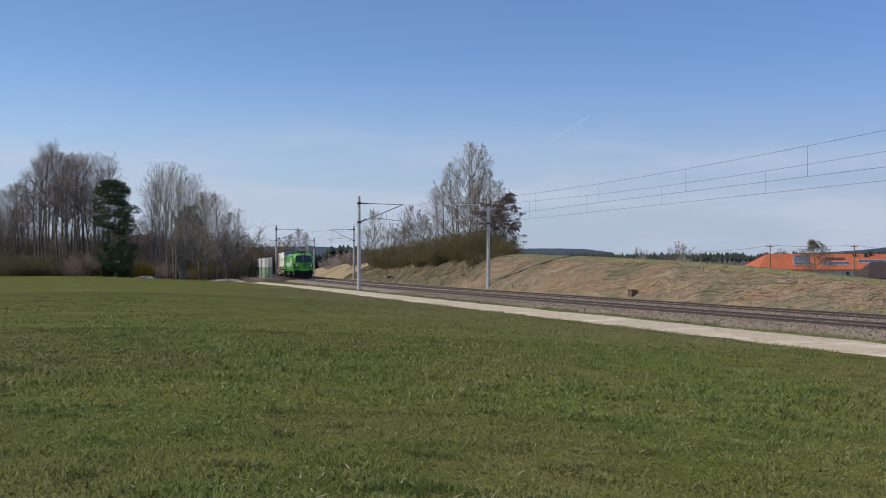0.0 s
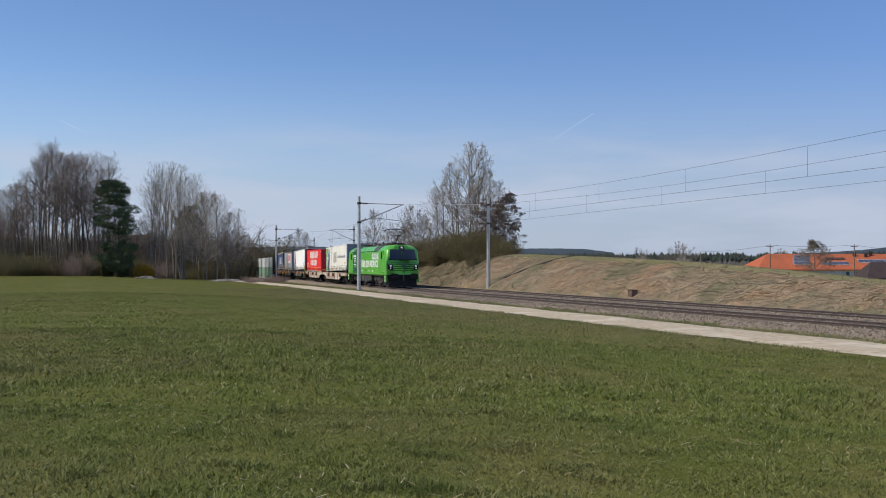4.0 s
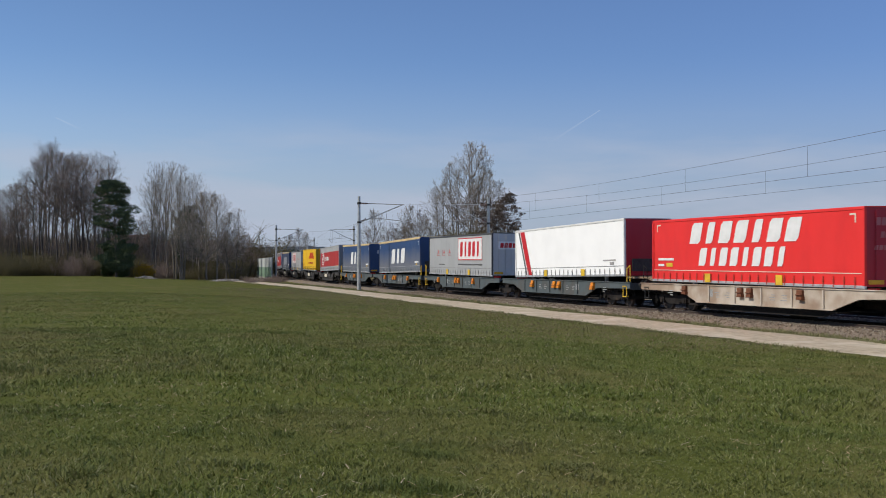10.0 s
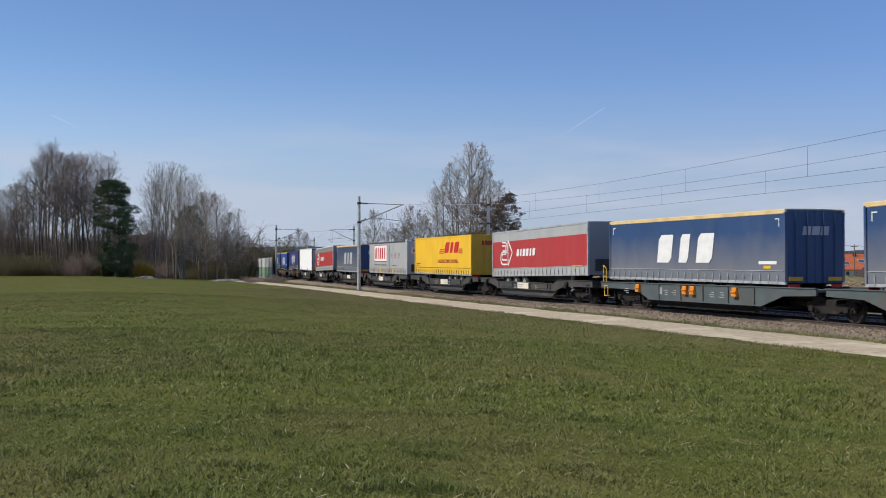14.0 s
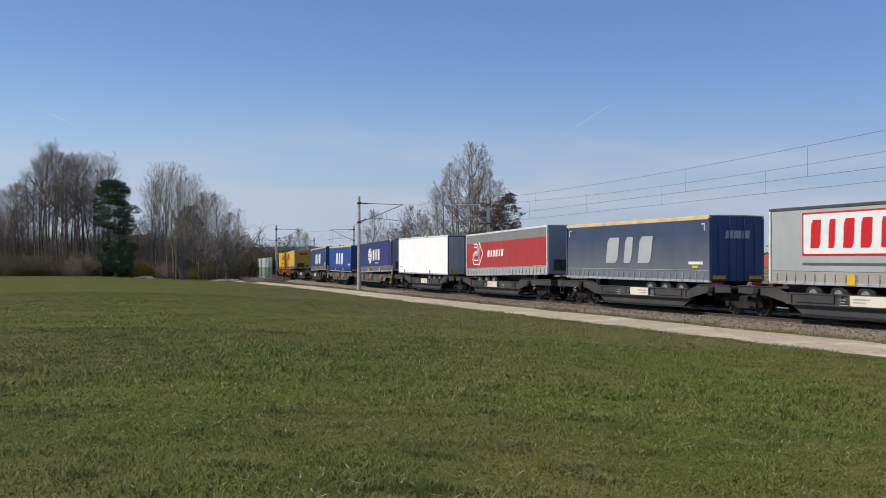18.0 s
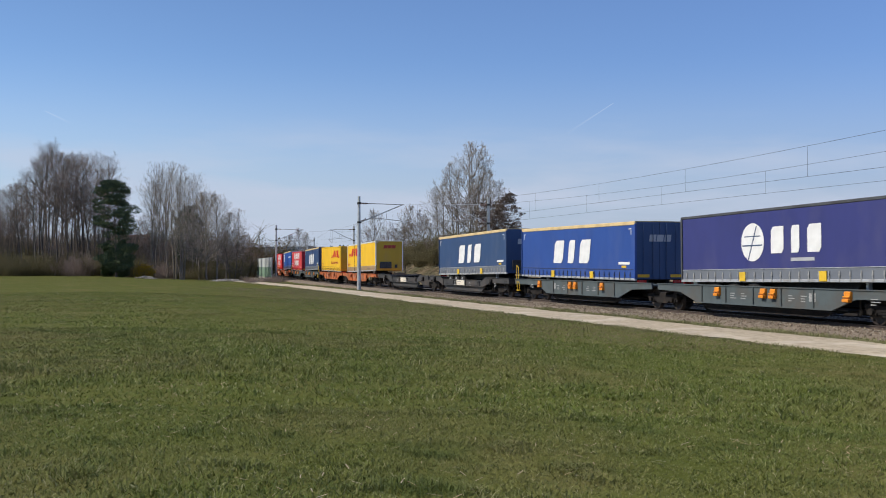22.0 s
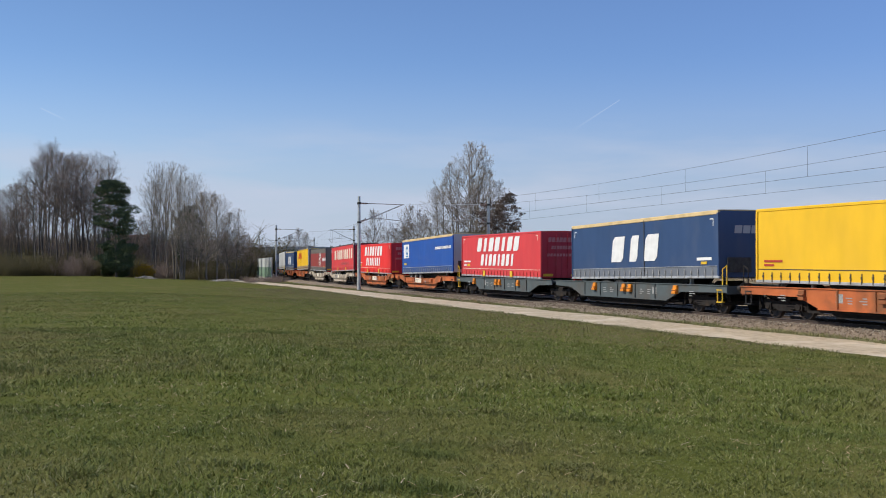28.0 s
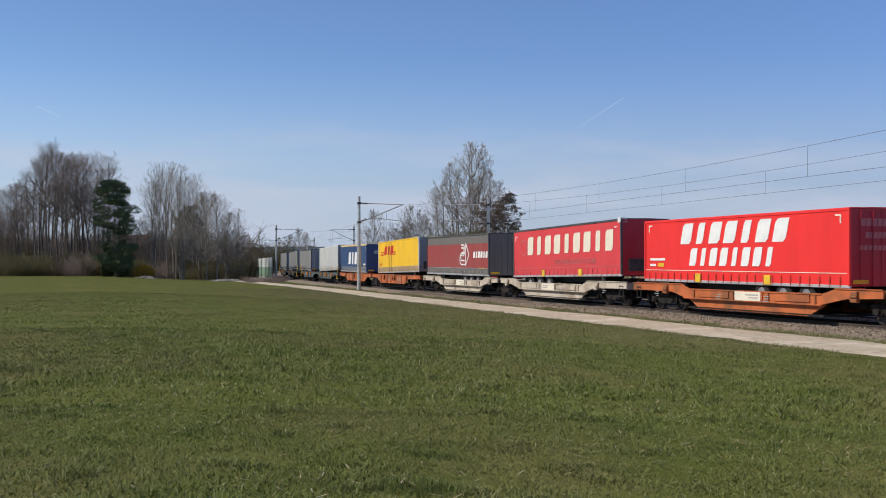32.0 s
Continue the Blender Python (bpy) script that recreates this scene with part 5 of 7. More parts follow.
            hl = Form().loft([[(sg * (nose(z, sg) + dx), k * y, z) for y, z, dx in ((0.9, 1.54, 0.075), (1.37, 1.6, 0.015), (1.39, 2.12, -0.01), (0.94, 2.02, 0.075))], [(sg * (nose(z, sg) + dx - 0.1), k * y, z) for y, z, dx in ((0.9, 1.54, 0.075), (1.37, 1.6, 0.015), (1.39, 2.12, -0.01), (0.94, 2.02, 0.075))]])
            h = part("headlamp_housing", hl, L_BLACK, lo, "dark angular headlamp cluster")
            for y, z, r in ((1.12, 1.9, 0.085), (1.14, 1.7, 0.06)):
                x = nose(z, sg) + 0.05
                part("lamp", Form().rod((sg * (x - 0.05), k * y, z), (sg * (x + 0.015), k * y, z), r, 14), L_LAMP if sg > 0 else M_RIM, h, "lit white headlamp" if sg > 0 else "unlit lamp")
            part("buffer", Form().box(min(sg * (8.85 - CAB_CUT[sg]), sg * (9.1 - CAB_CUT[sg])), max(sg * (8.85 - CAB_CUT[sg]), sg * (9.1 - CAB_CUT[sg])), k * 0.875 - 0.19, k * 0.875 + 0.19, 0.86, 1.24, 0.04).rod((sg * (9.0 - CAB_CUT[sg]), k * 0.875, 1.05), (sg * (9.42 - CAB_CUT[sg]), k * 0.875, 1.05), 0.13, 14).box(min(sg * (9.42 - CAB_CUT[sg]), sg * (9.49 - CAB_CUT[sg])), max(sg * (9.42 - CAB_CUT[sg]), sg * (9.49 - CAB_CUT[sg])), k * 0.875 - 0.31, k * 0.875 + 0.31, 0.87, 1.23, 0.06), L_BLACK, lo, "black buffer")
            step = Form().box(min(sg * (8.3 - CAB_CUT[sg]), sg * (8.75 - CAB_CUT[sg])), max(sg * (8.3 - CAB_CUT[sg]), sg * (8.75 - CAB_CUT[sg])), min(k * 1.36, k * 1.5), max(k * 1.36, k * 1.5), 0.5, 1.1, 0.0)
            part("step_box", step, L_GREEN, lo)
            part("step_marker", Form().box(min(sg * (8.4 - CAB_CUT[sg]), sg * (8.62 - CAB_CUT[sg])), max(sg * (8.4 - CAB_CUT[sg]), sg * (8.62 - CAB_CUT[sg])), min(k * 1.5, k * 1.506), max(k * 1.5, k * 1.506), 0.85, 1.0).box(min(sg * (8.4 - CAB_CUT[sg]), sg * (8.62 - CAB_CUT[sg])), max(sg * (8.4 - CAB_CUT[sg]), sg * (8.62 - CAB_CUT[sg])), min(k * 1.5, k * 1.506), max(k * 1.5, k * 1.506), 0.56, 0.7), M_WHITE, lo)
        mask = Form()
        for j in range(5):
            z = 1.5 + 0.16 * j
            mask.loft([[(sg * (nose(z, sg) + dx), y, z + dz) for dz, dx in ((0, 0.128), (0.045, 0.128), (0.045, 0.07), (0, 0.07))] if abs(y) < 0.7 else [(sg * (nose(z, sg) + dx - 0.085), y, z + dz) for dz, dx in ((0, 0.118), (0.045, 0.118), (0.045, 0.07), (0, 0.07))] for y in (-1.2, -0.69, 0.69, 1.2)])
        part("front_grille", mask, L_BLACK, lo, "black horizontal grille bars")
        part("front_disc", Form().rod((sg * (9.1 - CAB_CUT[sg]), 0, 1.9), (sg * (9.185 - CAB_CUT[sg]), 0, 1.9), 0.17, 24), L_DKGREEN, lo, "round dark green badge plate")
        part("mask_bar", Form().box(min(sg * (8.95 - CAB_CUT[sg]), sg * (9.05 - CAB_CUT[sg])), max(sg * (8.95 - CAB_CUT[sg]), sg * (9.05 - CAB_CUT[sg])), -1.25, 1.25, 2.42, 2.5), L_BLACK, lo)
        part("top_lamp", Form().rod((sg * (nose(3.5, sg)), 0, 3.5), (sg * (nose(3.5, sg) + 0.14), 0, 3.48), 0.09, 12), L_LAMP if sg > 0 else M_RIM, lo)
        part("top_lamp_panel", Form().loft([[(sg * (nose(z, sg) + dx), y, z) for y in (-0.24, 0.24)] + [(sg * (nose(z, sg) + dx - 0.03), y, z) for y in (0.24, -0.24)] for z, dx in ((3.3, 0.14), (3.62, 0.13))]), L_BLACK, lo)
        part("coupling", Form().rod((sg * (8.9 - CAB_CUT[sg]), 0, 1.03), (sg * (9.3 - CAB_CUT[sg]), 0, 1.0), 0.06, 8).rod((sg * (9.25 - CAB_CUT[sg]), 0, 1.03), (sg * (9.32 - CAB_CUT[sg]), 0, 0.62), 0.035, 6), M_DARKSTEEL, lo)
        part("buffer_beam", Form().box(min(sg * (8.6 - CAB_CUT[sg]), sg * (8.95 - CAB_CUT[sg])), max(sg * (8.6 - CAB_CUT[sg]), sg * (8.95 - CAB_CUT[sg])), -1.35, 1.35, 0.72, 1.15, 0.05), L_BLACK, lo)
        part("snow_plough", Form().loft([[(sg * (8.55 - CAB_CUT[sg]), y, 0.14), (sg * (9.05 - CAB_CUT[sg] - 0.14 * abs(y)), y, 0.16), (sg * (8.95 - CAB_CUT[sg] - 0.14 * abs(y)), y, 0.72), (sg * (8.55 - CAB_CUT[sg]), y, 0.72)] for y in (-1.25, 0.0, 1.25)]), L_BLACK, lo, "black snow plough")
        part("air_hose", Form().rod((sg * (9.0 - CAB_CUT[sg]), 0.45, 0.9), (sg * (9.2 - CAB_CUT[sg]), 0.5, 0.5), 0.03, 6).rod((sg * (9.0 - CAB_CUT[sg]), -0.45, 0.9), (sg * (9.2 - CAB_CUT[sg]), -0.5, 0.5), 0.03, 6), L_BLACK, lo)
        for k in (-1, 1):
            dx0 = 6.95 if sg > 0 else -6.58
            dr = part("cab_door", Form().box(dx0 - 0.55, dx0 + 0.75, *sorted((k * 1.5, k * 1.512)), 1.3, 3.2, 0.0), L_GREEN, lo)
            part("door_seal", Form().box(dx0 - 0.575, dx0 + 0.775, *sorted((k * 1.5, k * 1.507)), 1.275, 3.225), L_BLACK, dr, "dark rubber door seal")
            part("door_window", Form().box(dx0 - 0.2, dx0 + 0.2, *sorted((k * 1.5, k * 1.524)), 2.5, 3.12, 0.0), L_GLASS, dr)
            part("handrail", Form().rod((dx0 - 0.68, k * 1.54, 1.4), (dx0 - 0.68, k * 1.54, 2.9), 0.016, 6), M_STEEL, dr)
            part("handrail", Form().rod((dx0 + 0.95, k * 1.54, 1.4), (dx0 + 0.95, k * 1.54, 2.9), 0.016, 6), M_STEEL, dr)
            lad = Form().rod((dx0 - 0.25, k * 1.42, 0.35), (dx0 - 0.25, k * 1.42, 1.2), 0.02, 6).rod((dx0 + 0.25, k * 1.42, 0.35), (dx0 + 0.25, k * 1.42, 1.2), 0.02, 6)
            for z in (0.38, 0.66, 0.94):
                lad.box(dx0 - 0.25, dx0 + 0.25, *sorted((k * 1.33, k * 1.5)), z, z + 0.03)
            part("ladder", lad, L_UNDER, lo)
            part("side_lamp", Form().box(sg * (8.2 - CAB_CUT[sg]) - 0.1, sg * (8.2 - CAB_CUT[sg]) + 0.1, *sorted((k * 1.5, k * 1.515)), 1.35, 1.45), M_WHITE, lo)
        # bogie
        b = Form()
        for k in (-1, 1):
            y0, y1 = sorted((1.0 * k, 1.16 * k))
            b.plate([(-2.35, 0.62), (-2.2, 0.95), (-0.8, 0.9), (-0.5, 0.7), (0.5, 0.7), (0.8, 0.9), (2.2, 0.95), (2.35, 0.62), (0.9, 0.5), (0.6, 0.35), (-0.6, 0.35), (-0.9, 0.5)], y0, y1)
            for ax in (-1.5, 1.5):
                b.rod((ax, 0.95 * k, 0.625), (ax, 1.24 * k, 0.625), 0.17, 14)
                b.box(ax - 0.28, ax + 0.28, min(y0, y1), max(y0, y1) + (0.03 if k > 0 else 0), 0.5, 0.76, 0.03)
                b.rod((ax - 0.5, 1.1 * k, 0.7), (ax - 0.5, 1.1 * k, 1.0), 0.1, 10).rod((ax + 0.5, 1.1 * k, 0.7), (ax + 0.5, 1.1 * k, 1.0), 0.1, 10)
            b.rod((-0.35, 1.2 * k, 0.5), (-0.35, 1.2 * k, 1.05), 0.05, 8).rod((0.3, 1.18 * k, 0.62), (1.3, 1.22 * k, 0.86), 0.045, 8)
            b.rod((-0.18, 1.1 * k, 0.66), (-0.18, 1.1 * k, 1.05), 0.15, 12).rod((0.22, 1.1 * k, 0.66), (0.22, 1.1 * k, 1.05), 0.15, 12)
        b.box(-0.5, 0.5, -1.0, 1.0, 0.45, 0.75).box(-2.3, -2.15, -1.0, 1.0, 0.6, 0.8).box(2.15, 2.3, -1.0, 1.0, 0.6, 0.8)
        bg_ = part("bogie", b, L_UNDER, lo, "dusty grey locomotive bogie", m=pose(sg * 4.75, 0, 0))
        for ax in (-1.5, 1.5):
            TURNING.append((part("wheelset", LOCO_WHEELS, M_WHEEL, bg_, m=pose(ax, 0, 0.625)), 0.625))
    for x0, x1, z0 in ((-2.1, -1.0, 0.42), (-0.85, 0.3, 0.36), (0.45, 1.3, 0.46), (1.4, 2.2, 0.52)):
        part("equipment_box", Form().box(x0, x1, -1.38, 1.38, z0, 1.04, 0.06), L_UNDER, lo, "dusty grey underfloor box")
    for x in (-4.2, -3.95, -0.1, 0.35, 3.9):
        part("side_socket", Form().box(x, x + 0.14, -1.515, -1.495, 1.42, 1.58), L_BLACK, lo)
    part("data_marks", Form().box(-5.0, -4.3, -1.507, -1.5, 1.43, 1.5).box(-2.9, -1.2, -1.507, -1.5, 1.4, 1.46).box(1.0, 2.2, -1.507, -1.5, 1.4, 1.45).box(3.0, 3.5, -1.507, -1.5, 1.38, 1.48), M_WHITE, lo, "small white printed bars")
    part("dark_panel", Form().box(-5.7, -3.95, -1.508, -1.49, 1.2, 3.19), L_DKGREEN, lo, "dark green side panel")
    part("panel_badge", ring(ring(Form(), -4.8, 2.2, 0.24, 0.36, -1.516, 20, 170), -4.8, 2.2, 0.1, 0.18, -1.516, 20, 170).box(-5.3, -4.3, -1.516, -1.508, 1.98, 2.08).box(-5.2, -4.4, -1.516, -1.508, 1.84, 1.9), M_WHITE, lo, "white arch emblem and bars")
    part("panel_marks", row(Form(), -5.45, 2.75, 7, 0.13, 0.2, 0.05, 0.0, -1.516).box(-5.4, -4.25, -1.516, -1.51, 2.6, 2.66), M_WHITE, lo)
    words("KEINE FÜßE, KEIN ABDRUCK", 0.84, M_WHITE, lo, -3.8, 1.8, 0.87, y=-1.508, bold=0.024, label="white slogan lettering")
    words("ÖKOLOGIK", 0.74, M_WHITE, lo, 5.75, 2.5, 0.72, y=-1.508, bold=0.02, align="RIGHT", label="white slogan lettering")
    MOVING.append((lo, -128.13, 0.0, None))


locomotive()


# ---------------------------------------------------------------- plants
M_BARK = mat("grey_brown_bark", (0.125, 0.108, 0.092), (0.075, 0.065, 0.055), scale=3, rough=0.95, bump=0.01, bscale=12)
M_BARKPALE = mat("pale_grey_bark", (0.22, 0.195, 0.16), (0.13, 0.115, 0.095), scale=3, rough=0.95, bump=0.01, bscale=12)
M_TWIG = mat("bare_twigs", (0.27, 0.21, 0.18), (0.2, 0.155, 0.13), scale=0.7, rough=0.95, spec=0.1)
M_TWIGPALE = mat("pale_bare_twigs", (0.39, 0.35, 0.3), (0.28, 0.245, 0.21), scale=0.7, rough=0.95, spec=0.1)
M_THICKET = mat("olive_brown_twigs", (0.165, 0.14, 0.075), (0.125, 0.108, 0.055), scale=0.6, rough=0.95, spec=0.1)
M_NEEDLE = island_mat("dark_needles", [(0.03, 0.05, 0.03), (0.055, 0.08, 0.04), (0.1, 0.12, 0.05)], 0.8)
M_DRYLEAF = island_mat("withered_leaves", [(0.08, 0.058, 0.048), (0.135, 0.1, 0.083), (0.105, 0.08, 0.067)], 0.9)
M_YELLOWLEAF = island_mat("yellow_blossom", [(0.55, 0.36, 0.03), (0.4, 0.26, 0.03), (0.62, 0.45, 0.06)], 0.9)
M_GREYBUD = island_mat("grey_buds", [(0.085, 0.08, 0.058), (0.12, 0.11, 0.08), (0.1, 0.088, 0.068)], 0.9)
M_BUD = island_mat("olive_buds", [(0.11, 0.11, 0.042), (0.14, 0.125, 0.055), (0.115, 0.095, 0.05)], 0.9)


def limb(out, p, d, length, r0, r1, n, rng, up=0.0, wob=0.12):
    """A bent, tapering limb, as (point, radius) pairs."""
    pts = [(p.copy(), r0)]
    d = d.normalized()
    for i in range(n):
        d = (d + Vector((rng.uniform(-wob, wob), rng.uniform(-wob, wob), rng.uniform(-wob, wob) + up))).normalized()
        p = p + d * (length / n)
        pts.append((p.copy(), r0 + (r1 - r0) * (i + 1) / n))
    out.append(pts)
    return pts


def tubes(f, limbs, sides):
    for pts in limbs:
        rings = []
        for i, (p, r) in enumerate(pts):
            d = (pts[min(i + 1, len(pts) - 1)][0] - pts[max(i - 1, 0)][0]).normalized()
            u = d.orthogonal().normalized()
            w = d.cross(u)
            rings.append([p + (u * math.cos(6.28319 * k / sides) + w * math.sin(6.28319 * k / sides)) * r for k in range(sides)])
        f.loft(rings, caps=False)
    return f


def raw_mesh(name, f, material, smooth=True):
    me = bpy.data.meshes.new(name)
    me.from_pydata(f.v, [], f.f)
    me.materials.append(material)
    if smooth:
        me.shade_smooth()
    return me


def leaf_mesh(name, spots, size, material, rng):
    """Many small bent leaves round the given spots."""
    v, q = [], []
    for p in spots:
        a = Vector((rng.gauss(0, 1), rng.gauss(0, 1), rng.gauss(0, 1))).normalized()
        b = a.orthogonal().normalized()
        s = size * rng.uniform(0.6, 1.4)
        o = len(v)
        v += [p - a * s, p + b * s * 0.45, p + a * s, p - b * s * 0.45]
        q.append((o, o + 1, o + 2, o + 3))
    return loose(name, np.array(v), np.array(q), material)


def tree_meshes(seed, h, prof, start=0.3, prim=26, sec=7, twig=6, fine=3, spread=(62, 24), trunks=1, twig_r=0.008, crook=0.05, lean=0.12, wob=0.07, up=0.03, pale=False):
    """Trunk, limb and twig meshes of a bare tree of height h: limbs leave the leader at an angle that closes from spread[0] low down to spread[1] at the top, and fork three times more; prof gives the crown's half-width over the height, as shares of h."""
    rng = random.Random(seed)
    trunk, limbs, twigs, tips = [], [], [], []
    pu, pr = [p[0] for p in prof], [p[1] for p in prof]
    inside = lambda p: math.hypot(p.x, p.y) < h * float(np.interp(p.z / h, pu, pr)) and p.z < h

    def reach(p, d, most):
        """How far one can go from p along d before leaving the crown."""
        k = 0.15
        while k < most and inside(p + d * k):
            k += 0.05 * h
        return min(k, most)

    def fork(d, angle, turn):
        u = d.orthogonal().normalized()
        side = u * math.cos(turn) + d.cross(u) * math.sin(turn)
        return (d * math.cos(angle) + side * math.sin(angle)).normalized()

    def at(pts, u):
        n = len(pts) - 1
        j = min(int(u * n), n - 1)
        return pts[j][0].lerp(pts[j + 1][0], u * n - j), (pts[j + 1][0] - pts[j][0]).normalized(), pts[j][1]

    for k in range(trunks):
        a0 = 6.283 * (k + rng.random() * 0.6) / trunks
        out = lean if trunks > 1 else 0.02
        base = Vector((math.cos(a0) * 0.25, math.sin(a0) * 0.25, -0.2)) if trunks > 1 else Vector((0, 0, -0.2))
        hh = h * (1 if k == 0 else rng.uniform(0.72, 0.95))
        t = limb(trunk, base, Vector((math.cos(a0) * out, math.sin(a0) * out, 1)), hh, (0.0085 * h + 0.03) / (1 + 0.25 * (trunks - 1)), 0.012, 12, rng, 0.04, crook)
        tall = hh / t[-1][0].z
        t[:] = [(Vector((q.x, q.y, q.z * tall)), r) for q, r in t]
        n1, turn = prim // trunks, rng.uniform(0, 6.28)
        for i in range(n1):
            u = start + (0.97 - start) * (i + rng.random()) / n1
            p, d, r = at(t, u)
            turn += 2.4 + rng.gauss(0, 0.4)
            v = (u - start) / (1 - start)
            d1 = fork(d, radians(spread[0] + (spread[1] - spread[0]) * v + rng.gauss(0, 6)), turn)
            l1 = reach(p, d1, 0.55 * h) * rng.uniform(0.7, 1.08)
            b = limb(limbs, p, d1, l1, max(0.016, min(r * 0.6, 0.014 * l1 + 0.014)), 0.007, 6, rng, up, wob)
            for m in range(sec):
                w = 0.18 + 0.8 * (m + rng.random()) / sec
                q, bd, br = at(b, w)
                d2 = fork(bd, radians(rng.uniform(28, 50)), 3.14 * m + rng.gauss(0, 0.7))
                l2 = (0.5 * l1 * (1.12 - w) + 0.03 * h) * rng.uniform(0.75, 1.25)
                l2 = min(l2, reach(q, d2, l2) + 0.02 * h)
                c = limb(limbs, q, d2, l2, max(0.009, br * 0.55), 0.005, 4, rng, up * 1.3, wob)
                for o in range(twig):
                    w2 = 0.2 + 0.8 * (o + rng.random()) / twig
                    q2, cd, _ = at(c, w2)
                    d3 = fork(cd, radians(rng.uniform(25, 48)), 3.14 * o + rng.gauss(0, 0.8))
                    l3 = (0.42 * l2 * (1.15 - w2) + 0.016 * h) * rng.uniform(0.7, 1.3)
                    e = limb(twigs, q2, d3, l3, twig_r, 0.004, 3, rng, up * 1.5, wob)
                    tips.append(e[-1][0]), tips.append(e[1][0])
                    for y in range(fine):
                        q3, ed, _ = at(e, 0.25 + 0.7 * (y + rng.random()) / fine)
                        g = limb(twigs, q3, fork(ed, radians(rng.uniform(25, 50)), 3.14 * y + rng.gauss(0, 0.8)), l3 * rng.uniform(0.3, 0.6), twig_r * 0.75, 0.003, 1, rng, up, wob)
                        tips.append(g[-1][0])
    bark = M_BARKPALE if pale else M_BARK
    return (raw_mesh("trunk", tubes(Form(), trunk, 8), bark), raw_mesh("limbs", tubes(Form(), limbs, 4), bark), tubes(Form(), twigs, 3), tips)


def make_tree(label, parts, m, leaves=None, twig_mat=None):
    t = thing("bare_tree", label, "tree", "bare trees", m=m)
    part("trunk", parts[0], None, t)
    part("branchwork", parts[1], None, t)
    part("crown", parts[2], None, t, "fine bare twigs")
    if leaves:
        part("foliage", leaves, None, t)
    return t


def at_px(px, dist):
    """Place at that distance ahead on the bearing of a column of the view."""
    return (px - 784) / 1861 * dist, dist


def gz(x, y):
    return float(ground_z(np.array([x]), np.array([y]))[0] + hills(np.array([x]), np.array([y]))[0])


def beside(px, lat):
    """The place on the line's offset lat that lies on that bearing."""
    ss = np.arange(-260, 5, 0.5)
    x, y, _ = line(ss, lat)
    k = int(np.argmin(np.abs(784 + 1861 * x / np.maximum(y, 1) - px)))
    return float(x[k]), float(y[k])


SLENDER = [(0, 0.05), (0.35, 0.09), (0.5, 0.13), (0.75, 0.19), (0.9, 0.17), (1, 0.06)]
UPRIGHT = [(0, 0.05), (0.2, 0.12), (0.45, 0.2), (0.7, 0.23), (0.88, 0.18), (1, 0.06)]
ROUND = [(0, 0.08), (0.15, 0.2), (0.4, 0.36), (0.65, 0.38), (0.86, 0.27), (1, 0.08)]
OVAL = [(0, 0.12), (0.15, 0.24), (0.35, 0.33), (0.6, 0.3), (0.82, 0.2), (1, 0.05)]
KINDS = []
for seed, h, kw, tm in (
    (11, 18, dict(prof=SLENDER, start=0.42, prim=22, sec=6, twig=4, fine=2, spread=(62, 26), crook=0.07, wob=0.17, up=0.03), M_TWIG),
    (12, 18, dict(prof=SLENDER, start=0.52, prim=20, sec=6, twig=4, fine=2, spread=(66, 26), crook=0.08, wob=0.18, up=0.03), M_TWIG),
    (13, 18, dict(prof=UPRIGHT, start=0.38, prim=24, sec=6, twig=4, fine=2, spread=(58, 26), crook=0.07, wob=0.16, up=0.04), M_TWIG),
    (14, 16, dict(prof=UPRIGHT, start=0.26, prim=22, sec=6, twig=4, fine=2, spread=(40, 18), trunks=2, lean=0.05, crook=0.05, up=0.04, pale=True), M_TWIGPALE),
    (15, 10, dict(prof=ROUND, start=0.2, prim=32, sec=8, twig=5, fine=2, spread=(66, 16), crook=0.04, up=0.03, pale=True), M_TWIGPALE),
    (16, 10, dict(prof=OVAL, start=0.1, prim=42, sec=8, twig=5, fine=2, spread=(54, 20), trunks=3, lean=0.1, twig_r=0.008, crook=0.04, up=0.035, pale=True), M_TWIGPALE),
    (17, 7, dict(prof=ROUND, start=0.14, prim=24, sec=7, twig=5, fine=2, spread=(60, 24), trunks=2, wob=0.12, crook=0.06), M_TWIG),
    (18, 10, dict(prof=OVAL, start=0.12, prim=34, sec=8, twig=5, fine=2, spread=(52, 20), trunks=2, lean=0.07, twig_r=0.008, crook=0.04, up=0.04, pale=True), M_TWIGPALE),
):
    a, b, c, tips = tree_meshes(seed, h, **kw)
    KINDS.append(((a, b, raw_mesh("crown", c, tm)), h, tips))


def plant(k, x, y, z, h, turn, label):
    s = h / KINDS[k][1]
    m = Matrix.Translation((x, y, z)) @ Matrix.Rotation(turn, 4, "Z") @ Matrix.Scale(s, 4)
    t = make_tree(label, KINDS[k][0], Matrix.Translation((x, y, z)))
    t.matrix_world = m
    return t


rng = random.Random(5)
# wood beyond the field
for i in range(58):
    px = -60 + 258 * (i + rng.random()) / 58
    d = rng.uniform(158, 195)
    top = np.interp(px, [-60, 20, 48, 66, 78, 100, 130, 170, 205, 240], [330, 332, 322, 268, 254, 268, 278, 276, 292, 325]) + rng.choice([0, 4, 10, 22, 45])
    x, y = at_px(px, d)
    z = gz(x, y)
    plant(rng.choice([0, 1, 2]), x, y, z, 1.96 + (469.7 - top) * d / 1861 - z, rng.uniform(0, 6.28), "tall slender bare alder in a dense wood")
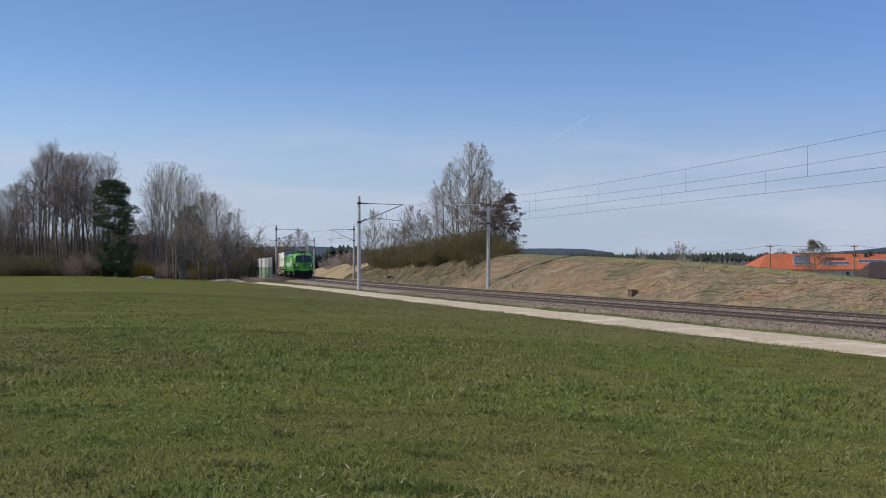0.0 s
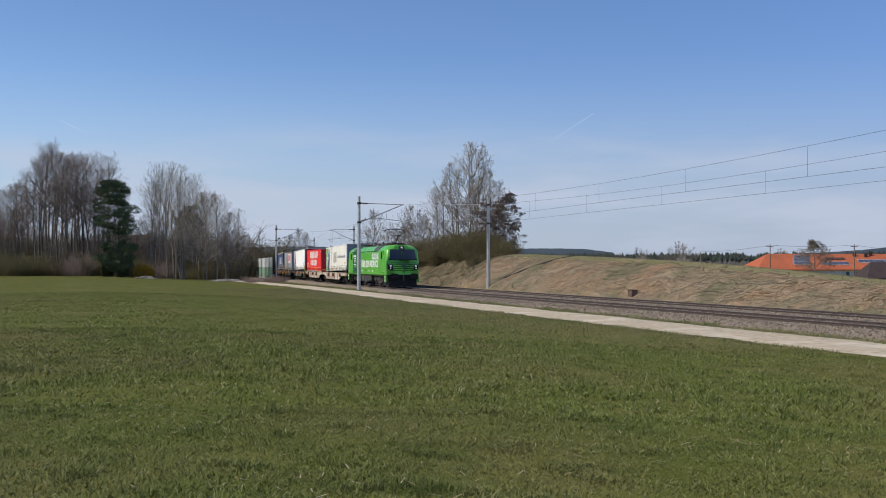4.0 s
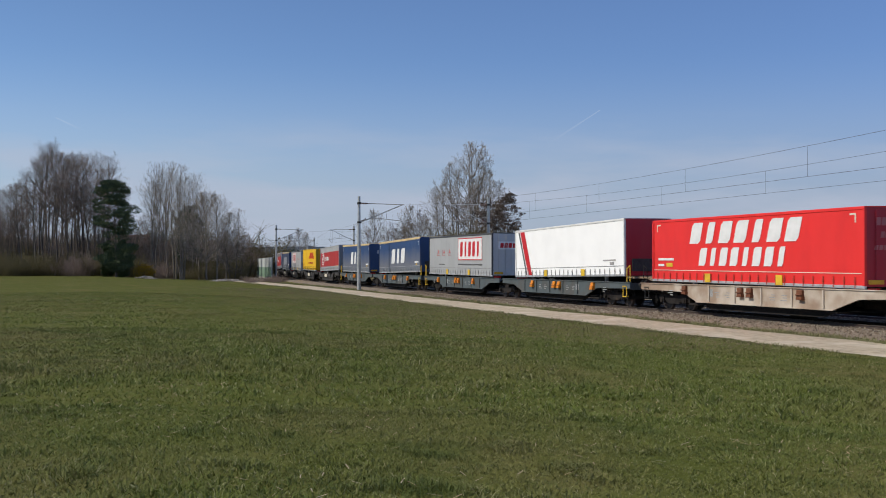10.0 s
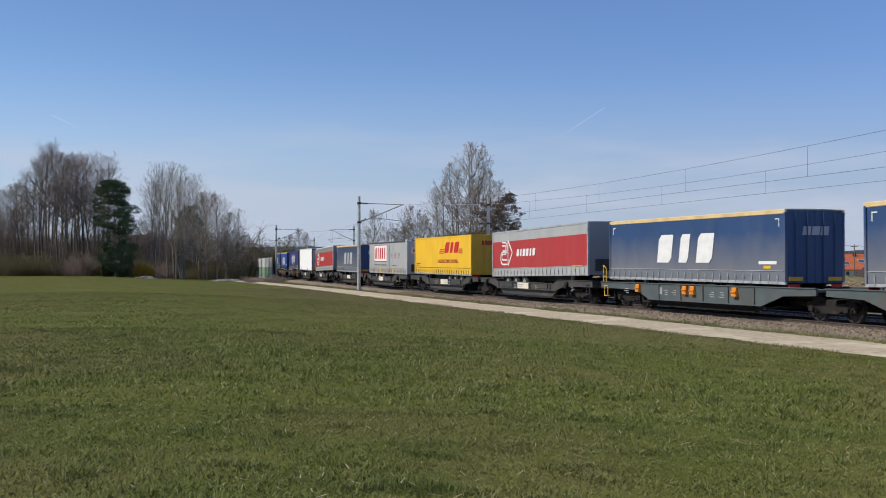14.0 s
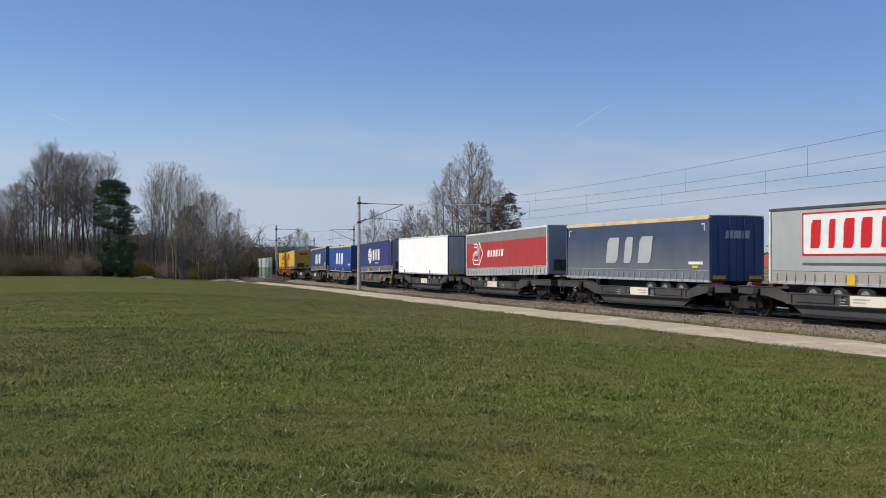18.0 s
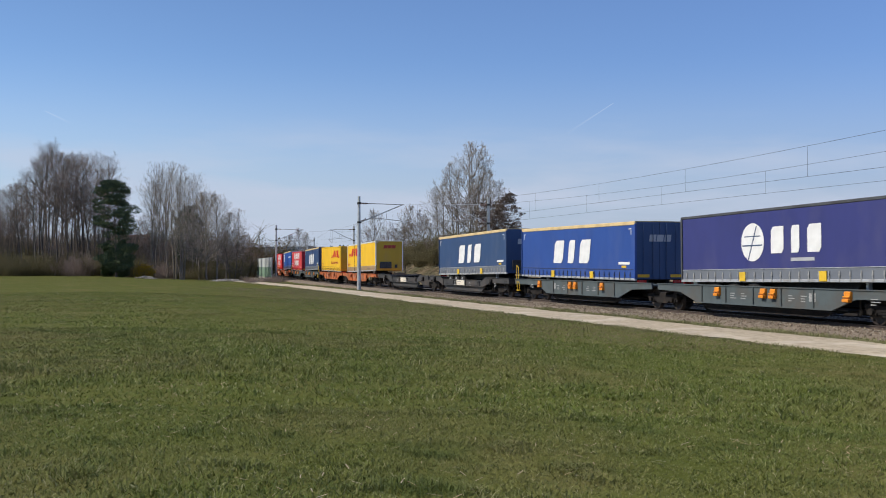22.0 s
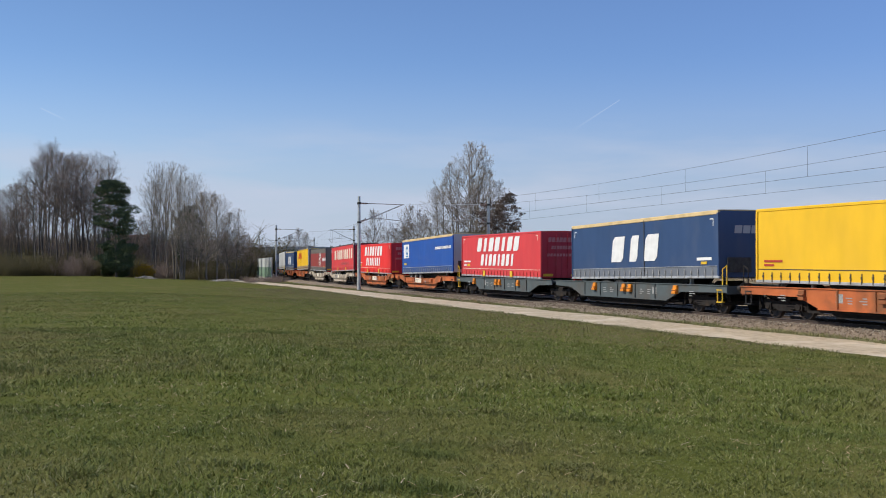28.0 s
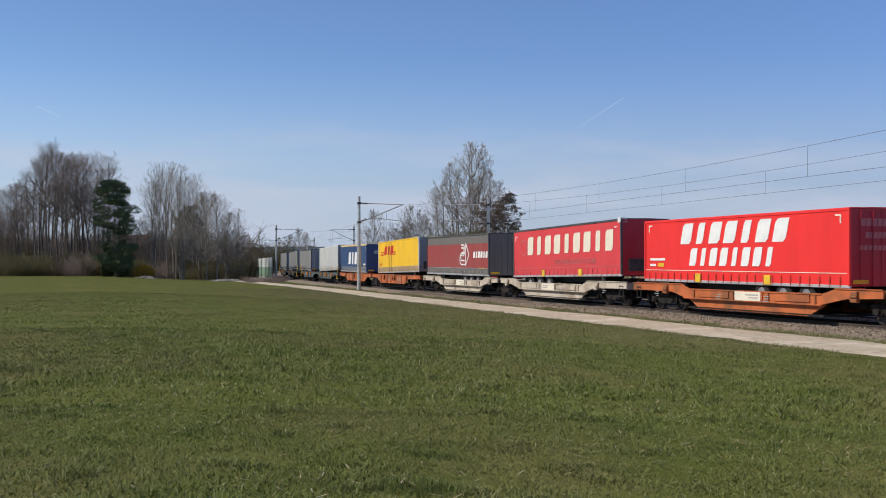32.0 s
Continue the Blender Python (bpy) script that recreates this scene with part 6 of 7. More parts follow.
for i in range(10):
    px = 264 + 80 * (i + rng.random()) / 10
    d = rng.uniform(150, 175)
    top = np.interp(px, [250, 262, 285, 305, 330, 360], [320, 292, 284, 300, 296, 330]) + rng.choice([0, 8, 22, 40])
    x, y = at_px(px, d)
    z = gz(x, y)
    plant(3, x, y, z, 1.96 + (469.7 - top) * d / 1861 - z, rng.uniform(0, 6.28), "pale grey bare tree at the edge of the wood")
for px, top, d, k in ((366, 346, 150, 4), (384, 349, 152, 4), (352, 352, 156, 4), (400, 380, 156, 4), (419, 374, 165, 3), (424, 410, 160, 6), (412, 404, 153, 6)):
    x, y = at_px(px, d)
    z = gz(x, y)
    plant(k, x, y, z, 1.96 + (469.7 - top) * d / 1861 - z, rng.uniform(0, 6.28), "rounded pale bare tree at the edge of the wood")
for i in range(46):
    px = -60 + 470 * (i + rng.random()) / 46
    d = rng.uniform(155, 190)
    x, y = at_px(px, d)
    plant(rng.choice([0, 6, 1]), x, y, gz(x, y), rng.uniform(5.5, 11.5), rng.uniform(0, 6.28), "thin bare sapling in the wood's understorey")
# trees on the cutting
for px, top, lat, k in ((838, 256, -17, 5), (806, 288, -18, 7), (868, 312, -19, 7), (782, 324, -16, 7), (852, 300, -20, 7), (820, 330, -15, 6), (758, 372, -17, 6), (722, 368, -17, 4), (705, 388, -19, 6), (740, 382, -18, 6), (664, 376, -20, 4), (655, 400, -17, 6), (690, 405, -16, 6), (886, 362, -20, 6)):
    x, y = beside(px, lat)
    z = gz(x, y)
    plant(k, x, y, z, 1.96 + (469.7 - top) * y / 1861 - z, rng.uniform(0, 6.28), "bare tree with pale branches on the cutting's edge")
for px, top, d, k in ((530, 408, 460, 4), (514, 418, 470, 4), (541, 416, 455, 4), (1205, 427, 210, 6), (1190, 436, 215, 6), (1136, 438, 230, 6), (1385, 440, 300, 6)):
    x, y = at_px(px, d)
    z = gz(x, y)
    plant(k, x, y, z, 1.96 + (469.7 - top) * d / 1861 - z, rng.uniform(0, 6.28), "distant bare tree against the sky")
# trees that kept withered leaves
for px, top, lat, n in ((884, 346, -15.5, 190), (866, 372, -15, 80), (720, 398, -18, 60), (900, 382, -16, 90)):
    x, y = beside(px, lat)
    z = gz(x, y)
    t = plant(6, x, y, z, 1.96 + (469.7 - top) * y / 1861 - z, rng.uniform(0, 6.28), "small tree with clinging brown withered leaves")
    spots = [p + Vector((rng.gauss(0, 0.2), rng.gauss(0, 0.2), rng.gauss(0, 0.09))) for p in rng.choices(KINDS[6][2], k=n) for _ in range(15)]
    tagged(part("foliage", leaf_mesh("foliage", spots, 0.12, M_DRYLEAF, rng), None, t), "brown withered leaves", kind="stuff")
x, y = at_px(1442, 130)
z = gz(x, y)
t = plant(4, x, y, z, 1.96 + (469.7 - 430) * 130 / 1861 - z, 1.0, "round grey-green budding fruit tree before the barn")
t.matrix_world = t.matrix_world @ Matrix.Diagonal((1.4, 1.4, 1, 1))
part("foliage", leaf_mesh("foliage", [p + Vector((rng.gauss(0, 0.1), rng.gauss(0, 0.1), rng.gauss(0, 0.1))) for p in rng.choices(KINDS[4][2], k=8000)], 0.09, M_GREYBUD, rng), None, t)


def conifer(h, label, m, seed):
    """A pine whose needles gather in uneven cushions at the ends of its limbs."""
    rg = random.Random(seed)
    trunk, arms, v, q = [], [], [], []
    t = limb(trunk, Vector((0, 0, -0.2)), Vector((0, 0, 1)), h, 0.19, 0.03, 12, rg, 0.03, 0.04)
    for i in range(112):
        u = 0.08 + 0.9 * (round((i + rg.random()) / 112 * 15) + rg.gauss(0, 0.42)) / 15
        if 0.33 < u < 0.45 and rg.random() < 0.7:
            continue
        u = min(max(u, 0.05), 0.985)
        j = min(int(u * 12), 11)
        p = t[j][0].lerp(t[j + 1][0], u * 12 - j)
        a = rg.uniform(0, 6.283)
        r = h * float(np.interp(u, [0, 0.2, 0.38, 0.46, 0.52, 0.75, 0.9, 1], [0.1, 0.19, 0.17, 0.15, 0.23, 0.22, 0.17, 0.05])) * rg.uniform(0.3, 1.0) * (1 + 0.35 * noise.noise((math.cos(a) * 1.3, math.sin(a) * 1.3, u * 6 + seed)))
        c = Vector((p.x + math.cos(a) * r, p.y + math.sin(a) * r, p.z + rg.uniform(-0.1, 0.35)))
        arms.append([(p, 0.05 * (1 - u) + 0.02), (p.lerp(c, 0.5) + Vector((0, 0, -0.12)), 0.03), (c, 0.012)])
        w, tall = h * rg.uniform(0.045, 0.085), h * rg.uniform(0.02, 0.045)
        for k in range(230):
            o3 = Vector((rg.gauss(0, 1), rg.gauss(0, 1), rg.gauss(0, 1))).normalized()
            o3 *= rg.uniform(0.5, 1.1)
            s = c + Vector((o3.x * w, o3.y * w, o3.z * tall))
            d = Vector((o3.x + rg.gauss(0, 0.4), o3.y + rg.gauss(0, 0.4), abs(o3.z) + rg.uniform(0, 0.6))).normalized() * rg.uniform(0.14, 0.3)
            e = d.orthogonal().normalized() * 0.05
            n = len(v)
            v += [s - e, s + e, s + d]
            q.append((n, n + 1, n + 2))
    th = thing("pine_tree", label, "tree", m=m)
    part("trunk", raw_mesh("trunk", tubes(Form(), trunk, 8), M_BARK), None, th)
    part("branches", raw_mesh("branches", tubes(Form(), arms, 4), M_BARK), None, th)
    part("needles", loose("needles", np.array(v), np.array(q), M_NEEDLE), None, th, "dense dark green needles")


for px, top, d, sd in ((206, 318, 146, 3), (333, 366, 186, 5), (190, 436, 150, 6), (218, 428, 149, 8)):
    x, y = at_px(px, d)
    z = gz(x, y)
    conifer(1.96 + (469.7 - top) * d / 1861 - z, "dark green pine among bare trees", Matrix.Translation((x, y, z)), sd)


def bush_mesh(seed, h, w, stems, tw, material, buds=0, bud_mat=None):
    rg = random.Random(seed)
    limbs, twigs, tips = [], [], []
    for i in range(stems):
        a, r = rg.uniform(0, 6.283), rg.random() ** 0.6
        p = Vector((math.cos(a) * r * w * 0.6, math.sin(a) * r * w * 0.6, -0.1))
        b = limb(limbs, p, Vector((math.cos(a) * 0.5 * r, math.sin(a) * 0.5 * r, 1.0)), h * rg.uniform(0.55, 1.05) * (1.1 - 0.4 * r), 0.03, 0.01, 5, rg, 0.0, 0.2)
        for k in range(tw):
            u = 0.12 + 0.88 * rg.random()
            j = min(int(u * 5), 4)
            q = b[j][0].lerp(b[j + 1][0], u * 5 - j)
            e = limb(twigs, q, Vector((rg.gauss(0, 0.7), rg.gauss(0, 0.7), rg.uniform(0.1, 1.0))), rg.uniform(0.3, 0.9) * h * 0.3, 0.011, 0.005, 2, rg, 0.05, 0.2)
            tips += [e[-1][0], e[1][0]]
    me = raw_mesh("stems", tubes(Form(), limbs, 4), material), raw_mesh("twigs", tubes(Form(), twigs, 3), material)
    lf = leaf_mesh("buds", [p + Vector((rg.gauss(0, 0.12), rg.gauss(0, 0.12), rg.gauss(0, 0.12))) for p in rg.choices(tips, k=buds)], 0.15 if bud_mat is M_YELLOWLEAF else 0.05, bud_mat, rg) if buds else None
    return (*me, lf)


BUSH = [bush_mesh(21, 4.0, 2.6, 60, 30, M_THICKET, 1300, M_BUD), bush_mesh(22, 4.0, 3.0, 50, 24, M_TWIG, 500, M_DRYLEAF), bush_mesh(23, 4.0, 2.4, 58, 30, M_THICKET, 1600, M_BUD), bush_mesh(24, 2.0, 1.6, 30, 20, M_TWIGPALE), bush_mesh(25, 2.5, 1.6, 30, 22, M_TWIG, 2600, M_YELLOWLEAF)]
BUSH_H = [4, 4, 4, 2, 2.5]


def bush(k, x, y, h, label, wide=1.0):
    z = gz(x, y)
    s = h / BUSH_H[k]
    b = thing("bush", label, "bush", "bushes")
    b.matrix_world = Matrix.Translation((x, y, z)) @ Matrix.Rotation(rng.uniform(0, 6.28), 4, "Z") @ Matrix.Diagonal((s * wide, s * wide, s, 1))
    part("stemwork", BUSH[k][0], None, b)
    part("brushwood", BUSH[k][1], None, b)
    if BUSH[k][2]:
        tagged(part("budding_growth", BUSH[k][2], None, b), kind="stuff")


for i in range(64):
    px = -70 + 490 * (i + rng.random()) / 64
    d = rng.uniform(152, 172)
    x, y = at_px(px, d)
    bush(rng.choice([0, 0, 1, 2]), x, y, rng.uniform(2.0, 4.4), "dense olive-brown budding thicket at the wood's edge", 1.3)
for i in range(60):
    px = -90 + 530 * (i + rng.random()) / 60
    x, y = at_px(px, rng.uniform(190, 215))
    bush(rng.choice([0, 1, 1, 2]), x, y, rng.uniform(5.5, 10.0), "dense brown leafless thicket inside the wood", 1.5)
for i in range(78):
    px = 642 + 262 * (i + rng.random()) / 78
    x, y = beside(px, rng.uniform(-18, -10.2 if px < 850 else -12.0))
    bush(rng.choice([0, 0, 2, 2, 1]), x, y, rng.uniform(1.7, 4.0) * (0.55 if px > 870 else 1), "olive-brown budding shrub on the cutting slope", 1.1)
for i in range(26):
    px = 566 + 75 * (i + rng.random()) / 26
    x, y = beside(px, rng.uniform(-19, -9.5))
    bush(rng.choice([1, 0, 3]), x, y, rng.uniform(1.5, 3.6), "brown leafless shrub on the cutting slope", 1.1)
for i in range(16):
    px = 436 + 62 * (i + rng.random()) / 16
    x, y = at_px(px, rng.uniform(128, 142))
    bush(rng.choice([1, 1, 3]), x, y, rng.uniform(0.5, 1.1), "low dry brown scrub beside the railway", 1.8)
for px, d, k, h in ((254, 149, 4, 2.0), (258, 150, 4, 1.6), (1210, 74, 3, 0.8), (1136, 80, 3, 0.7)):
    x, y = at_px(px, d)
    bush(k, x, y, h, "yellow blossoming bush at the wood's edge" if k == 4 else "small pale leafless shrub on the slope")


# ---------------------------------------------------------------- grass and stones
def blades(name, x, y, z, h, w, lean, material, label, category, seed):
    """Single blades, each a bent strip of three faces, at the given places."""
    rg = np.random.default_rng(seed + 1000)
    n = len(x)
    a = rg.uniform(0, 2 * np.pi, n)
    tilt = rg.uniform(0, lean, n) * h
    ax = rg.uniform(0, 2 * np.pi, n)
    dx, dy = np.cos(a) * w / 2, np.sin(a) * w / 2
    lx, ly = np.cos(ax) * tilt, np.sin(ax) * tilt
    v = np.zeros((n, 5, 3))
    v[:, 0] = np.stack([x - dx, y - dy, z], 1)
    v[:, 1] = np.stack([x + dx, y + dy, z], 1)
    v[:, 2] = np.stack([x + dx * 0.8 + lx * 0.45, y + dy * 0.8 + ly * 0.45, z + h * 0.6], 1)
    v[:, 3] = np.stack([x - dx * 0.8 + lx * 0.45, y - dy * 0.8 + ly * 0.45, z + h * 0.6], 1)
    v[:, 4] = np.stack([x + lx, y + ly, z + h * (1 - 0.25 * np.minimum(1, tilt / np.maximum(h, 1e-3)))], 1)
    o = np.arange(n)[:, None] * 5
    f = np.concatenate([o + [0, 1, 2], o + [0, 2, 3], o + [3, 2, 4]])
    return solid(name, loose(name, v.reshape(-1, 3), f, material), None, label, category, kind="stuff")


def near_field(n, d0, d1, seed):
    """Places in the wedge of field before the eye, between two distances."""
    rg = np.random.default_rng(seed)
    d = np.sqrt(rg.uniform(d0 ** 2, d1 ** 2, n))
    x = d * rg.uniform(-0.46, 0.46, n)
    s, lat = s_lat(x, d)
    ok = lat > path_lat(s) + 1.7
    return x[ok], d[ok]


def clumped(x, y, scale):
    """Slow noise over the field, for clumps of growth."""
    return np.array([noise.noise((a * scale, b * scale, 7.0)) for a, b in zip(x, y)])


M_BLADE = island_mat("grass_blades", [(0.098, 0.125, 0.019), (0.138, 0.167, 0.027), (0.114, 0.143, 0.021), (0.175, 0.189, 0.049), (0.083, 0.104, 0.016), (0.133, 0.157, 0.027), (0.360, 0.350, 0.191)], 0.68, (0.2, 0.165, 0.065), 0.16, (0.062, 0.095, 0.014), 1.3)
M_STRAW = island_mat("straw", [(0.4, 0.315, 0.22), (0.3, 0.245, 0.17), (0.5, 0.41, 0.3), (0.25, 0.215, 0.14), (0.44, 0.3, 0.19), (0.36, 0.28, 0.19)], 0.85, (0.225, 0.215, 0.125), 0.3, (0.52, 0.335, 0.2), 0.33)
M_BROWNSTRAW = island_mat("brown_straw", [(0.23, 0.175, 0.115), (0.165, 0.13, 0.085), (0.32, 0.25, 0.165), (0.14, 0.14, 0.07), (0.25, 0.18, 0.11)], 0.85, (0.13, 0.125, 0.07), 0.25)
M_FOX = island_mat("fox_red_straw", [(0.52, 0.33, 0.19), (0.42, 0.26, 0.15), (0.58, 0.42, 0.28), (0.46, 0.3, 0.18)], 0.85)
M_CREST = island_mat("crest_grass", [(0.2, 0.19, 0.095), (0.25, 0.22, 0.13), (0.165, 0.165, 0.075), (0.36, 0.3, 0.2)], 0.8, (0.3, 0.245, 0.155), 0.3)
M_VERGE = island_mat("verge_grass", [(0.14, 0.155, 0.05), (0.27, 0.25, 0.12), (0.11, 0.13, 0.04), (0.36, 0.3, 0.18)], 0.8, (0.13, 0.14, 0.055), 0.7)
M_STONE = island_mat("ballast_stones", [(0.25, 0.2, 0.145), (0.14, 0.105, 0.078), (0.33, 0.275, 0.21), (0.19, 0.14, 0.1), (0.1, 0.078, 0.06), (0.42, 0.36, 0.28)], 0.9)
for n, d0, d1, hh, ww, seed in ((150000, 5.5, 12, 0.042, 0.006, 1), (180000, 11.5, 27, 0.043, 0.01, 2), (190000, 19, 62, 0.032, 0.022, 3), (120000, 60, 150, 0.026, 0.035, 4)):
    x, y = near_field(n, d0, d1, seed)
    rg = np.random.default_rng(seed + 50)
    c = clumped(x, y, 1.3 if d1 < 30 else 0.7)
    broad = clumped(x, y, 0.16)
    h = hh * rg.uniform(0.4, 1.3, len(x)) * (1 + 0.9 * np.clip(c, -0.5, 1)) * (1 + 0.7 * np.clip(broad, -0.6, 0.8))
    tuft = clumped(x, y, 2.3)
    h *= 1 + (1.1 if d1 < 30 else 0.4) * np.clip((tuft - 0.2) / 0.2, 0, 1)
    z = ground_z(x, y) - 0.004
    blades("meadow_blades", x, y, z, h, ww * rg.uniform(0.7, 1.5, len(x)), 2.4, M_BLADE, "short tufted meadow grass with dry stems", "grass", seed)


def along(n, s0, s1, l0, l1, seed):
    rg = np.random.default_rng(seed)
    s, lat = rg.uniform(s0, s1, n), rg.uniform(l0, l1, n)
    x, y, _ = line(s, lat)
    return x, y, s, lat


def matted(name, n, s0, s1, l0, l1, length, width, spread, material, label, seed, spots=None):
    """Long stems pressed flat, combed down the slope, each an arched strip that hugs the humps."""
    x, y, s = spots or along(n, s0, s1, l0, l1, seed)[:3]
    n = len(x)
    rg = np.random.default_rng(seed + 1)
    h = np.interp(s, S, HEAD)
    a = h - np.pi / 2 + rg.normal(0, spread, n) + 0.5 * np.array([noise.noise((p * 0.5, q * 0.5, 9)) for p, q in zip(x, y)])
    L, w = rg.uniform(*length, n), rg.uniform(*width, n)
    dx, dy = np.cos(a), np.sin(a)
    px_, py_ = -dy * w / 2, dx * w / 2
    v = np.zeros((n, 6, 3))
    arch = rg.uniform(0.004, 0.04, n)
    for k, (u, up, wd) in enumerate(((-0.5, -0.02, 0.7), (0.0, 1.0, 1.0), (0.5, 0.0, 0.3))):
        cx, cy = x + dx * L * u, y + dy * L * u
        z = bank_top(cx, cy) + (arch * up if up > 0 else up + 0.012)
        v[:, 2 * k] = np.stack([cx - px_ * wd, cy - py_ * wd, z], 1)
        v[:, 2 * k + 1] = np.stack([cx + px_ * wd, cy + py_ * wd, z + rg.uniform(-0.012, 0.012, n)], 1)
    o = np.arange(n)[:, None] * 6
    solid(name, loose(name, v.reshape(-1, 3), np.concatenate([o + [0, 1, 3, 2], o + [2, 3, 5, 4]]), material), None, label, "grass", kind="stuff")


matted("dry_grass", 140000, -64, 13, -12.3, -7.3, (0.14, 0.42), (0.012, 0.034), 0.75, M_STRAW, "flattened straw-coloured grass on the cutting", 11)
matted("dry_grass", 60000, -130, -62, -13.2, -7.3, (0.2, 0.6), (0.03, 0.07), 0.7, M_BROWNSTRAW, "flattened brown and green grass under the shrubs", 15)
x, y, s, lat = along(70000, -64, 12, -12.2, -7.8, 35)
keep = np.array([noise.noise((a * 0.22, b * 0.22, 57.0)) + 0.35 * noise.noise((a * 0.9, b * 0.9, 5.0)) for a, b in zip(x, y)]) > 0.12
matted("bleached_grass", 0, 0, 0, 0, 0, (0.14, 0.4), (0.012, 0.034), 0.75, M_FOX, "fox-red bleached grass in patches on the cutting", 36, (x[keep], y[keep], s[keep]))
x, y, s, lat = along(60000, -70, 13, -16.5, -11.9, 17)
rg = np.random.default_rng(18)
blades("crest_grass", x, y, np.where(lat > -14.1, bank_top(x, y), ground_z(x, y) + 0.02) - 0.02, rg.uniform(0.03, 0.09, len(x)), rg.uniform(0.02, 0.05, len(x)), 2.2, M_CREST, "green meadow grass along the cutting's crest", "grass", 19)
x, y, s, lat = along(9000, -120, 13, -12.6, -7.3, 27)
keep = np.array([noise.noise((a * 0.3, b * 0.3, 31.0)) for a, b in zip(x, y)]) > 0.02
x, y = x[keep], y[keep]
rg = np.random.default_rng(28)
blades("green_tufts", x, y, bank_top(x, y) - 0.02, rg.uniform(0.05, 0.16, len(x)), rg.uniform(0.02, 0.045, len(x)), 1.8, M_VERGE, "green tufts between the flattened dry grass", "grass", 29)
x, y, s, lat = along(64000, -110, 12, 2.7, 4.4, 21)
keep = np.array([noise.noise((a * 0.35, b * 0.35, 3.0)) for a, b in zip(x, y)]) + (lat - 3.3) * 0.5 > -0.12
x, y, lat, s = x[keep], y[keep], lat[keep], s[keep]
off = lat + (path_lat(s) - 5.7) * 0.9
x, y, _ = line(s, off)
rg = np.random.default_rng(22)
blades("verge_grass", x, y, ground_z(x, y) - 0.02, rg.uniform(0.05, 0.2, len(x)) * (0.6 + 0.8 * np.clip(0.5 + clumped(x, y, 0.8), 0, 1)), rg.uniform(0.012, 0.032, len(x)), 1.8, M_VERGE, "rough green and dry verge grass by the track", "grass", 23)
for n, l0, l1, edge, seed in ((30000, 6.5, 7.9, 7.15, 31), (22000, 3.7, 4.9, 4.25, 37)):
    x, y, s, lat = along(n, -110, 12, l0, l1, seed)
    fray = np.array([noise.noise((q * 0.22, seed, 0)) + 0.6 * noise.noise((q * 0.9, seed, 2)) for q in s])
    keep = (lat > edge + 0.55 * fray) if edge > 5 else (lat < edge + 0.55 * fray)
    s, lat = s[keep], lat[keep]
    x, y, _ = line(s, lat + path_lat(s) - 5.7)
    rg = np.random.default_rng(seed + 2)
    blades("path_edge_grass", x, y, np.maximum(ground_z(x, y), -0.2) - 0.01, rg.uniform(0.02, 0.085, len(x)), rg.uniform(0.012, 0.028, len(x)), 1.9, M_VERGE, "short ragged grass fringe along the farm track", "grass", seed + 2)

x, y, s, lat = along(110000, -60, 12, 7.4, 20, 51)
keep = np.random.default_rng(52).random(len(x)) < np.clip(1.05 - (lat - 7.4) / 10, 0.03, 1)
x, y = x[keep], y[keep]
blades("dry_stems", x, y, ground_z(x, y) - 0.005, np.random.default_rng(53).uniform(0.02, 0.06, len(x)), np.random.default_rng(54).uniform(0.01, 0.022, len(x)), 2.0, M_BROWNSTRAW, "dry trodden grass beside the farm track", "grass", 55)

# dry stalks lying in the meadow
x, y = near_field(15000, 5.5, 40, 61)
rg = np.random.default_rng(62)
keep = clumped(x, y, 0.45) + rg.uniform(-0.3, 0.3, len(x)) > 0.12
x, y = x[keep], y[keep]
n = len(x)
a, L = rg.uniform(0, 6.283, n), rg.uniform(0.03, 0.11, n)
dx, dy, w, z = np.cos(a) * L / 2, np.sin(a) * L / 2, rg.uniform(0.002, 0.005, n), ground_z(x, y) + rg.uniform(0.012, 0.045, n)
v = np.stack([np.stack([x + s1 * dx - s2 * np.sin(a) * w, y + s1 * dy + s2 * np.cos(a) * w, z + s1 * 0.008], 1) for s1, s2 in ((-1, -1), (1, -1), (1, 1), (-1, 1))], 1)
solid("dry_stalks", loose("dry_stalks", v.reshape(-1, 3), np.arange(n * 4).reshape(n, 4), M_STRAW), None, "pale dry stalks lying in the meadow", "grass", kind="stuff")

# ballast stones that can be told apart
x, y, s, lat = along(34000, -46, 10, -7.0, 3.5, 41)
rg = np.random.default_rng(42)
keep = np.abs(np.abs(lat) - 0.7535) > 0.11
x, y, lat = x[keep], y[keep], lat[keep]
zt = np.interp(lat, BED_LAT, BED_Z)
n = len(x)
unit = np.array([(1, 0, 0), (-1, 0, 0), (0, 1, 0), (0, -1, 0), (0, 0, 1), (0, 0, -1)], float)
v = unit[None] * rg.uniform(0.6, 1.4, (n, 6, 1)) * rg.uniform(0.016, 0.048, (n, 1, 1)) + rg.normal(0, 0.008, (n, 6, 3)) + np.stack([x, y, zt + 0.01], 1)[:, None]
f = np.array([(0, 2, 4), (2, 1, 4), (1, 3, 4), (3, 0, 4), (2, 0, 5), (1, 2, 5), (3, 1, 5), (0, 3, 5)])
sm = loose("ballast_stones", v.reshape(-1, 3), (np.arange(n)[:, None, None] * 6 + f[None]).reshape(-1, 3), M_STONE)
sm.shade_flat()
solid("ballast_stones", sm, None, "loose crushed ballast stones", "ballast", kind="stuff")


# ---------------------------------------------------------------- far woods and hills
M_FARWOOD = island_mat("far_forest", [(0.018, 0.028, 0.022), (0.03, 0.04, 0.03), (0.05, 0.05, 0.04)], 0.95)
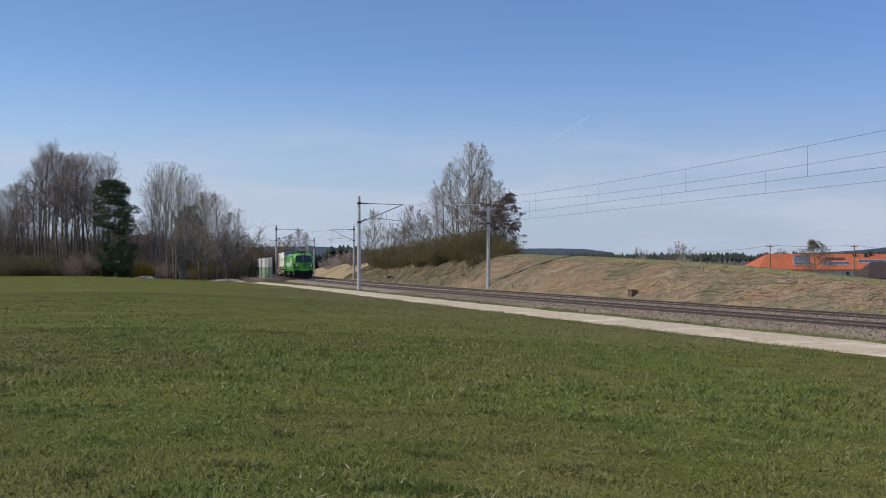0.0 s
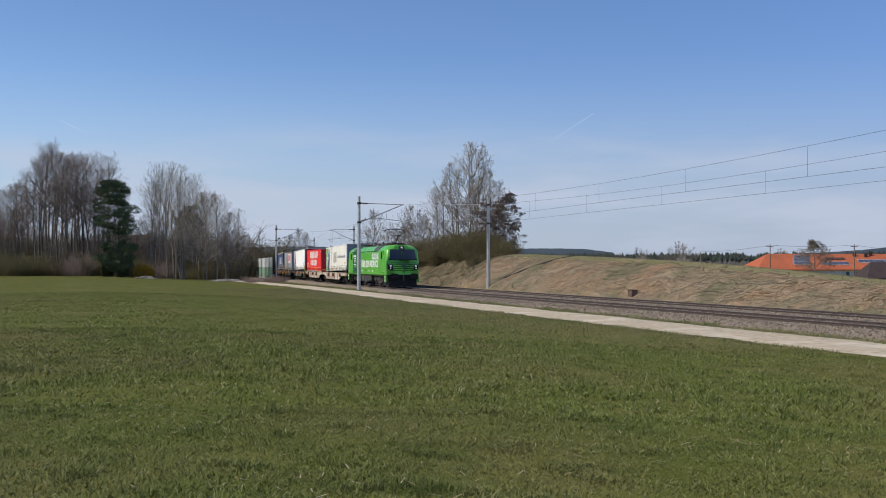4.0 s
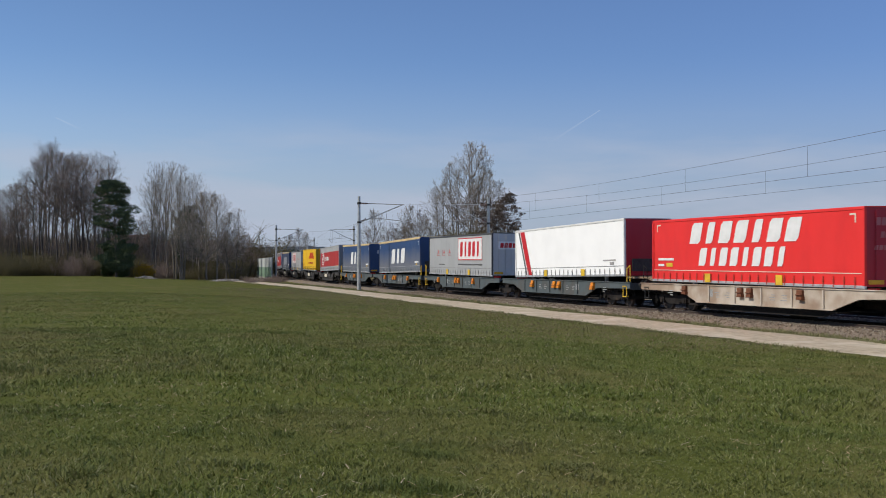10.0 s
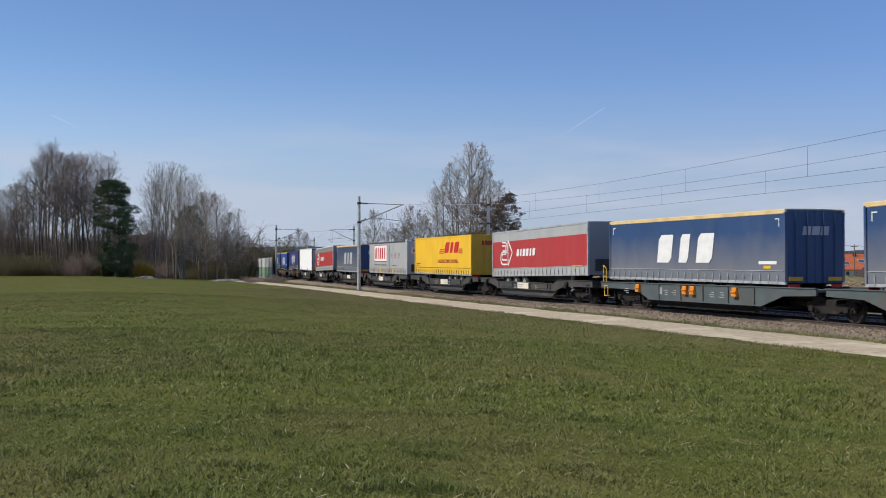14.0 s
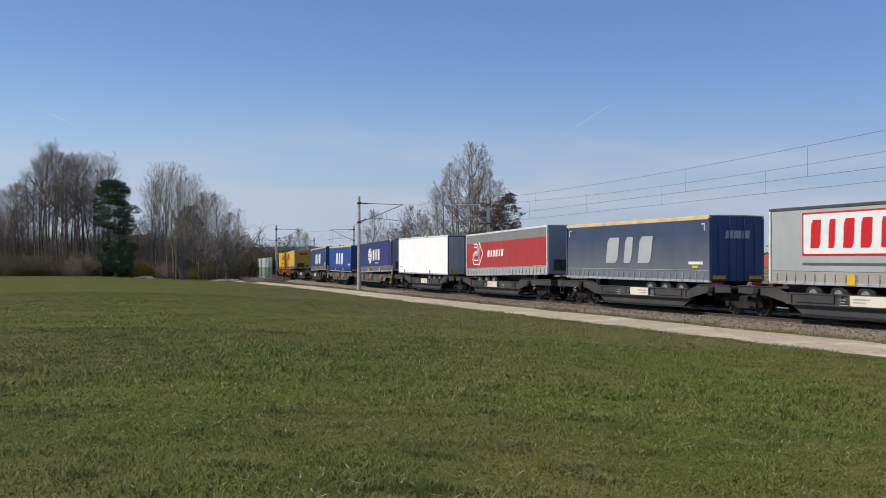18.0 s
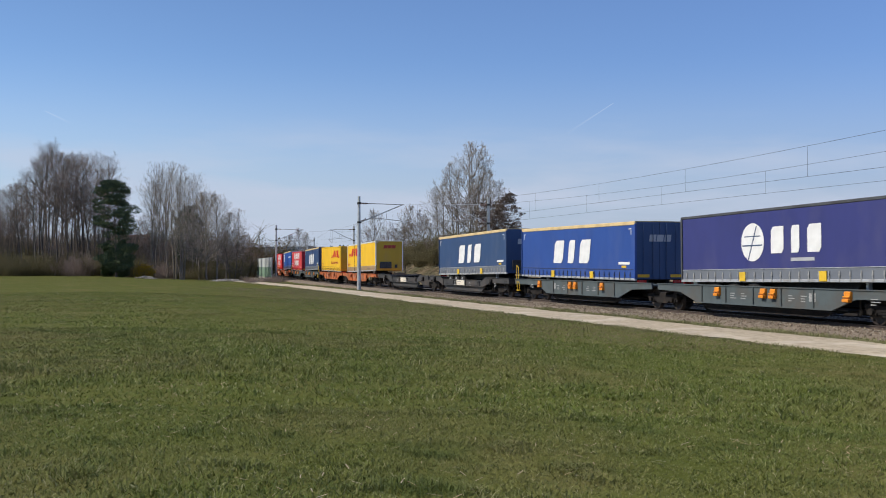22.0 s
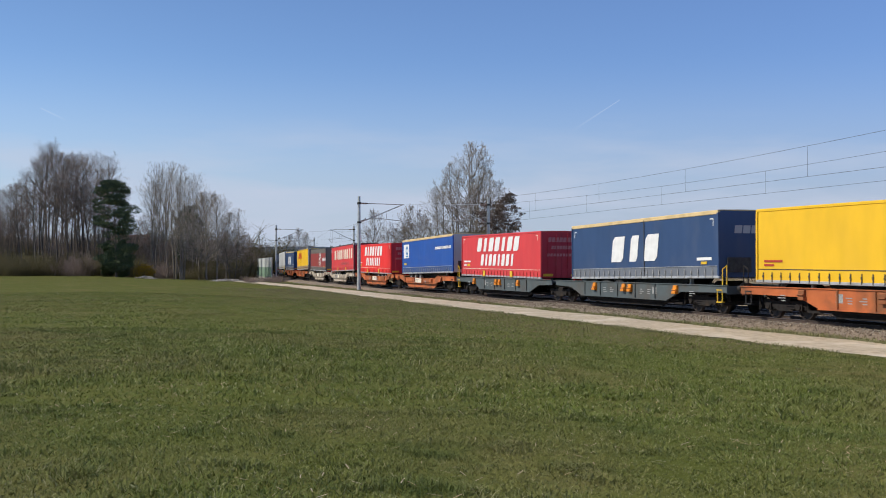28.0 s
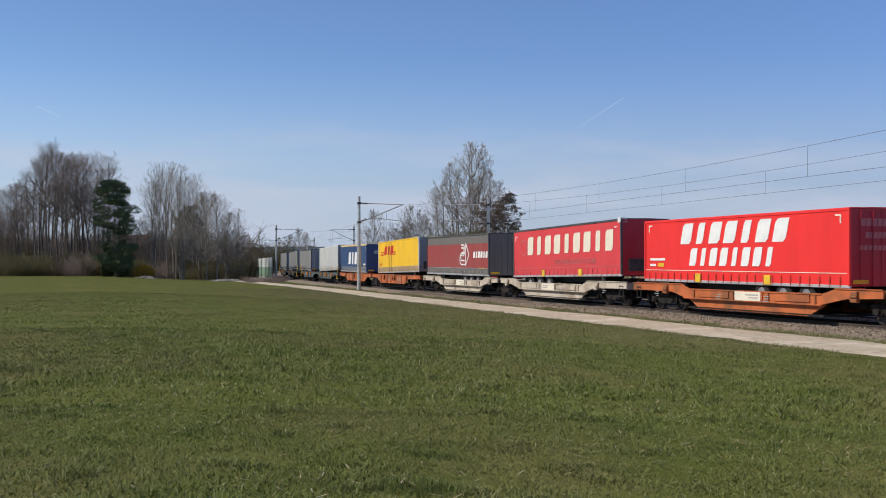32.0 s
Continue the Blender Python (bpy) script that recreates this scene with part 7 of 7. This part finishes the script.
# wooded hills: the blue-grey of distant haze is mixed into their base colour
M_HILL = mat("haze_tinted_hill", (0.085, 0.105, 0.125), (0.065, 0.085, 0.105), scale=0.01, rough=1.0, space="World", spec=0.0)


def far_wood(name, px0, px1, d0, d1, n, h0, h1, label, seed, material=M_FARWOOD, blunt=0.0):
    """Many small rough crowns: ragged spires, or domes where blunt."""
    rg = random.Random(seed)
    v, q = [], []
    for i in range(n):
        px, d = rg.uniform(px0, px1), rg.uniform(d0, d1)
        x, y = at_px(px, d)
        swell = 0.5 + 0.5 * noise.noise((px * 0.02, d * 0.01, seed))
        z, h = gz(x, y), h0 + (h1 - h0) * min(1, max(0, swell + rg.gauss(0, 0.22)))
        r = h * rg.uniform(0.15, 0.28) * (1 + blunt)
        tiers = 4
        for k in range(tiers):
            u = k / tiers
            zz, rr = z + h * (0.06 + 0.8 * u), r * ((1 - u) * (1 - blunt) + blunt * math.sin(math.pi * (0.25 + 0.65 * u))) * rg.uniform(0.75, 1.25)
            o = len(v)
            a = rg.uniform(0, 6.28)
            v += [(x + rr * rg.uniform(0.7, 1.3) * math.cos(1.0472 * j + a), y + rr * math.sin(1.0472 * j + a), zz + rg.uniform(-0.06, 0.06) * h) for j in range(6)] + [(x + rg.uniform(-0.3, 0.3), y, min(z + h, zz + h * rg.uniform(0.22, 0.34)))]
            q += [(o + j, o + (j + 1) % 6, o + 6) for j in range(6)]
    return solid(name, loose(name, np.array(v), np.array(q), material), None, label, "forest", kind="stuff")


M_FARBARE = island_mat("far_bare_wood", [(0.075, 0.07, 0.065), (0.1, 0.09, 0.08), (0.065, 0.07, 0.055)], 0.95)
far_wood("far_forest", 880, 1640, 620, 760, 2300, 10.5, 14.5, "distant dark spruce forest along the horizon", 1, M_FARWOOD, 0.3)
far_wood("far_forest", 1080, 1640, 560, 610, 420, 5, 9.5, "distant grey bare wood before the spruces", 4, M_FARBARE, 0.7)
far_wood("far_forest", 380, 760, 420, 560, 800, 5, 10.0, "distant dark wood behind the railway curve", 2, M_FARWOOD, 0.4)
far_wood("far_forest", -200, 405, 300, 420, 1100, 6, 11, "dark wood behind the bare trees", 3, M_FARBARE, 0.6)


def ridge(name, px0, px1, d, tops, label):
    f = Form()
    rings = []
    for i in range(41):
        u = i / 40
        px = px0 + (px1 - px0) * u
        x, y = at_px(px, d)
        top = 1.96 + (469.7 - float(np.interp(u, np.linspace(0, 1, len(tops)), tops))) * d / 1861 + d * 0.0006 * noise.noise((i * 0.7, d, 0))
        rings.append([(x, y - 30, -6), (x, y, top), (x, y + 300, top * 0.6), (x, y + 400, -6)])
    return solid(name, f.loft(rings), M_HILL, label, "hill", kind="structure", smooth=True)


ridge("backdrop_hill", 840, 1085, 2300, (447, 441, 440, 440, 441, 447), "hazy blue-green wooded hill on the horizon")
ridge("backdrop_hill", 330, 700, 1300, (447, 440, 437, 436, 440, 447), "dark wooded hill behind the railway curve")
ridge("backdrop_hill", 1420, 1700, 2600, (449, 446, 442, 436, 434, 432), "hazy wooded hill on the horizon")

# ---------------------------------------------------------------- buildings
M_TILE = mat("orange_roof_tiles", (0.44, 0.115, 0.042), (0.36, 0.09, 0.035), scale=1.2, rough=0.8, bump=0.02, bscale=5, dirt=(0.3, 0.09, 0.035), dscale=0.25)
M_RENDER = mat("white_render", (0.66, 0.66, 0.66), (0.55, 0.55, 0.55), scale=0.8, rough=0.9)
M_PANEL = mat("solar_glass", (0.06, 0.07, 0.1), (0.045, 0.055, 0.08), scale=1, rough=0.3)
M_BROWNROOF = mat("dark_brown_tiles", (0.055, 0.036, 0.032), (0.04, 0.028, 0.025), scale=2, rough=0.8)
M_REDROOF = mat("red_brown_tiles", (0.15, 0.055, 0.037), (0.11, 0.045, 0.032), scale=1.5, rough=0.85)
M_WOOD = mat("weathered_boards", (0.2, 0.15, 0.11), (0.13, 0.10, 0.075), scale=2, rough=0.9)

D = 250.0
bx0, bx1 = (1340 - 784) / 1861 * D, (1660 - 784) / 1861 * D
rz0, rz1 = 0.95, 4.75
barn = thing("farm_building", "long farm building with an orange tiled roof and solar panels", "building")
part("wall", Form().box(bx0 + 0.8, bx1, D + 0.6, D + 17.4, -4.5, rz0 + 0.1), M_RENDER, barn, "white rendered wall")
rf = Form().add([(bx0, D, rz0), (bx1, D, rz0), (bx1, D + 9, rz1), (bx0 + 5.2, D + 9, rz1), (bx0, D + 18, rz0), (bx1, D + 18, rz0)], [(0, 1, 2, 3), (3, 2, 5, 4), (0, 3, 4)])
rf.add([(bx0, D, rz0 - 0.25), (bx1, D, rz0 - 0.25), (bx1, D + 18, rz0 - 0.25), (bx0, D + 18, rz0 - 0.25)], [(0, 1, 2, 3)]).box(bx0, bx1, D - 0.02, D + 0.1, rz0 - 0.25, rz0)
part("roof", rf, M_TILE, barn, "orange tiled roof")
up = math.degrees(math.atan2(rz1 - rz0, 9))


def on_roof(px, v):
    """A place on the roof's near face: bearing and share of the way up."""
    y = D + 9 * v
    return pose((px - 784) / 1861 * y, y - 0.02, rz0 + (rz1 - rz0) * v + 0.07, up, 0, 0)


pan = Form().box(-0.6, 0.6, 0.0, 1.73, 0, 0.05).mesh("solar_panel", M_PANEL)
M_FRAME = mat("pale_alloy_frame", (0.62, 0.63, 0.64), rough=0.5)
frm = Form().box(-0.64, 0.64, -0.1, 1.83, -0.03, 0.035).mesh("panel_frame", M_FRAME)
spots = [(1411 + 9.5 * i, 0.3 + 0.21 * j) for i in range(3) for j in range(3)] + [(1462 + 9.5 * i, 0.28) for i in range(5)] + [(1526 + 9.5 * i, 0.42) for i in range(6)]
for px, v in spots:
    sp = part("solar_panel", pan, None, barn, m=on_roof(px, v))
    part("panel_frame", frm, None, sp)
for i in range(4):
    part("skylight", Form().box(-0.55, 0.55, 0, 1.3, 0, 0.05), M_BROWNROOF, barn, m=on_roof(1465 + 9.2 * i, 0.6))
for px, v in ((1512, 0.85), (1532, 0.8), (1540, 0.9)):
    part("chimney", Form().box(-0.35, 0.35, -0.3, 0.3, -0.4, 0.9, 0.03), M_BROWNROOF, barn, m=pose(*on_roof(px, v).translation))
for px in (1500, 1517, 1531):
    x = (px - 784) / 1861 * (D + 0.6)
    part("window", Form().box(x - 0.4, x + 0.4, D + 0.52, D + 0.62, -0.6, 0.35), M_PANEL, barn)

d2 = 120.0
sx0, sx1 = (1538 - 784) / 1861 * d2, (1600 - 784) / 1861 * d2
shed = thing("shed", "dark brown gabled wooden shed", "shed")
zb = gz(sx0 + 2, d2 + 2)
rid = 1.96 + (469.7 - 464) * d2 / 1861
eav = 1.96 + (469.7 - 492) * d2 / 1861
part("wall", Form().box(sx0 + 0.5, sx1, d2 + 0.3, d2 + 4.7, zb - 0.3, eav + 0.2), M_WOOD, shed, "weathered board wall")
part("roof", Form().loft([[(x, d2, eav), (x, d2 + 2.5, rid), (x, d2 + 5, eav), (x, d2 + 5, eav - 0.15), (x, d2 + 2.5, rid - 0.2), (x, d2, eav - 0.15)] for x in (sx0 + 1.2, sx1)]).add([(sx0 + 1.2, d2, eav), (sx0 + 1.2, d2 + 5, eav), (sx0 + 1.2, d2 + 2.5, rid), (sx0 - 0.2, d2, eav), (sx0 - 0.2, d2 + 5, eav)], [(0, 3, 2), (1, 2, 4), (3, 4, 2)]), M_BROWNROOF, shed)

hx, hy = at_px(238, 200)
hz = gz(hx, hy)
house = thing("house", "house with a red-brown tiled gable roof among trees", "house")
part("wall", Form().box(hx - 6, hx + 1.8, hy + 0.4, hy + 8, hz, 5.3), M_RENDER, house)
part("roof", Form().loft([[(x, hy, 4.6), (x, hy + 4.2, 7.9), (x, hy + 8.4, 4.6), (x, hy + 4.2, 7.6)] for x in (hx - 5.5, hx + 2.0)]), M_REDROOF, house)
for i in range(3):
    part("window", Form().box(hx - 5 + 2.2 * i, hx - 4 + 2.2 * i, hy + 0.34, hy + 0.42, 2.4, 3.6), M_PANEL, house)

# noise barrier along the curve
barrier = thing("noise_barrier", "pale grey and green panel noise barrier beside the railway", "noise barrier")
M_BGREEN = mat("pale_green_panel", (0.19, 0.29, 0.21), (0.15, 0.24, 0.17), scale=1.5, rough=0.7)
M_BPALE = mat("pale_grey_panel", (0.5, 0.52, 0.52), (0.42, 0.44, 0.44), scale=1.5, rough=0.7)
post = Form().box(-0.08, 0.08, -0.08, 0.08, -0.5, 3.15).mesh("post", M_STEEL)
low_p = Form().box(-1.92, 1.92, -0.06, 0.06, 0.1, 1.65).box(-1.92, 1.92, -0.075, -0.05, 0.6, 0.64).box(-1.92, 1.92, -0.075, -0.05, 1.12, 1.16).mesh("lower_panel", M_BGREEN)
high_p = Form().box(-1.92, 1.92, -0.06, 0.06, 1.66, 3.1).box(-1.92, 1.92, -0.075, -0.05, 2.3, 2.34).mesh("upper_panel", M_BPALE)
plinth = Form().box(-1.95, 1.95, -0.09, 0.09, -0.6, 0.1).mesh("plinth", M_CONCRETE)
for k in range(14):
    part("post", post, None, barrier, m=on_line(-120 - 4 * k, 4.6))
    if k < 13:
        for me, nm in ((low_p, "lower_panel"), (high_p, "upper_panel"), (plinth, "plinth")):
            part(nm, me, None, barrier, m=on_line(-122 - 4 * k, 4.6))

# power line behind the barn
for px, top in ((1363, 433), (1512, 433), (1240, 446)):
    x, y = at_px(px, 205)
    z = 1.96 + (469.7 - top) * 205 / 1861
    pl = thing("utility_pole", "thin wooden utility pole with a cross-arm", "utility pole", "utility poles")
    part("pole", Form().rod((x, y, gz(x, y) - 0.3), (x, y, z), 0.12, 8, 0.09), M_WOOD, pl)
    part("cross_arm", Form().box(x - 0.7, x + 0.7, y - 0.05, y + 0.05, z - 0.45, z - 0.33), M_WOOD, pl)
for a, b in (((1240, 446), (1363, 434)), ((1363, 434), (1512, 434)), ((1512, 434), (1700, 452))):
    pa, pb = at_px(a[0], 205), at_px(b[0], 205)
    za, zb = 1.96 + (469.7 - a[1]) * 205 / 1861, 1.96 + (469.7 - b[1]) * 205 / 1861
    f = Form()
    for i in range(12):
        u, w = i / 12, (i + 1) / 12
        q = lambda t: (pa[0] + (pb[0] - pa[0]) * t, 205.0, za + (zb - za) * t - 1.2 * t * (1 - t))
        f.rod(q(u), q(w), 0.03, 4)
    solid("power_cable", f, M_WIRE, "thin dark cable between utility poles", "cable", "power cables")

# small things beside the track
M_RUST = mat("rusty_box", (0.16, 0.10, 0.07), (0.09, 0.06, 0.045), scale=5, rough=0.8)
for px, lat, w, h, nm in ((690, -8.0, 0.45, 0.28, "dark low cable duct cover at the foot of the slope"), (1117, -7.6, 0.27, 0.42, "rust-brown trackside connection box at the foot of the slope")):
    x, y = beside(px, lat)
    b = thing("trackside_box", nm, "box", "trackside boxes", m=pose(x, y, gz(x, y) + 0.16, 0, 0, -72))
    part("box", Form().box(-w, w, -0.2, 0.2, -0.1, h, 0.03), M_RUST if w < 0.4 else M_DARKSTEEL, b)
    part("lid", Form().box(-w - 0.03, w + 0.03, -0.23, 0.23, h, h + 0.05, 0.01), M_DARKSTEEL, b)
f = Form()
gut = []
for u in np.linspace(0, 1, 9):
    gx_, gy_, _ = line(-53.5 + 6.5 * u, -7.8 - 6.0 * u)
    gut.append((float(gx_), float(gy_)))
zs = ground_z(np.array([p[0] for p in gut]), np.array([p[1] for p in gut])) + 0.3
f.loft([[(p[0], p[1] - 0.04, z), (p[0], p[1] + 0.04, z), (p[0], p[1] + 0.05, z - 0.25), (p[0], p[1] - 0.05, z - 0.25)] for p, z in zip(gut, zs)])
solid("drain_channel", f, M_DARKSTEEL, "dark drainage channel running down the slope", "drain")
M_RUBBLE = island_mat("pale_rubble", [(0.27, 0.25, 0.22), (0.17, 0.155, 0.135), (0.36, 0.34, 0.31)], 0.95)
for px0, px1, d, h, n in ((374, 438, 141, 0.3, 300), (244, 276, 141, 0.3, 90)):
    rg = np.random.default_rng(int(px0))
    u, w = rg.uniform(-1, 1, n), rg.uniform(-1, 1, n)
    xa, xb = (px0 - 784) / 1861 * d, (px1 - 784) / 1861 * d
    x, y = (xa + xb) / 2 + u * (xb - xa) / 2, d + w * 1.6
    z = np.array([gz(float(a), float(b)) for a, b in zip(x, y)]) + h * np.clip(1 - u ** 2, 0, 1) * np.clip(1 - w ** 2, 0, 1) * rg.uniform(0.6, 1.1, n)
    v = unit[None] * rg.uniform(0.06, 0.22, (n, 6, 1)) * np.array([1.3, 1.3, 0.6]) + np.stack([x, y, z], 1)[:, None]
    rm = loose("rubble_heap", v.reshape(-1, 3), (np.arange(n)[:, None, None] * 6 + np.array([(0, 2, 4), (2, 1, 4), (1, 3, 4), (3, 0, 4), (2, 0, 5), (1, 2, 5), (3, 1, 5), (0, 3, 5)])[None]).reshape(-1, 3), M_RUBBLE)
    rm.shade_flat()
    solid("rubble_heap", rm, None, "low heap of pale rubble at the field's edge", "rubble", kind="stuff")


# ---------------------------------------------------------------- vapour trails high in the sky
M_TRAIL = bpy.data.materials.new("vapour")
M_TRAIL.use_nodes = True
tn, tl = M_TRAIL.node_tree.nodes, M_TRAIL.node_tree.links
tn.remove(tn["Principled BSDF"])
em, tr, sh = tn.new("ShaderNodeEmission"), tn.new("ShaderNodeBsdfTransparent"), tn.new("ShaderNodeMixShader")
em.inputs["Color"].default_value, em.inputs["Strength"].default_value = (0.72, 0.8, 0.92, 1), 1.0
gen, sp3, fade, ns, mul = tn.new("ShaderNodeTexCoord"), tn.new("ShaderNodeSeparateXYZ"), tn.new("ShaderNodeMath"), tn.new("ShaderNodeTexNoise"), tn.new("ShaderNodeMath")
tl.new(gen.outputs["Generated"], sp3.inputs[0])
fade.operation, mul.operation = "MULTIPLY", "MULTIPLY"
tl.new(sp3.outputs["X"], fade.inputs[0])
fade.inputs[1].default_value = 0.24
ns.inputs["Scale"].default_value = 9
tl.new(gen.outputs["Generated"], ns.inputs["Vector"])
tl.new(fade.outputs[0], mul.inputs[0]), tl.new(ns.outputs[0], mul.inputs[1])
tl.new(mul.outputs[0], sh.inputs[0]), tl.new(tr.outputs[0], sh.inputs[1]), tl.new(em.outputs[0], sh.inputs[2])
tl.new(sh.outputs[0], tn["Material Output"].inputs["Surface"])
TRAILS = []
for tail, tip, tip2 in (((955, 262), (1044, 204), (1106, 172)), ((160, 240), (112, 217), (64, 187))):
    to = lambda p: Vector(((p[0] - 784) / 1861 * 4000, 4000.0, 1.96 + (469.7 - p[1]) / 1861 * 4000))
    a, b, c = to(tail), to(tip), to(tip2)
    d = (b - a)
    f = Form().loft([[(-d.length, 0, -4.5), (-d.length, 0, 4.5), (-d.length, 6, 0)], [(0, 0, -1.2), (0, 0, 1.2), (0, 2, 0)]])
    turn = -math.degrees(math.atan2(d.z, d.x))
    ob = solid("vapour_trail", f, M_TRAIL, "faint white vapour trail of a distant aircraft", "vapour trail", "vapour trails")
    TRAILS.append((ob, pose(*b, 0, turn, 0), pose(*c, 0, turn, 0)))


# ---------------------------------------------------------------- everything that moves
def motions():
    steps = [0.5 * k for k in range(65)]
    for ob, s0, turn, extra in MOVING:
        walk(ob, [(t, on_line(s0 + run(t), 0.0, 0.0, turn) @ (extra or Matrix())) for t in steps])
    for ob, m0, m1 in TRAILS:
        walk(ob, [(0.0, m0), (32.0, m1)])
    # wheels roll while their vehicle is near enough to tell
    for ob, r in TURNING:
        top = ob.parent.parent
        s0, turn = next((s, a) for o, s, a, _ in MOVING if o == top)
        seat = ob.matrix_local.copy()
        sign = 1 if turn == 0 else -1
        rows, first = [(0.0, seat)], None
        for k in range(0, 961):
            t = k / 30
            s = s0 + run(t)
            if -75 < s < 22:
                first = s if first is None else first
                rows.append((t, seat @ Matrix.Rotation(sign * (s - first) / r, 4, "Y"))) if t > 0 else None
        if rows[-1][0] < 32:
            rows.append((32.0, rows[-1][1]))
        walk(ob, rows)


motions()
